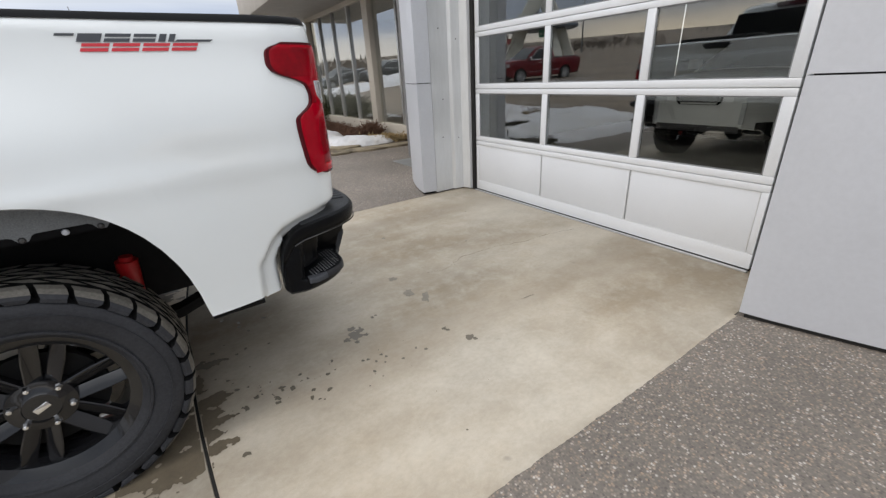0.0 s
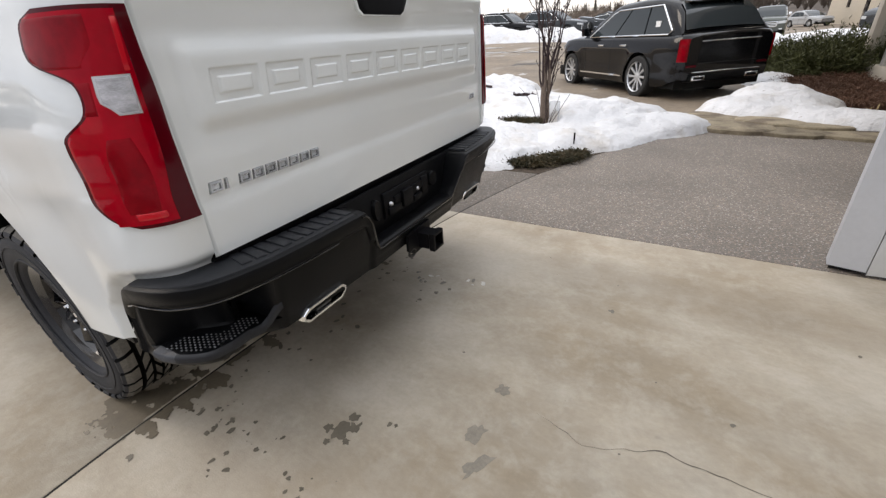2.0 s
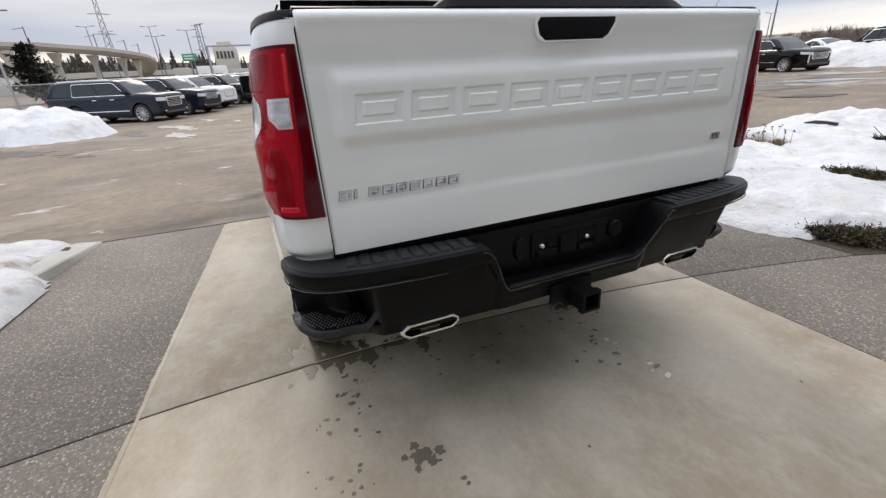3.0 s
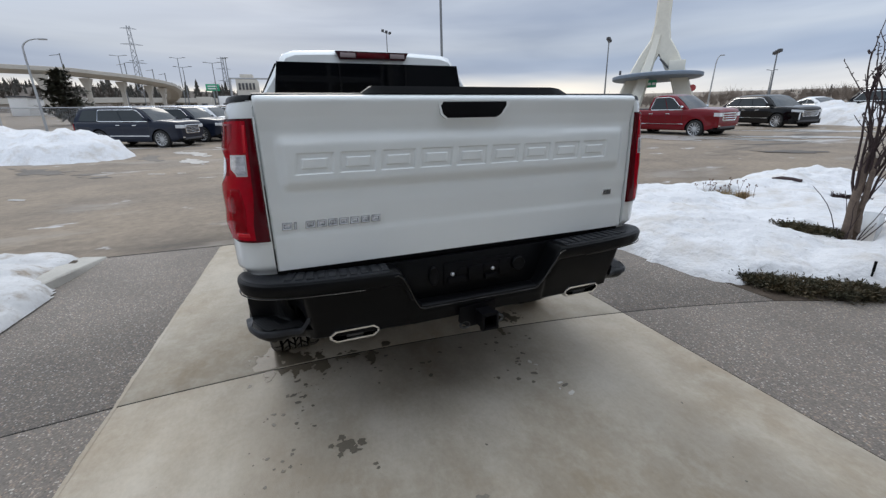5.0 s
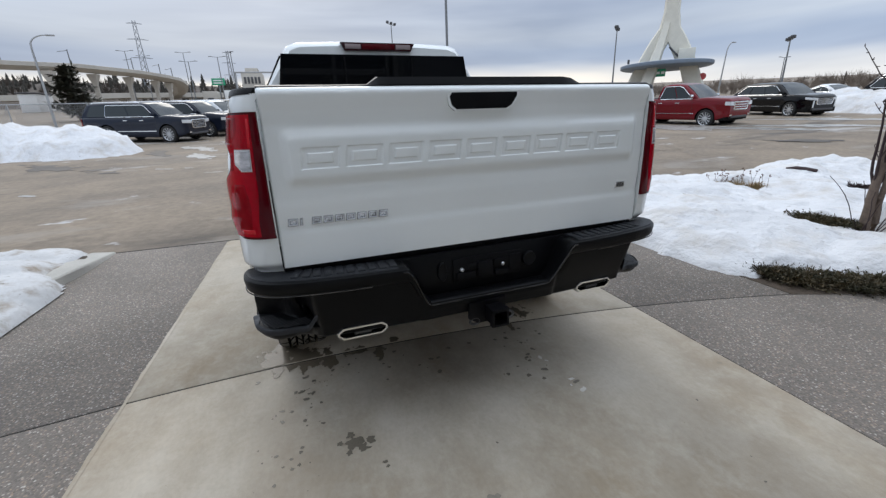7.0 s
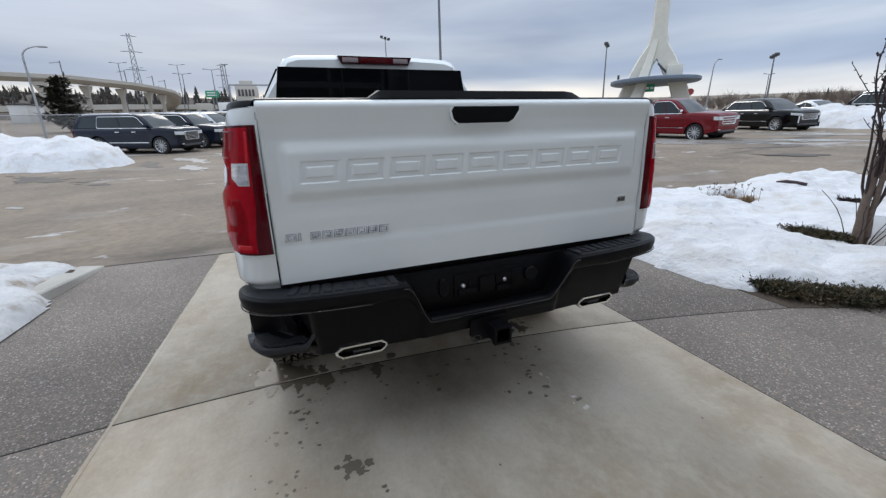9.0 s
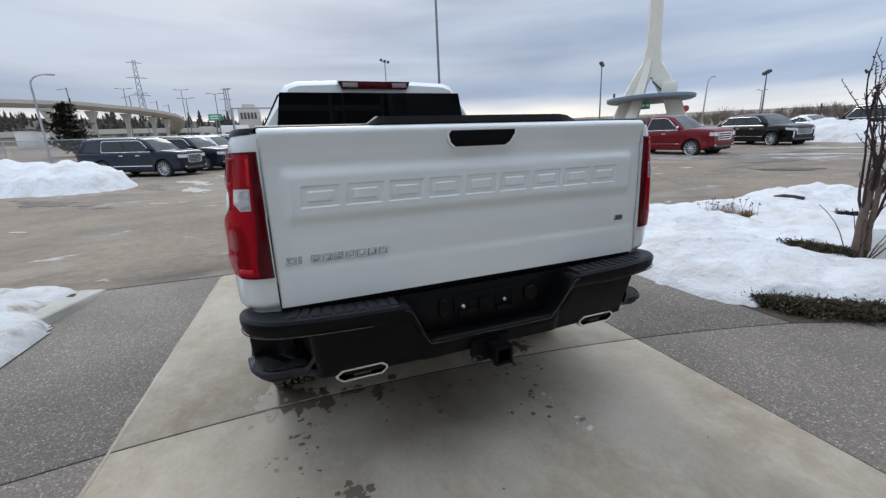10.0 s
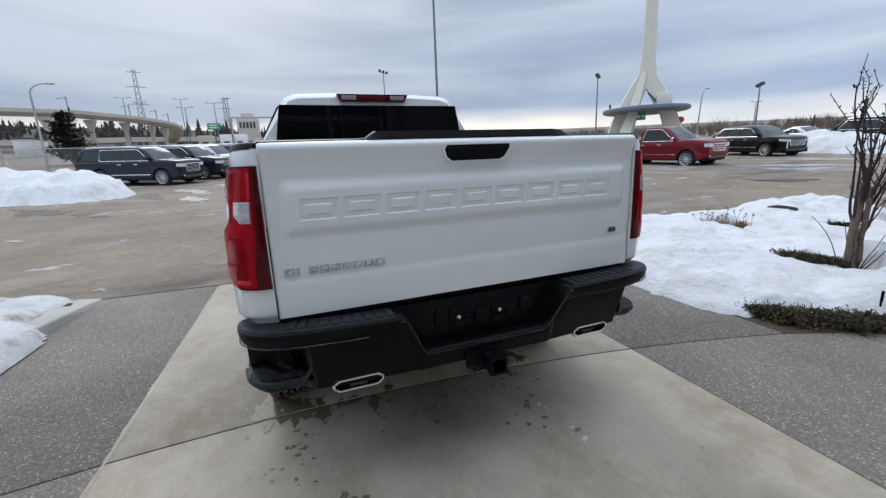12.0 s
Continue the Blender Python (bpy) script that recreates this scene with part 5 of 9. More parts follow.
    us = sorted(set([round(v, 4) for v in steps(-1, 1, 120)] + [round(s * v, 4) for s in (-1, 1) for v in (0.585, 0.595, 0.605, 0.615, 0.625, 0.635, 0.645, 0.655, 0.665, 0.675, 0.685, 0.695, 0.915, 0.92, 0.925, 0.93, 0.935, 0.94, 0.945, 0.95, 0.96, 0.97, 0.98, 0.985, 0.99, 0.995, 0.26, 0.27, 0.28, 0.29, 0.30, 0.31, 0.32, 0.33, 0.34, 0.35)]))
    g = Geo()
    loft(g, [section(u) for u in us])
    part("shell", g, BLACK_PLASTIC, bp, sharp=38)
    # rim of the corner step: dark round the back, a pale flat wedge in front
    for s in (-1, 1):
        for name, ua, ub, k, material, label in (("step_rim", 0.606, 0.884, 40, RIM_GREY, "moulded rim of the corner step"), ("step_edge", 0.884, 0.938, 10, EDGE_GREY, "paler grey front end of the step rim")):
            g = Geo()
            rings = []
            for u in steps(ua, ub, k):
                x, y, nx, ny = plan(s * u)
                z = levels(s * u)[1] + 0.056
                rise = 0.075 * smoothstep(0.665, 0.600, u) ** 1.5 + 0.006 * smoothstep(0.915, 0.936, u)
                w_ = 0.010 + 0.016 * smoothstep(0.87, 0.92, u) + 0.004 * smoothstep(0.66, 0.62, u)
                o_ = 0.003 - 0.008 * smoothstep(0.64, 0.606, u) - pull(u) - lean(u, z + rise)
                rings.append([(x + nx * o, y + ny * o, z + d + rise) for o, d in ((o_ - w_, -0.014), (o_ - w_, -0.001), (o_ - w_ + 0.002, 0.0008), (o_ - 0.003, -0.003), (o_ + 0.001, -0.008), (o_ + 0.001, -0.024))])
            loft(g, rings)
            part(name, g, material, bp, label, sharp=40)
    # moulded line under the lip
    for s in (-1, 1):
        g = Geo()
        run = []
        for u in steps(0.43, 0.955, 40):
            x, y, nx, ny = plan(s * u)
            run.append((x - nx * 0.004, y - ny * 0.004, levels(s * u)[0] - 0.056))
        tube(g, run, 0.0026, 6)
        part("lip_bead", g, BLACK_GLOSS, bp, "shiny moulded line under the lip")
    # ribs on the step pads
    for s in (-1, 1):
        g = Geo()
        rings = []
        for u in steps(0.345, 0.93, 30):
            x, y, nx, ny = plan(s * u)
            z = levels(s * u)[0]
            rings.append([(x + nx * o, y + ny * o, z + d) for o, d in ((-0.122, -0.004), (-0.119, 0.004), (-0.032, 0.0050), (-0.014, 0.0028), (-0.012, -0.004))])
        loft(g, rings)
        part("step_pad", g, PAD_GREY, bp, "grey textured pad on top of the bumper", sharp=30)
        for i in range(10):
            u = s * (0.355 + 0.0335 * i)
            x, y, nx, ny = plan(u)
            z = levels(u)[0] + 0.0015
            g = Geo()
            box(g, -0.116, -0.030, -0.0145, 0.0145, -0.004, 0.0085, 0.003)
            g.moved(Matrix.Translation((x, y, z)) @ Matrix.Rotation(math.atan2(ny, nx), 4, "Z"))
            part("tread_rib", g, PAD_GREY, bp)
        # grip studs on the corner step, in staggered rows
        g = Geo()
        rail = [(u, plan(s * u)) for u in steps(0.640, 0.925, 115)]
        for i in range(24):
            for j in range(24):
                px, py = 0.075 - 0.0125 * i, s * (0.735 + 0.0125 * j + (0.00625 if i % 2 else 0.0))
                u, o = min(((u, (px - q[0]) * q[2] + (py - q[1]) * q[3], abs(-(px - q[0]) * q[3] + (py - q[1]) * q[2])) for u, q in rail), key=lambda e: e[2])[:2]
                z = levels(s * u)[1] + 0.0595
                o += pull(u) + lean(u, z)
                reach = interp(u, ((0.64, 0.060), (0.69, 0.095), (0.76, 0.110), (0.88, 0.100), (0.94, 0.06)))
                if u < 0.645 or u > 0.922 or not -reach < o < -0.020:
                    continue
                box(g, px - 0.0028, px + 0.0028, py - 0.0022, py + 0.0022, z - 0.010, z - 0.0012, 0.0008)
        tagged(part("grip_studs", g, STUD_GREY, bp, "raised grip studs on the corner step"), kind="stuff")
        # exhaust outlet: chrome rectangle with canted ends
        tip = new("exhaust_tip")
        tip.parent = TRUCK
        tip["label"] = "chrome rectangular exhaust outlet"
        yc, zc, hw, hz = s * 0.578, 0.526, 0.104, 0.032
        out = [(-hw, -0.010), (-hw + 0.022, -hz), (hw - 0.022, -hz), (hw, -0.010), (hw, 0.010), (hw - 0.022, hz), (-hw + 0.022, hz), (-hw, 0.010)]
        rings = []
        for k, xx, e in ((1.0, -0.06, 0), (1.0, 0.082, 0), (1.0, 0.088, -0.003), (1.0, 0.088, -0.010), (1.0, 0.074, -0.013), (1.0, -0.02, -0.017)):
            rings.append([(xx - 0.01 * abs(y) / hw + 0.22 * z, yc + y * (1 + e / hw), zc + z * (1 + e / hz)) for y, z in out])
        g = Geo()
        loft(g, rings, True, False)
        part("sleeve", g, CHROME, tip, sharp=30)
        g = Geo()
        loft(g, [[(xx, yc + y * 0.9, zc + z * 0.6) for y, z in out] for xx in (-0.03, 0.045)])
        part("inner_pipe", g, FRAME_BLACK, tip)
        g = Geo()
        box(g, -0.02, 0.066, yc - 0.035, yc + 0.035, zc - 0.016, zc - 0.006, 0.003)
        part("baffle", g, STEEL_DARK, tip)
    # number-plate recess in the notch
    g = Geo()
    box(g, 0.020, 0.040, -0.42, 0.42, 0.60, 0.80, 0.006)
    part("plate_recess", g, BLACK_PLASTIC, bp)
    g = Geo()
    box(g, 0.038, 0.052, -0.165, 0.175, 0.655, 0.765, 0.006)
    part("plate_holder", g, BLACK_SATIN, bp, "empty black number-plate holder")
    for y0, y1, z0 in ((-0.10, -0.02, 0.70), (0.03, 0.12, 0.705)):
        g = Geo()
        box(g, 0.05, 0.058, y0, y1, z0, z0 + 0.035, 0.003)
        part("holder_tab", g, BLACK_SATIN, bp)
    for y0, y1, z0, z1, d_ in ((-0.150, -0.060, 0.668, 0.700, 0.012), (-0.052, 0.020, 0.672, 0.742, 0.018), (0.034, 0.100, 0.664, 0.690, 0.014), (0.110, 0.165, 0.676, 0.752, 0.008)):
        g = Geo()
        box(g, 0.050, 0.052 + d_, y0, y1, z0, z1, 0.004)
        part("holder_bracket", g, BLACK_SATIN, bp)
    for y in (-0.125, 0.075):
        g = Geo()
        lathe(g, [(0, 0.064), (0.005, 0.064), (0.009, 0.059), (0.010, 0.045)], 14, pose(0, y, 0.712, 0, 0, -90))
        part("plate_bolt", g, ALLOY, bp, "bright zinc bolt head")
    for y, r in ((0.215, 0.034), (-0.215, 0.022)):
        g = Geo()
        rings = []
        for k, xx in ((1.0, 0.035), (1.0, 0.054), (0.9, 0.058), (0.6, 0.056)):
            rings.append([(xx, y + r * k * math.cos(a), 0.715 + r * k * (1.0 if y > 0 else 2.0) * math.sin(a)) for a in steps(0, 2 * math.pi, 20)[:-1]])
        loft(g, rings)
        part("plug" if y > 0 else "socket_cover", g, BLACK_PLASTIC, bp)
    # thin bright edge line under the notch
    g = Geo()
    tube(g, [(0.1475 - lean(0, 0.596 + 0.184 * smoothstep(0.283, 0.397, abs(y))), y, 0.596 + 0.184 * smoothstep(0.283, 0.397, abs(y))) for y in steps(-0.41, 0.41, 50)], 0.0042, 6)
    part("edge_bead", g, BLACK_GLOSS, bp, "shiny moulded edge of the notch")
    # pinch flaps that close the gap to the body
    g = Geo()
    box(g, -0.08, 0.004, -0.84, 0.84, 0.770, 0.819, 0.004)
    part("gap_filler", g, BLACK_SATIN, bp)


def tow_hitch():
    hitch = new("tow_hitch")
    hitch.parent = TRUCK
    hitch["label"] = "black square tow-hitch receiver"
    yc, zc, h = -0.005, 0.518, 0.035
    sq = [(-h, -h), (h, -h), (h, h), (-h, h)]
    g = Geo()
    rings = [[(xx, yc + y * k, zc + z * k) for y, z in sq] for k, xx in ((1.0, -0.1), (1.0, 0.165), (1.14, 0.17), (1.14, 0.195), (0.84, 0.197), (0.80, 0.185), (0.80, 0.05))]
    loft(g, rings, True, True)
    part("receiver_tube", g, BLACK_SATIN, hitch, sharp=25)
    g = Geo()
    prism(g, [(-0.115, zc + 0.05), (0.06, zc + 0.06), (0.065, zc - 0.02), (0.03, zc - 0.045), (-0.075, zc - 0.05), (-0.12, zc - 0.02)], "x", 0.10, 0.113)
    part("bracket_plate", g, BLACK_SATIN, hitch)
    for s in (-1, 1):
        g = Geo()
        ring = [(0.107 + 0.0, yc + s * 0.085 + 0.022 * math.cos(a), zc - 0.038 + 0.016 * math.sin(a)) for a in steps(0, 2 * math.pi, 14)]
        tube(g, ring, 0.007, 6, False)
        part("chain_loop", g, STEEL_DARK, hitch)
    g = Geo()
    box(g, -0.05, 0.05, -0.55, 0.55, 0.505, 0.545, 0.01)
    part("cross_tube", g, FRAME_BLACK, hitch)


def chassis():
    ch = new("chassis")
    ch.parent = TRUCK
    for s in (-1, 1):
        g = Geo()
        box(g, -5.3, 0.0, s * 0.50 - 0.05, s * 0.50 + 0.05, 0.50, 0.62, 0.01)
        part("frame_rail", g, FRAME_BLACK, ch)
        g = Geo()
        tube(g, [(-0.75, s * 0.64, 0.30), (-0.705, s * 0.66, 0.715)], 0.022, 12)
        tube(g, [(-0.728, s * 0.652, 0.48), (-0.707, s * 0.660, 0.700)], 0.036, 12)
        part("shock_absorber", g, SHOCK_RED, ch, "bright red shock absorber")
        g = Geo()
        rings = [[(x, s * 0.56 - 0.035, z - 0.02), (x, s * 0.56 + 0.035, z - 0.02), (x, s * 0.56 + 0.035, z + 0.02), (x, s * 0.56 - 0.035, z + 0.02)] for x, z in ((-0.30, 0.50), (-0.60, 0.40), (-0.99, 0.36), (-1.4, 0.40), (-1.75, 0.50))]
        loft(g, rings)
        part("leaf_spring", g, FRAME_BLACK, ch)
        g = Geo()
        tube(g, [(-1.9, s * 0.35, 0.50), (-0.4, s * 0.40, 0.52), (-0.10, s * 0.57, 0.535), (0.03, s * 0.592, 0.534)], 0.033, 10)
        part("exhaust_pipe", g, STEEL_DARK, ch)
    g = Geo()
    tube(g, [(HUB_X, -0.80, HUB_Z), (HUB_X, 0.80, HUB_Z)], 0.045, 12)
    lathe(g, [(0.0, -0.10), (0.10, -0.09), (0.15, -0.03), (0.15, 0.03), (0.10, 0.09), (0.0, 0.10)], 16, pose(HUB_X, 0.05, HUB_Z, 0, 0, 0))
    part("rear_axle", g, FRAME_BLACK, ch)
    g = Geo()
    lathe(g, [(0.12, -0.06), (0.36, -0.09), (0.38, 0.0), (0.36, 0.09), (0.12, 0.06)], 28, pose(-0.48, 0, 0.62, 90))
    part("spare_tyre", g, RUBBER, ch)
    g = Geo()
    box(g, -5.4, -1.2, -0.80, 0.80, 0.42, 0.52, 0.03)
    part("floor_pan", g, FRAME_BLACK, ch)


def cab_ring(x, zb, belt, half, top, htop, n=5):
    """A closed ring across the cab: flat bottom, upright sides to the belt, leaning sides to a rounded roof."""
    pts = [(half - 0.03, zb), (half, zb + 0.06), (half + 0.005, (zb + belt) / 2), (half - 0.015, belt)]
    up = [(half - 0.03 - (half - 0.03 - htop) * t, belt + (top - 0.07 - belt) * t) for t in (0.3, 0.65, 1.0)]
    roof = [(htop - 0.03, top - 0.03), (htop - 0.10, top - 0.006), (htop * 0.5, top + 0.004), (0.0, top + 0.008)]
    right = pts + up + roof if top > belt + 0.1 else pts + [(half - 0.02 - 0.02 * t, belt + 0.015 * t) for t in (0.3, 0.65, 1.0)] + [(half - 0.10, top - 0.01), (half - 0.25, top), (half * 0.4, top + 0.012), (0, top + 0.016)]
    return [(x, y, z) for y, z in right] + [(x, -y, z) for y, z in right[-2::-1]]


def cab():
    cb = new("cab")
    cb.parent = TRUCK
    body = Geo()
    rings = []
    for x, zb, belt, half, top, htop in (
            (-1.915, 0.52, 1.44, 0.998, 1.90, 0.692), (-1.95, 0.50, 1.44, 1.003, 1.935, 0.708), (-2.10, 0.50, 1.44, 1.003, 1.950, 0.722), (-2.6, 0.50, 1.43, 1.0, 1.965, 0.735), (-3.2, 0.50, 1.42, 1.0, 1.955, 0.735),
            (-3.55, 0.50, 1.41, 1.0, 1.90, 0.73), (-3.95, 0.50, 1.39, 1.0, 1.62, 0.80), (-4.22, 0.50, 1.37, 1.0, 1.44, 0.86)):
        rings.append(cab_ring(x, zb, belt, half, top, htop))
    loft(body, rings)
    shell = part("cab_body", body, WHITE_PAINT, cb, sharp=40)
    nose = Geo()
    rings = []
    for x, zb, belt, half, top in ((-4.21, 0.50, 1.33, 0.995, 1.40), (-4.6, 0.85, 1.31, 1.0, 1.38), (-5.2, 0.80, 1.28, 1.0, 1.35), (-5.55, 0.60, 1.22, 0.97, 1.29), (-5.70, 0.62, 1.12, 0.90, 1.18), (-5.74, 0.66, 1.02, 0.84, 1.06)):
        rings.append(cab_ring(x, zb, belt, half, top, 0.8))
    loft(nose, rings)
    part("bonnet", nose, WHITE_PAINT, cb, sharp=40)
    # rear window with its sliding panes
    g = Geo()
    poly = [(-0.735, 1.845), (0.735, 1.845), (0.80, 1.47), (-0.80, 1.47)]
    prism(g, poly, "x", -1.912, -1.903)
    part("rear_window", g, DARK_GLASS, cb, "dark tinted rear window", smooth=False)
    for y in (-0.27, 0.27):
        g = Geo()
        box(g, -1.904, -1.899, y - 0.006, y + 0.006, 1.47, 1.842)
        part("window_divider", g, BLACK_SATIN, cb)
    # high stop lamp
    g = Geo()
    rings = [[(xx, -0.265 * k, 1.872), (xx, 0.265 * k, 1.872), (xx, 0.295 * k, 1.93), (xx, -0.295 * k, 1.93)] for k, xx in ((1.0, -1.93), (1.0, -1.893), (0.96, -1.887))]
    loft(g, rings)
    chm = part("stop_lamp", g, STOP_HOUSING, cb, "dark red high-mounted stop lamp")
    g = Geo()
    box(g, -1.888, -1.882, -0.13, 0.13, 1.882, 1.920, 0.002)
    part("red_lens", g, LAMP_RED_DARK, chm)
    for s in (-1, 1):
        g = Geo()
        box(g, -1.888, -1.882, s * 0.20 - 0.06, s * 0.20 + 0.06, 1.884, 1.918, 0.002)
        part("cargo_light", g, mat("cargo_lens", (0.30, 0.24, 0.24), 0.2, fine=0) if s < 0 else bpy.data.materials["cargo_lens"], chm)
        # side glass and mirrors
        for k, (xa, xb, ta, tb) in enumerate(((-2.05, -2.85, -2.12, -2.83), (-2.95, -3.80, -2.97, -3.52))):
            g = Geo()
            y0, y1 = s * 0.966, s * 0.748
            a = [(xa, y0, 1.46), (xb, y0, 1.46), (tb, y1, 1.86), (ta, y1, 1.86)]
            g.add(a + [(x, y - s * 0.012, z) for x, y, z in a], [(0, 1, 2, 3), (7, 6, 5, 4), (0, 4, 5, 1), (1, 5, 6, 2), (2, 6, 7, 3), (3, 7, 4, 0)])
            part("side_window", g, DARK_GLASS, cb, smooth=False)
        for x in (-2.92, -1.99, -4.05):
            g = Geo()
            box(g, x - 0.003, x + 0.003, s * 1.0 - 0.004, s * 1.0 + 0.0055, 0.62, 1.40)
            part("door_gap", g, SEAL_BLACK, cb)
        for x in (-2.12, -3.05):
            g = Geo()
            box(g, x - 0.12, x + 0.10, min(s * 1.0, s * 1.035), max(s * 1.0, s * 1.035), 1.23, 1.27, 0.008)
            part("door_handle", g, BLACK_GLOSS, cb, "black door handle")
        g = Geo()
        box(g, -3.88, -3.66, min(s * 1.01, s * 1.15), max(s * 1.01, s * 1.15), 1.34, 1.52, 0.03)
        box(g, -3.78, -3.72, min(s * 0.97, s * 1.08), max(s * 0.97, s * 1.08), 1.36, 1.42, 0.01)
        mir = part("mirror", g, BLACK_PLASTIC, cb, "black door mirror")
        g = Geo()
        box(g, -3.664, -3.656, min(s * 1.03, s * 1.135), max(s * 1.03, s * 1.135), 1.365, 1.50, 0.004)
        part("mirror_glass", g, DARK_GLASS, mir)
        g = Geo()
        box(g, -4.2, -1.95, min(s * 0.86, s * 1.0), max(s * 0.86, s * 1.0), 0.40, 0.46, 0.02)
        part("side_step", g, BLACK_PLASTIC, cb)
        # front wing opening
        g = Geo()
        prism(g, [(-4.735 + 0.50 * math.cos(math.pi * k / 14), 0.41 + 0.54 * math.sin(math.pi * k / 14)) for k in range(15)], "y", min(s * 0.9, s * 1.007), max(s * 0.9, s * 1.007))
        part("wheel_opening", g, FRAME_BLACK, cb)
        g = Geo()
        box(g, -5.74, -5.60, s * 0.70 - 0.18, s * 0.70 + 0.18, 0.98, 1.12, 0.02)
        part("headlamp", g, HEADLAMP, cb)
    g = Geo()
    prism(g, [(-0.74, 1.60), (0.74, 1.60), (0.70, 1.88), (-0.70, 1.88)], "x", -3.62, -3.60)
    vs = [(-3.60 - (1.89 - z) * 1.25 - (0.012 if x < -3.61 else 0.0), y * (1 + (1.88 - z) * 0.35), z + 0.03) for x, y, z in g.v]
    part("windscreen", Geo().add(vs, g.f), DARK_GLASS, cb, smooth=False)
    g = Geo()
    box(g, -5.86, -5.66, -0.95, 0.95, 0.58, 0.80, 0.05)
    part("front_bumper", g, BLACK_PLASTIC, cb)
    g = Geo()
    box(g, -5.765, -5.70, -0.55, 0.55, 0.84, 1.08, 0.02)
    part("grille", g, BLACK_GLOSS, cb)
    for s in (-1, 1):
        g = Geo()
        for y in (s * 0.58,):
            rings = [[(x, y - 0.02, z), (x, y + 0.02, z), (x, y + 0.012, z + 0.02), (x, y - 0.012, z + 0.02)] for x, z in ((-2.2, 1.955), (-2.7, 1.972), (-3.1, 1.965))]
            loft(g, rings)
        part("roof_ridge", g, WHITE_PAINT, cb)


def decals():
    """The two-line graphic on the left bed side as plain bars."""
    def strip(x0, x1, z0, z1, material, slant=0.010, slot=False):
        g = Geo()
        hh = z1 - z0
        pieces = ((x0, x1, z0, z1),)
        if slot:
            pieces = ((x0, x1, z0 + hh * 0.60, z1), (x0, x1, z0, z0 + hh * 0.42))
        for xa, xb, za, zb in pieces:
            rows = []
            for z in (za, zb):
                rows.append([(x, -flank_y(x, z) - 0.0030, z) for x in (a + slant * (z - z0) / hh for a in steps(xa, xb, 4))])
            loft(g, rows, False)
            loft(g, [[(x, y + 0.003, z) for x, y, z in r] for r in rows], False)
        part("graphic_bar", g, material, TRUCK, "plain graphic bar on the bed side")
    for x0, x1, slot in ((-0.606, -0.556, False), (-0.549, -0.493, True), (-0.486, -0.434, True), (-0.427, -0.410, False)):
        strip(x0, x1, 1.390, 1.410, DECAL_DARK, slot=slot)
    strip(-0.403, -0.388, 1.390, 1.410, DECAL_DARK)
    strip(-0.388, -0.296, 1.390, 1.396, DECAL_DARK)
    strip(-0.645, -0.606, 1.404, 1.410, DECAL_DARK, 0.003)
    for x0, x1 in ((-0.605, -0.546), (-0.539, -0.478), (-0.471, -0.408), (-0.401, -0.338)):
        strip(x0, x1, 1.367, 1.387, DECAL_RED, slot=True)


bed_sides()
tailgate()
for s in (-1, 1):
    tail_lamp(s)
bumper()
tow_hitch()
chassis()
cab()
decals()
for x in (HUB_X, HUB_X - 3.745):
    for s in (-1, 1):
        wheel(TRUCK, x - 0.02, s * 0.845, WHEEL_Z, s)


# ---- parked cars ----
PAINTS = {}


def paint(name, colour, rough=0.15):
    if name not in PAINTS:
        PAINTS[name] = mat("paint_" + name, colour, rough, var=0.06, scale=1.5, fine=0.03, fscale=30, coat=0.45, spec=0.12)
    return PAINTS[name]


CAR_GLASS = mat("car_glass", (0.030, 0.037, 0.040), 0.04, var=0, fine=0, spec=0.55)


def car_wheel(parent, x, y, r, side, rim_mat, spokes=10, name="wheel"):
    w = new(name)
    w.parent = parent
    w.location = (x, y, r)
    h = 0.125
    g = Geo()
    lathe(g, [(r * 0.73, -h), (r * 0.92, -h), (r * 0.985, -h * 0.85), (r, -h * 0.5), (r, h * 0.5), (r * 0.985, h * 0.85), (r * 0.92, h), (r * 0.73, h)], 30)
    part("tyre", g, TYRE_FAR, w)
    g = Geo()
    s = side
    lathe(g, [(r * 0.73, s * h * 0.98), (r * 0.71, s * h * 0.85), (r * 0.66, s * h * 0.45), (r * 0.64, s * 0.0), (0.0, s * 0.0)], 30)
    part("rim_barrel", g, TRIM_GREY, w)
    g = Geo()
    for i in range(spokes):
        a = 2 * math.pi * i / spokes
        rings = []
        for q, wd in ((0.10, 0.060), (0.38, 0.046), (0.71, 0.072)):
            rr, ww = r * q, r * wd * (10 / spokes)
            f = s * h * (0.70 + 0.18 * q)
            rings.append([(rr * math.cos(a) - t * math.sin(a), f - s * d, rr * math.sin(a) + t * math.cos(a)) for t, d in ((-ww, 0.006), (0, 0), (ww, 0.006), (ww, 0.03), (-ww, 0.03))])
        loft(g, rings)
    lathe(g, [(0, s * h * 0.78), (r * 0.10, s * h * 0.78), (r * 0.17, s * h * 0.70), (r * 0.17, s * h * 0.45)], 20)
    lathe(g, [(r * 0.69, s * h * 0.84), (r * 0.735, s * h * 1.01), (r * 0.735, s * h * 0.86)], 30)
    part("rim", g, rim_mat, w)
    return w


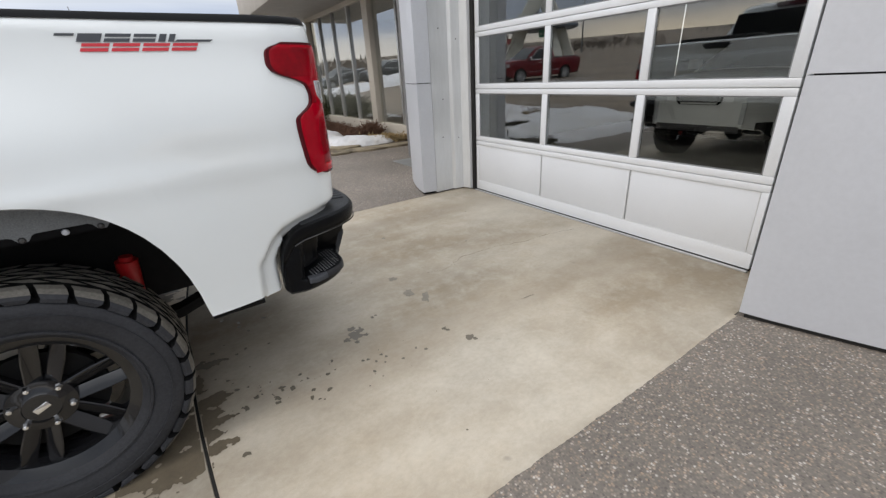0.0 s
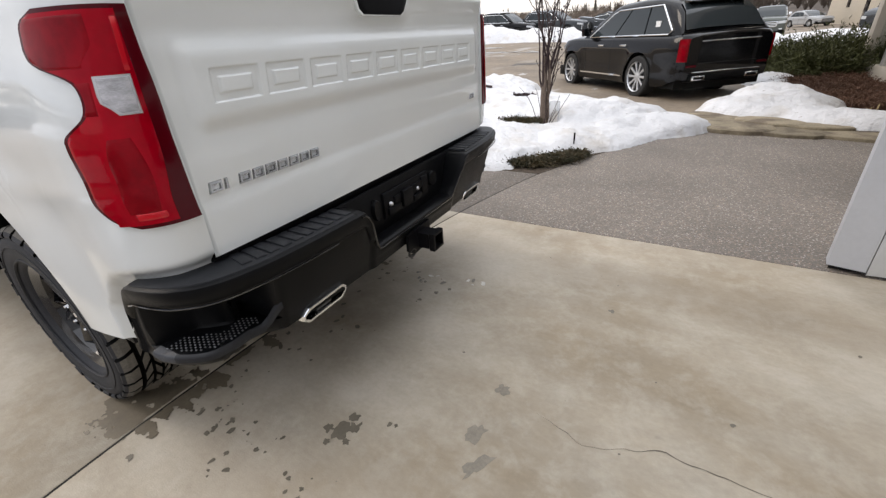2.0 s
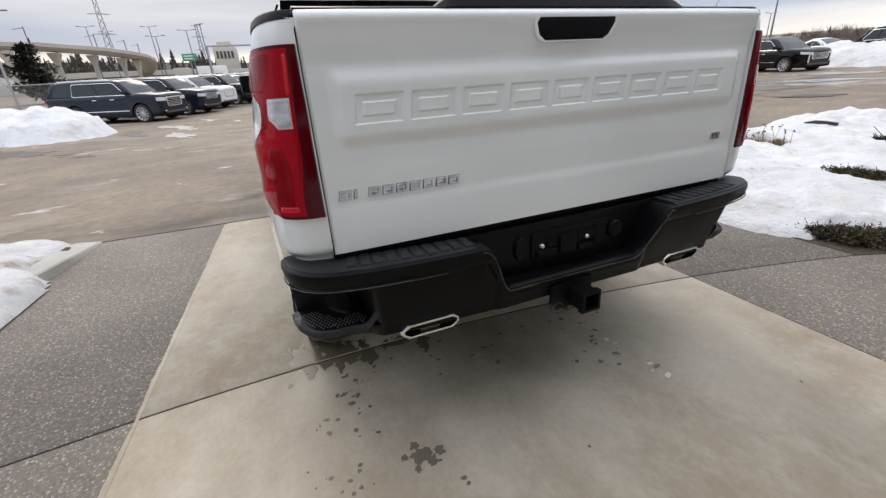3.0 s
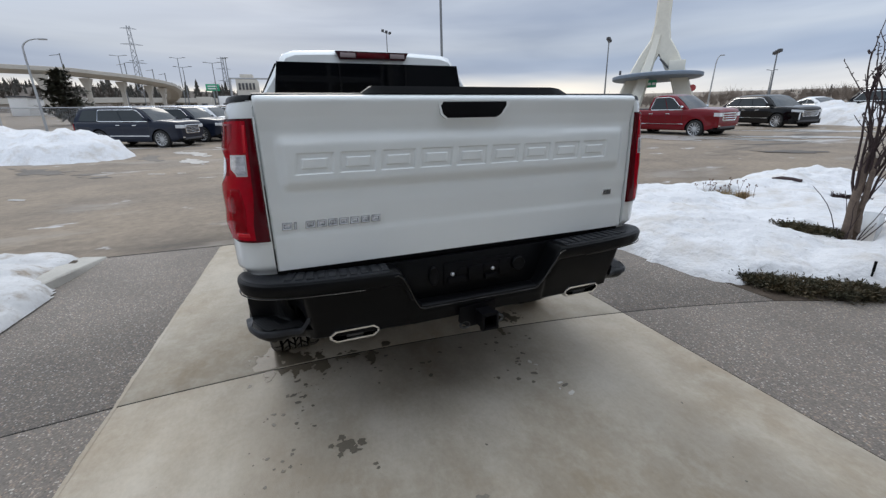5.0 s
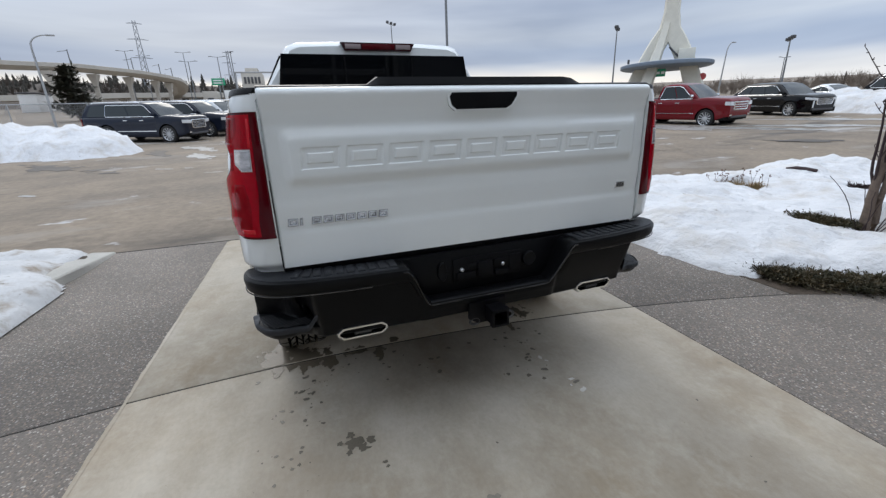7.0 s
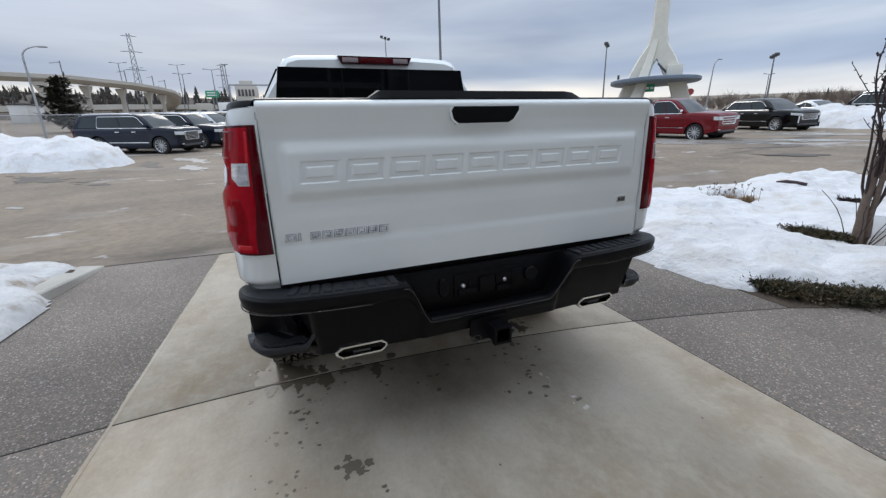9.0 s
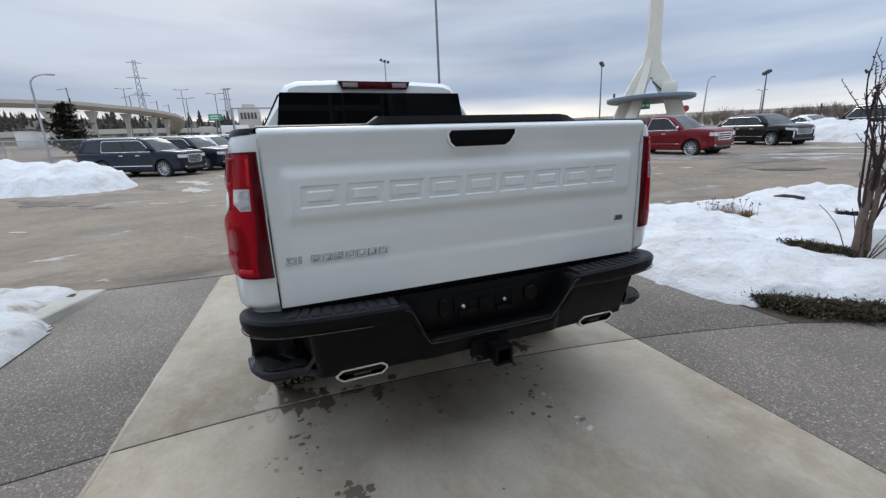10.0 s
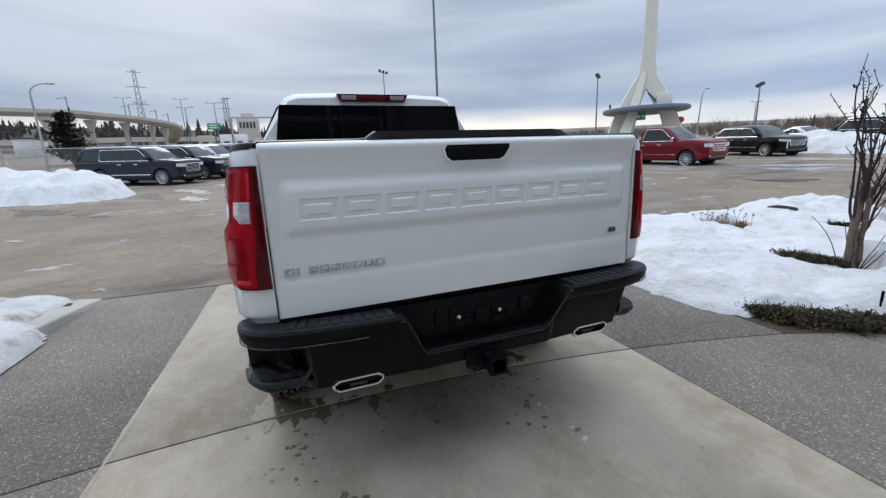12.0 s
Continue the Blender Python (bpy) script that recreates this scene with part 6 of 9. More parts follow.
def car(name, label, category, x, y, yaw, body, L=4.9, W=1.95, H=1.70, wb=2.9, fo=0.95, r=0.37, gc=0.24, belt=1.08, hood=1.06, nose=0.92, kind="suv",
        cowl=0.45, rake=0.95, tail=0.30, trim=CHROME, rims=None, rear_detail=False, z=None, group="", snowy=False, drop=0.0, spokes=10, loop=1.0, grille_w=0.50, grille_h=0.34, bright_grille=True):
    """A parked vehicle with cut wheel openings. Local x is forward; the origin lies on the ground midway between the axles."""
    zg = lot_z(x, y) if z is None else z
    # it stands along the slope of the lot
    ca, sa = math.cos(radians(yaw)), math.sin(radians(yaw))
    ahead = (lot_z(x + ca, y + sa) - lot_z(x - ca, y - sa)) / 2
    aside = (lot_z(x - sa, y + ca) - lot_z(x + sa, y - ca)) / 2
    c = thing(name, label, category, pose(x, y, zg, math.degrees(math.atan(aside)), -math.degrees(math.atan(ahead)), yaw), group)
    bm = PAINTS[body]
    rims = rims or ALLOY
    xf, xr = wb / 2 + fo, wb / 2 + fo - L
    w = W / 2
    ra = r * 1.17
    axles = (wb / 2, -wb / 2)
    cowl_x = wb / 2 - cowl
    roof_f = cowl_x - rake
    pickup = kind == "pickup"
    cab_rear = -0.86 if pickup else (xr + tail * (3.2 if kind == "sedan" else 0.45))
    roof_r = cab_rear + (0.12 if pickup else (0.85 if kind == "sedan" else tail * 1.15))

    def arch(px):
        return max([r + math.sqrt(max(0.0, ra * ra - (px - ax) ** 2)) if abs(px - ax) < ra else 0.0 for ax in axles])

    def shoulder(px):
        if px > cowl_x - 0.35:
            t = max(0.0, (px - cowl_x + 0.35) / (xf - cowl_x + 0.35))
            return belt + (hood - belt) * min(1.0, t * 3.0) + (nose - hood) * max(0.0, t - 0.25) ** 2 / 0.5625
        if kind == "sedan" and px < cab_rear:
            return belt + 0.02
        return belt + (0.03 if pickup and px < cab_rear else 0.0)

    def half_at(px):
        k = 1 - (0.17 if L > 5.2 else 0.34) * (1 - min(1.0, (xf - px) / (0.48 if L > 5.2 else 0.75))) ** 2.4 - 0.11 * (1 - min(1.0, (px - xr) / 0.34)) ** 2.4
        return w * k

    def skin(px, z_):
        """Half width of the flank at a station and height."""
        t = shoulder(px)
        q = (z_ - gc) / (t - gc)
        fl = 0.030 * max(smoothstep(ra * 1.55, ra * 1.0, math.hypot(px - ax, z_ - r)) for ax in axles)
        return half_at(px) * interp(q, ((0.0, 0.935), (0.08, 0.968), (0.22, 0.972), (0.45, 0.958), (0.62, 0.975), (0.70, 0.985), (0.76, 0.984), (0.90, 0.955), (0.97, 0.925), (1.0, 0.895))) + fl * (1 - smoothstep(0.62, 0.8, q))

    fr = [0.0, 0.05, 0.12, 0.22, 0.34, 0.46, 0.57, 0.66, 0.73, 0.80, 0.87, 0.93, 0.97, 1.0]

    def ring(px):
        t = shoulder(px)
        ef, er = xf - px, px - xr
        b = max(gc + 0.14 * (1 - smoothstep(0.0, 0.55, min(ef, er))), arch(px))
        t2 = t - 0.10 * (1 - min(1.0, ef / 0.16)) ** 2 - (0.05 * (1 - min(1.0, er / 0.10)) ** 2)
        zs_ = [b + (t2 - b) * f for f in fr]
        pts = [(skin(px, min(z_ + (t - t2) * f, t)), z_) for z_, f in zip(zs_, fr)]
        crown = 0.035 if px > cowl_x else 0.015
        yl = pts[-1][0]
        pts += [(yl * 0.94, t2 + 0.012), (yl * 0.74, t2 + 0.018 + crown * 0.5), (yl * 0.66, t2 + 0.014 + crown * 0.6), (yl * 0.30, t2 + 0.016 + crown), (0.0, t2 + 0.018 + crown)]

        def shift(z_):
            q = (z_ - gc) / (t - gc)
            return -0.30 * (1 - min(1.0, ef / 0.30)) ** 2 * max(0.0, q - 0.80) ** 1.5 - 0.10 * (1 - min(1.0, ef / 0.4)) * max(0.0, 0.35 - q) + 0.12 * (1 - min(1.0, er / 0.3)) * max(0.0, 0.3 - q)
        return [(px + shift(z_), a, z_) for a, z_ in pts] + [(px + shift(z_), -a, z_) for a, z_ in pts[-2::-1]]

    st = [xr, xr + 0.015, xr + 0.04, xr + 0.08, xr + 0.14, xr + 0.22, xr + 0.32, xf - 0.48, xf - 0.36, xf - 0.26, xf - 0.18, xf - 0.11, xf - 0.06, xf - 0.025, xf - 0.008, xf] + steps(xr + 0.4, xf - 0.55, 26)
    for ax in axles:
        st += [ax + k * ra for s_ in (-1, 1) for k in (s_ * 1.0005, s_ * 0.999, s_ * 0.985, s_ * 0.95, s_ * 0.89, s_ * 0.8, s_ * 0.67, s_ * 0.5, s_ * 0.28)] + [ax]
    st = sorted(set(round(v, 4) for v in st))
    g = Geo()
    rings = [ring(px) for px in st]
    loft(g, rings, False)
    m_ = len(rings[0])
    g.add(rings[0], [tuple(range(m_))[::-1]])
    g.add(rings[-1], [tuple(range(m_))])
    part("body", g, bm, c, sharp=32)
    g = Geo()
    box(g, xr + 0.12, xf - 0.12, -(w - 0.34), w - 0.34, gc - 0.03, gc + 0.30, 0.02)
    for a_, b_ in ((xr + 0.14, -wb / 2 - ra - 0.02), (-wb / 2 + ra + 0.02, wb / 2 - ra - 0.02), (wb / 2 + ra + 0.02, xf - 0.14)):
        box(g, a_, b_, -w * 0.90, w * 0.90, gc - 0.015, gc + 0.22, 0.01)
    part("underbody", g, FRAME_BLACK, c)
    # cabin
    yb, yt = w * 0.885, w * (0.68 if kind == "sedan" or drop else 0.735)
    if kind == "van":
        yt = w * 0.80

    def top_ring(px, t):
        k = (t - belt) / (H - belt)
        ym = yb + (yt - yb) * k
        pts = [(yb, belt - 0.06), (yb - 0.004, belt + 0.012), (yb + (ym - yb) * 0.5 + 0.006, belt + (t - belt) * 0.5), (ym + 0.014, t - 0.110 * k - 0.002), (ym - 0.008, t - 0.058 * k), (ym - 0.055, t - 0.022 * k), (ym - 0.14, t - 0.001), (ym * 0.5, t + 0.014), (0, t + 0.018)]
        return [(px, a, z_) for a, z_ in pts] + [(px, -a, z_) for a, z_ in pts[-2::-1]]

    mid = (roof_f + roof_r) / 2
    line = sorted([(cab_rear, belt + 0.03), (cab_rear + (roof_r - cab_rear) * 0.5, belt + (H - belt) * 0.56), (roof_r, H - 0.07 - drop), (roof_r + 0.18, H - 0.026 - drop * 0.8), ((roof_r + mid) / 2, H - drop * 0.3), (mid, H), (roof_f - 0.22, H - 0.018), (roof_f, H - 0.062), (cowl_x + (roof_f - cowl_x) * 0.5, belt + (H - belt) * 0.50 + 0.01), (cowl_x, belt + 0.0)])
    g = Geo()
    loft(g, [top_ring(px, t) for px, t in line])
    part("roof", g, bm, c, sharp=38)

    def side_pt(px, z_, s_, out=0.006):
        k = (z_ - belt) / (H - belt)
        return (px, s_ * (yb + (yt - yb) * k + out + 0.012), z_)

    zlo, zhi = belt + 0.035, H - 0.135 - drop * 0.5
    fr_lo, fr_hi = cowl_x - 0.34, roof_f - 0.10
    re_lo, re_hi = cab_rear + (0.16 if not pickup else 0.12), roof_r + (0.20 if not pickup else 0.10)
    if kind == "suv":
        re_lo = cab_rear + 0.26 + 0.16 * (tail > 0.4)
    cuts = [0.0, 0.44, 1.0] if (pickup or kind in ("sedan", "van")) else [0.0, 0.36, 0.72, 1.0]

    def at_(t, hi):
        p, q = (fr_hi, re_hi) if hi else (fr_lo, re_lo)
        return p + (q - p) * t

    for s in (-1, 1):
        for i, (a, b) in enumerate(zip(cuts, cuts[1:])):
            e = 0.022
            lo_a, hi_a = at_(a, False) - (e if i else 0), at_(a, True) - (e if i else 0)
            lo_b, hi_b = at_(b, False) + e, at_(b, True) + e
            if i == 0:
                quad = [side_pt(lo_a, zlo, s), side_pt(lo_b, zlo, s), side_pt(hi_b, zhi, s), side_pt(hi_a - 0.16, zhi, s), side_pt(hi_a + (lo_a - hi_a) * 0.16 - 0.02, zhi - (zhi - zlo) * 0.10, s)]
            elif i == len(cuts) - 2 and not pickup:
                quad = [side_pt(lo_a, zlo, s), side_pt(lo_b + 0.06, zlo + 0.01, s), side_pt(lo_b, zlo + 0.06, s), side_pt(hi_b + 0.01, zhi - 0.06, s), side_pt(hi_b + 0.09, zhi, s), side_pt(hi_a, zhi, s)]
            else:
                quad = [side_pt(lo_a, zlo, s), side_pt(lo_b, zlo, s), side_pt(hi_b, zhi, s), side_pt(hi_a, zhi, s)]
            n_ = len(quad)
            g = Geo()
            g.add(quad + [(p[0], p[1] - s * 0.03, p[2]) for p in quad], [tuple(range(n_)), tuple(range(2 * n_ - 1, n_ - 1, -1))] + [(k, n_ + k, n_ + (k + 1) % n_, (k + 1) % n_) for k in range(n_)])
            part("side_window", g, CAR_GLASS, c, smooth=False)
        if trim is not None:
            g = Geo()
            el, eh = at_(loop, False) + 0.01, at_(loop, True) + (0.03 if loop < 1 else 0.06)
            pts = [side_pt(fr_lo + 0.05, zlo - 0.014, s, 0.010), side_pt(el + 0.05, zlo - 0.012, s, 0.010), side_pt(el, zlo + 0.05, s, 0.010), side_pt(eh, zhi - 0.03, s, 0.010), side_pt(eh + 0.06, zhi + 0.016, s, 0.010), side_pt(fr_hi - 0.16, zhi + 0.016, s, 0.010), side_pt(fr_hi + 0.02, zhi - (zhi - zlo) * 0.08, s, 0.010), side_pt(fr_lo + 0.05, zlo - 0.014, s, 0.010)]
            tube(g, pts, 0.014, 6)
            part("window_trim", g, trim, c)
            g = Geo()
            zs_ = gc + (0.26 if not rear_detail else 0.12)
            for o_ in (0.008, 0.0):
                sheet(g, lambda px, v: (px, s * (skin(px, zs_ + v) + o_), zs_ + v), steps(-wb / 2 + ra + 0.08, wb / 2 - ra - 0.10, 10), [0.0, 0.028])
            part("side_moulding", g, trim, c)
        for ax in axles:
            g = Geo()
            arc = [(ax + (ra + 0.004) * math.cos(math.pi * k / 18), r + (ra + 0.004) * math.sin(math.pi * k / 18)) for k in range(19)]
            arc = [(arc[0][0], gc)] + arc + [(arc[-1][0], gc)]
            loft(g, [[(px, s * (w - 0.36), z_), (px, s * w * 0.95, z_)] for px, z_ in arc], False)
            n_ = len(arc)
            g.add([(px, s * (w - 0.355), z_) for px, z_ in arc], [tuple(range(n_))])
            part("wheel_house", g, FRAME_BLACK, c)
            car_wheel(c, ax, s * (w - 0.125), r, s, rims, spokes)
        for px in (fr_lo - 0.62, fr_lo - 1.50):
            g = Geo()
            zz = belt - 0.15
            yy = skin(px, zz)
            box(g, px - 0.11, px + 0.11, min(s * (yy - 0.02), s * (yy + 0.035)), max(s * (yy - 0.02), s * (yy + 0.035)), zz - 0.015, zz + 0.018, 0.006)
            part("door_handle", g, trim or bm, c)
        for px in (fr_lo + 0.10, at_(cuts[1], False), at_(cuts[2], False) if len(cuts) > 3 or pickup else None):
            if px is not None and px > -wb / 2 + 0.1:
                g = Geo()
                sheet(g, lambda dx, z_: (px + dx, s * (skin(px, z_) + 0.0025), z_), [-0.005, 0.005], steps(max(gc + 0.06, arch(px) + 0.02), belt - 0.05, 8))
                part("door_gap", g, SEAL_BLACK, c)
        g = Geo()
        mx = fr_lo + 0.02
        rings = [[(mx + dx, s * yy, belt + 0.03 + dz) for dx, dz in ((-0.05 * k, 0.02), (0.07 * k, 0.02), (0.09 * k, 0.10), (0.06 * k, 0.17), (-0.05 * k, 0.17))] for yy, k in ((yb + 0.03, 0.4), (yb + 0.08, 1.0), (yb + 0.20, 1.0), (yb + 0.235, 0.7))]
        loft(g, rings)
        part("mirror", g, trim if pickup and trim is not None else bm, c)

        def wrap(front, d0, d1, z0, z1, out, slope=0.0, nq=10):
            """A lamp that follows the car's outline in plan round one corner; distances run from the flank to the middle."""
            xe = xf if front else xr
            sg = 1 if front else -1
            back = 0.34
            flank = [(xe - sg * back * (1 - k / 12), half_at(xe - sg * back * (1 - k / 12)) * 0.978) for k in range(13)]
            face = [(xe, half_at(xe) * 0.978 * (1 - k / 8)) for k in range(1, 9)]
            run = flank + face
            dist = [0.0]
            for p, q in zip(run, run[1:]):
                dist.append(dist[-1] + math.hypot(q[0] - p[0], q[1] - p[1]))

            def at_d(d):
                return interp(d, list(zip(dist, [p[0] for p in run]))), interp(d, list(zip(dist, [p[1] for p in run])))
            gg = Geo()
            for o_ in (out, -0.03):
                def fn(d, v):
                    px, py = at_d(d)
                    zz = z0 + (z1 - z0) * v + slope * (d - d1)
                    qq = max(0.0, (zz - gc) / (shoulder(px) - gc) - 0.80)
                    return (px + sg * o_ * 0.8 - (0.30 * qq ** 1.5 if front else 0.0), s * (py + o_ * 0.8 - 0.25 * max(0.0, qq - 0.1)), zz)
                sheet(gg, fn, steps(d0, d1, nq), steps(0, 1, 4))
            return gg

        if kind == "suv" and L < 5.2:
            part("headlamp", wrap(True, 0.06, 0.58, nose - 0.20, nose - 0.09, 0.010, -0.10), HEADLAMP, c)
            part("running_lamp", wrap(True, 0.40, 0.47, gc + 0.20, nose - 0.20, 0.010), HEADLAMP, c)
        else:
            part("headlamp", wrap(True, 0.16, 0.34 + w * (0.86 - grille_w) - 0.02, nose - 0.26, nose - 0.11, 0.010, -0.04), HEADLAMP, c)
            part("fog_lamp", wrap(True, 0.40, 0.56, gc + 0.17, gc + 0.22, 0.012), CHROME, c)
        if kind == "sedan":
            part("tail_lamp", wrap(False, 0.12, 0.55, belt - 0.22, belt - 0.08, 0.008), LAMP_RED_DEEP, c, "red tail lamp")
        else:
            part("tail_lamp", wrap(False, 0.22 if rear_detail else 0.20, 0.40, belt - 0.42, belt - 0.06, 0.010), LAMP_RED_DEEP, c, "red tail lamp")
        if kind == "suv" and not drop:
            g = Geo()
            tube(g, [(roof_f - 0.35, s * (yt - 0.03), H - 0.03), (roof_f - 0.5, s * (yt - 0.02), H + 0.025), (mid, s * (yt - 0.02), H + 0.035), (roof_r + 0.4, s * (yt - 0.02), H + 0.015), (roof_r + 0.25, s * (yt - 0.03), H - 0.035)], 0.016, 6)
            part("roof_rail", g, trim or TRIM_GREY, c)
    # front
    gz1, gz0 = nose - 0.10, nose - 0.10 - grille_h
    gw = w * grille_w
    outline = [(-gw, gz1 - 0.03), (-gw * 0.93, gz1), (gw * 0.93, gz1), (gw, gz1 - 0.03), (gw * 0.98, gz0 + 0.05), (gw * 0.84, gz0), (-gw * 0.84, gz0), (-gw * 0.98, gz0 + 0.05)]
    cz = (gz0 + gz1) / 2
    g = Geo()
    loft(g, [[(xf + dx, yy * k, cz + (zz - cz) * k) for yy, zz in outline] for k, dx in ((1.0, -0.10), (1.0, 0.008), (0.97, 0.016), (0.90, 0.016), (0.88, -0.02))], True, False)
    grille = part("grille", g, (trim or TRIM_GREY) if bright_grille else BLACK_GLOSS, c, "grille surround")
    g = Geo()
    loft(g, [[(xf + dx, yy * 0.9, cz + (zz - cz) * 0.9) for yy, zz in outline] for dx in (-0.06, -0.008)])
    part("grille_back", g, BLACK_GLOSS, grille)
    nb = 6 if not pickup else 4
    for k in range(nb):
        zs_ = gz0 + 0.04 + (gz1 - gz0 - 0.08) / (nb - 1) * k
        g = Geo()
        hb = 0.008 if not pickup else 0.020
        box(g, xf - 0.012, xf + 0.010, -gw * 0.87, gw * 0.87, zs_ - hb, zs_ + hb, 0.003)
        part("grille_bar", g, (trim or TRIM_GREY) if bright_grille else TRIM_GREY, grille)
    g = Geo()
    box(g, xf - 0.16, xf - 0.005, -w * 0.62, w * 0.62, gc + 0.07, gc + 0.17, 0.02)
    part("lower_intake", g, TRIM_GREY, c)

    def screen_pt(t, v, front, out):
        xa, xb = (cowl_x - 0.03, roof_f + 0.04) if front else (cab_rear + 0.03, roof_r - 0.01)
        px = xa + (xb - xa) * t
        zt = interp(px, line)
        ym = yb + (yt - yb) * (zt - belt) / (H - belt)
        return (px + out * (1.2 if front else -1.2), v * (ym - 0.06), zt + 0.020 - 0.026 * abs(v) ** 3 + out)

    for front in (True, False):
        g = Geo()
        for out in (0.010, -0.012):
            sheet(g, lambda t, v: screen_pt(t, v, front, out), steps(0, 1, 8), steps(-1, 1, 10))
        part("windscreen" if front else "rear_window", g, CAR_GLASS, c)
    if pickup:
        g = Geo()
        box(g, xr + 0.10, cab_rear - 0.02, -w * 0.76, w * 0.76, belt - 0.30, belt + 0.075, 0.01)
        part("bed_opening", g, BLACK_SATIN, c)
    if rear_detail:
        g = Geo()
        box(g, xr - 0.01, xr + 0.24, -w * 0.76, w * 0.76, gc + 0.10, gc + 0.25, 0.04)
        part("rear_valance", g, BLACK_PLASTIC, c)
        g = Geo()
        box(g, xr - 0.018, xr + 0.01, -w * 0.70, w * 0.70, gc + 0.255, gc + 0.272, 0.005)
        part("valance_trim", g, CHROME, c)
        g = Geo()
        box(g, xr - 0.012, xr + 0.04, -w * 0.60, w * 0.60, belt - 0.115, belt - 0.095, 0.006)
        part("tail_bar", g, CHROME, c, "slim chrome bar across the tailgate")
        g = Geo()
        box(g, xr - 0.006, xr + 0.04, -w * 0.60, w * 0.60, belt - 0.46, belt - 0.452, 0.002)
        part("tailgate_gap", g, SEAL_BLACK, c)
        for s in (-1, 1):
            g = Geo()
            box(g, xr - 0.03, xr + 0.06, s * w * 0.55 - 0.13, s * w * 0.55 + 0.13, gc + 0.12, gc + 0.205, 0.015)
            ex = part("exhaust_tip", g, CHROME, c)
            g = Geo()
            box(g, xr - 0.033, xr - 0.026, s * w * 0.55 - 0.10, s * w * 0.55 + 0.10, gc + 0.14, gc + 0.185, 0.003)
            part("exhaust_opening", g, FRAME_BLACK, ex)
            g = Geo()
            box(g, xr - 0.002, xr + 0.06, min(s * w * 0.62, s * w * 0.84), max(s * w * 0.62, s * w * 0.84), gc + 0.34, gc + 0.385, 0.01)
            part("reflector", g, LAMP_RED_DARK, c)
        g = Geo()
        loft(g, [[(roof_r + dx, k * yt * 0.88, H - drop + dz) for dx, dz in ((0.20, -0.03), (-0.20, -0.075), (-0.205, -0.095), (0.20, -0.10))] for k in (-1.0, -0.6, 0.0, 0.6, 1.0)])
        part("roof_spoiler", g, BLACK_GLOSS, c)
        g = Geo()
        p0 = side_pt(at_(0.86, False), belt + 0.14, 1, 0.006)
        box(g, p0[0], p0[0] + 0.13, p0[1] - 0.03, p0[1] - 0.004, belt + 0.13, belt + 0.25)
        part("window_sticker", g, PLAIN_WHITE, c, "small plain white sticker on the rear side glass")
        g = Geo()
        loft(g, [[(roof_r + 0.42 + dx, s2 * wy, H - drop * 0.6 + hz) for s2, wy in ((-1, 0.03), (1, 0.03), (1, 0.01), (-1, 0.01))] for dx, hz in ((0.0, 0.0), (0.02, 0.06), (0.12, 0.01))])
        part("antenna_fin", g, BLACK_GLOSS, c)
    if snowy:
        g = Geo()
        sheet(g, lambda px, py: (px, py, H + 0.015 + 0.09 * max(0, 1 - abs(py / (yt - 0.05)) ** 3) * max(0, 1 - abs((px - mid) / ((roof_f - roof_r) / 2 + 0.05)) ** 4)), steps(roof_r + 0.1, roof_f, 12), steps(-yt + 0.05, yt - 0.05, 8))
        part("snow_cover", g, SNOW, c, "thick snow lying on the roof")
    return c


for key, colour in (("navy", (0.010, 0.014, 0.026)), ("black", (0.0028, 0.0028, 0.0036)), ("red", (0.15, 0.007, 0.012)), ("white", (0.75, 0.76, 0.77)), ("silver", (0.36, 0.37, 0.38)), ("charcoal", (0.05, 0.055, 0.06)), ("bronze", (0.09, 0.10, 0.09)), ("blue", (0.06, 0.14, 0.30))):
    paint(key, colour)

SUV = dict(L=5.65, W=2.04, H=1.90, wb=3.25, fo=1.0, r=0.415, gc=0.29, belt=1.22, hood=1.27, nose=1.17, rake=0.72, cowl=0.30, tail=0.25, loop=0.72, spokes=12, grille_w=0.52, grille_h=0.42)


def place_by_front_wheel(fx, fy, yaw, wb, W):
    """The middle of a car whose right front wheel touches at (fx, fy)."""
    a = radians(yaw)
    d, rgt = Vector((math.cos(a), math.sin(a))), Vector((math.sin(a), -math.cos(a)))
    p = Vector((fx, fy)) - d * (wb / 2) - rgt * (W / 2 - 0.1)
    return p.x, p.y


# the row of large vehicles across the lot
yaw_row = 66
fx, fy = -21.3, -4.25
row_step = Vector((-2.75, 1.05))
for i, (nm, lab, col, extra) in enumerate((
        ("parked_suv", "dark navy full-size SUV with chrome window trim", "navy", {}),
        ("parked_suv", "dark navy SUV with a chrome grille in the row", "navy", dict(nose=1.14, grille_h=0.30)),
        ("parked_suv", "white full-size SUV with a chrome grille in the row", "white", {}),
        ("parked_suv", "black SUV parked in the row", "black", {}),
        ("parked_suv", "white SUV parked in the row", "white", dict(H=1.8)),
        ("parked_suv", "dark grey SUV parked in the row", "charcoal", {}),
        ("parked_suv", "pale silver SUV parked far along the row", "silver", dict(H=1.75)),
        ("parked_suv", "white SUV parked far along the row", "white", dict(H=1.75)))):
    spec = dict(SUV, **extra)
    jx = (0.0, 0.25, -0.2, 0.15, -0.3, 0.1, 0.0, 0.2)[i]
    px, py = place_by_front_wheel(fx + row_step.x * i + jx * 0.4, fy + row_step.y * i + jx, yaw_row, spec["wb"], spec["W"])
    car(nm, lab, "suv", px, py, yaw_row, col, group="row of parked SUVs", **spec)

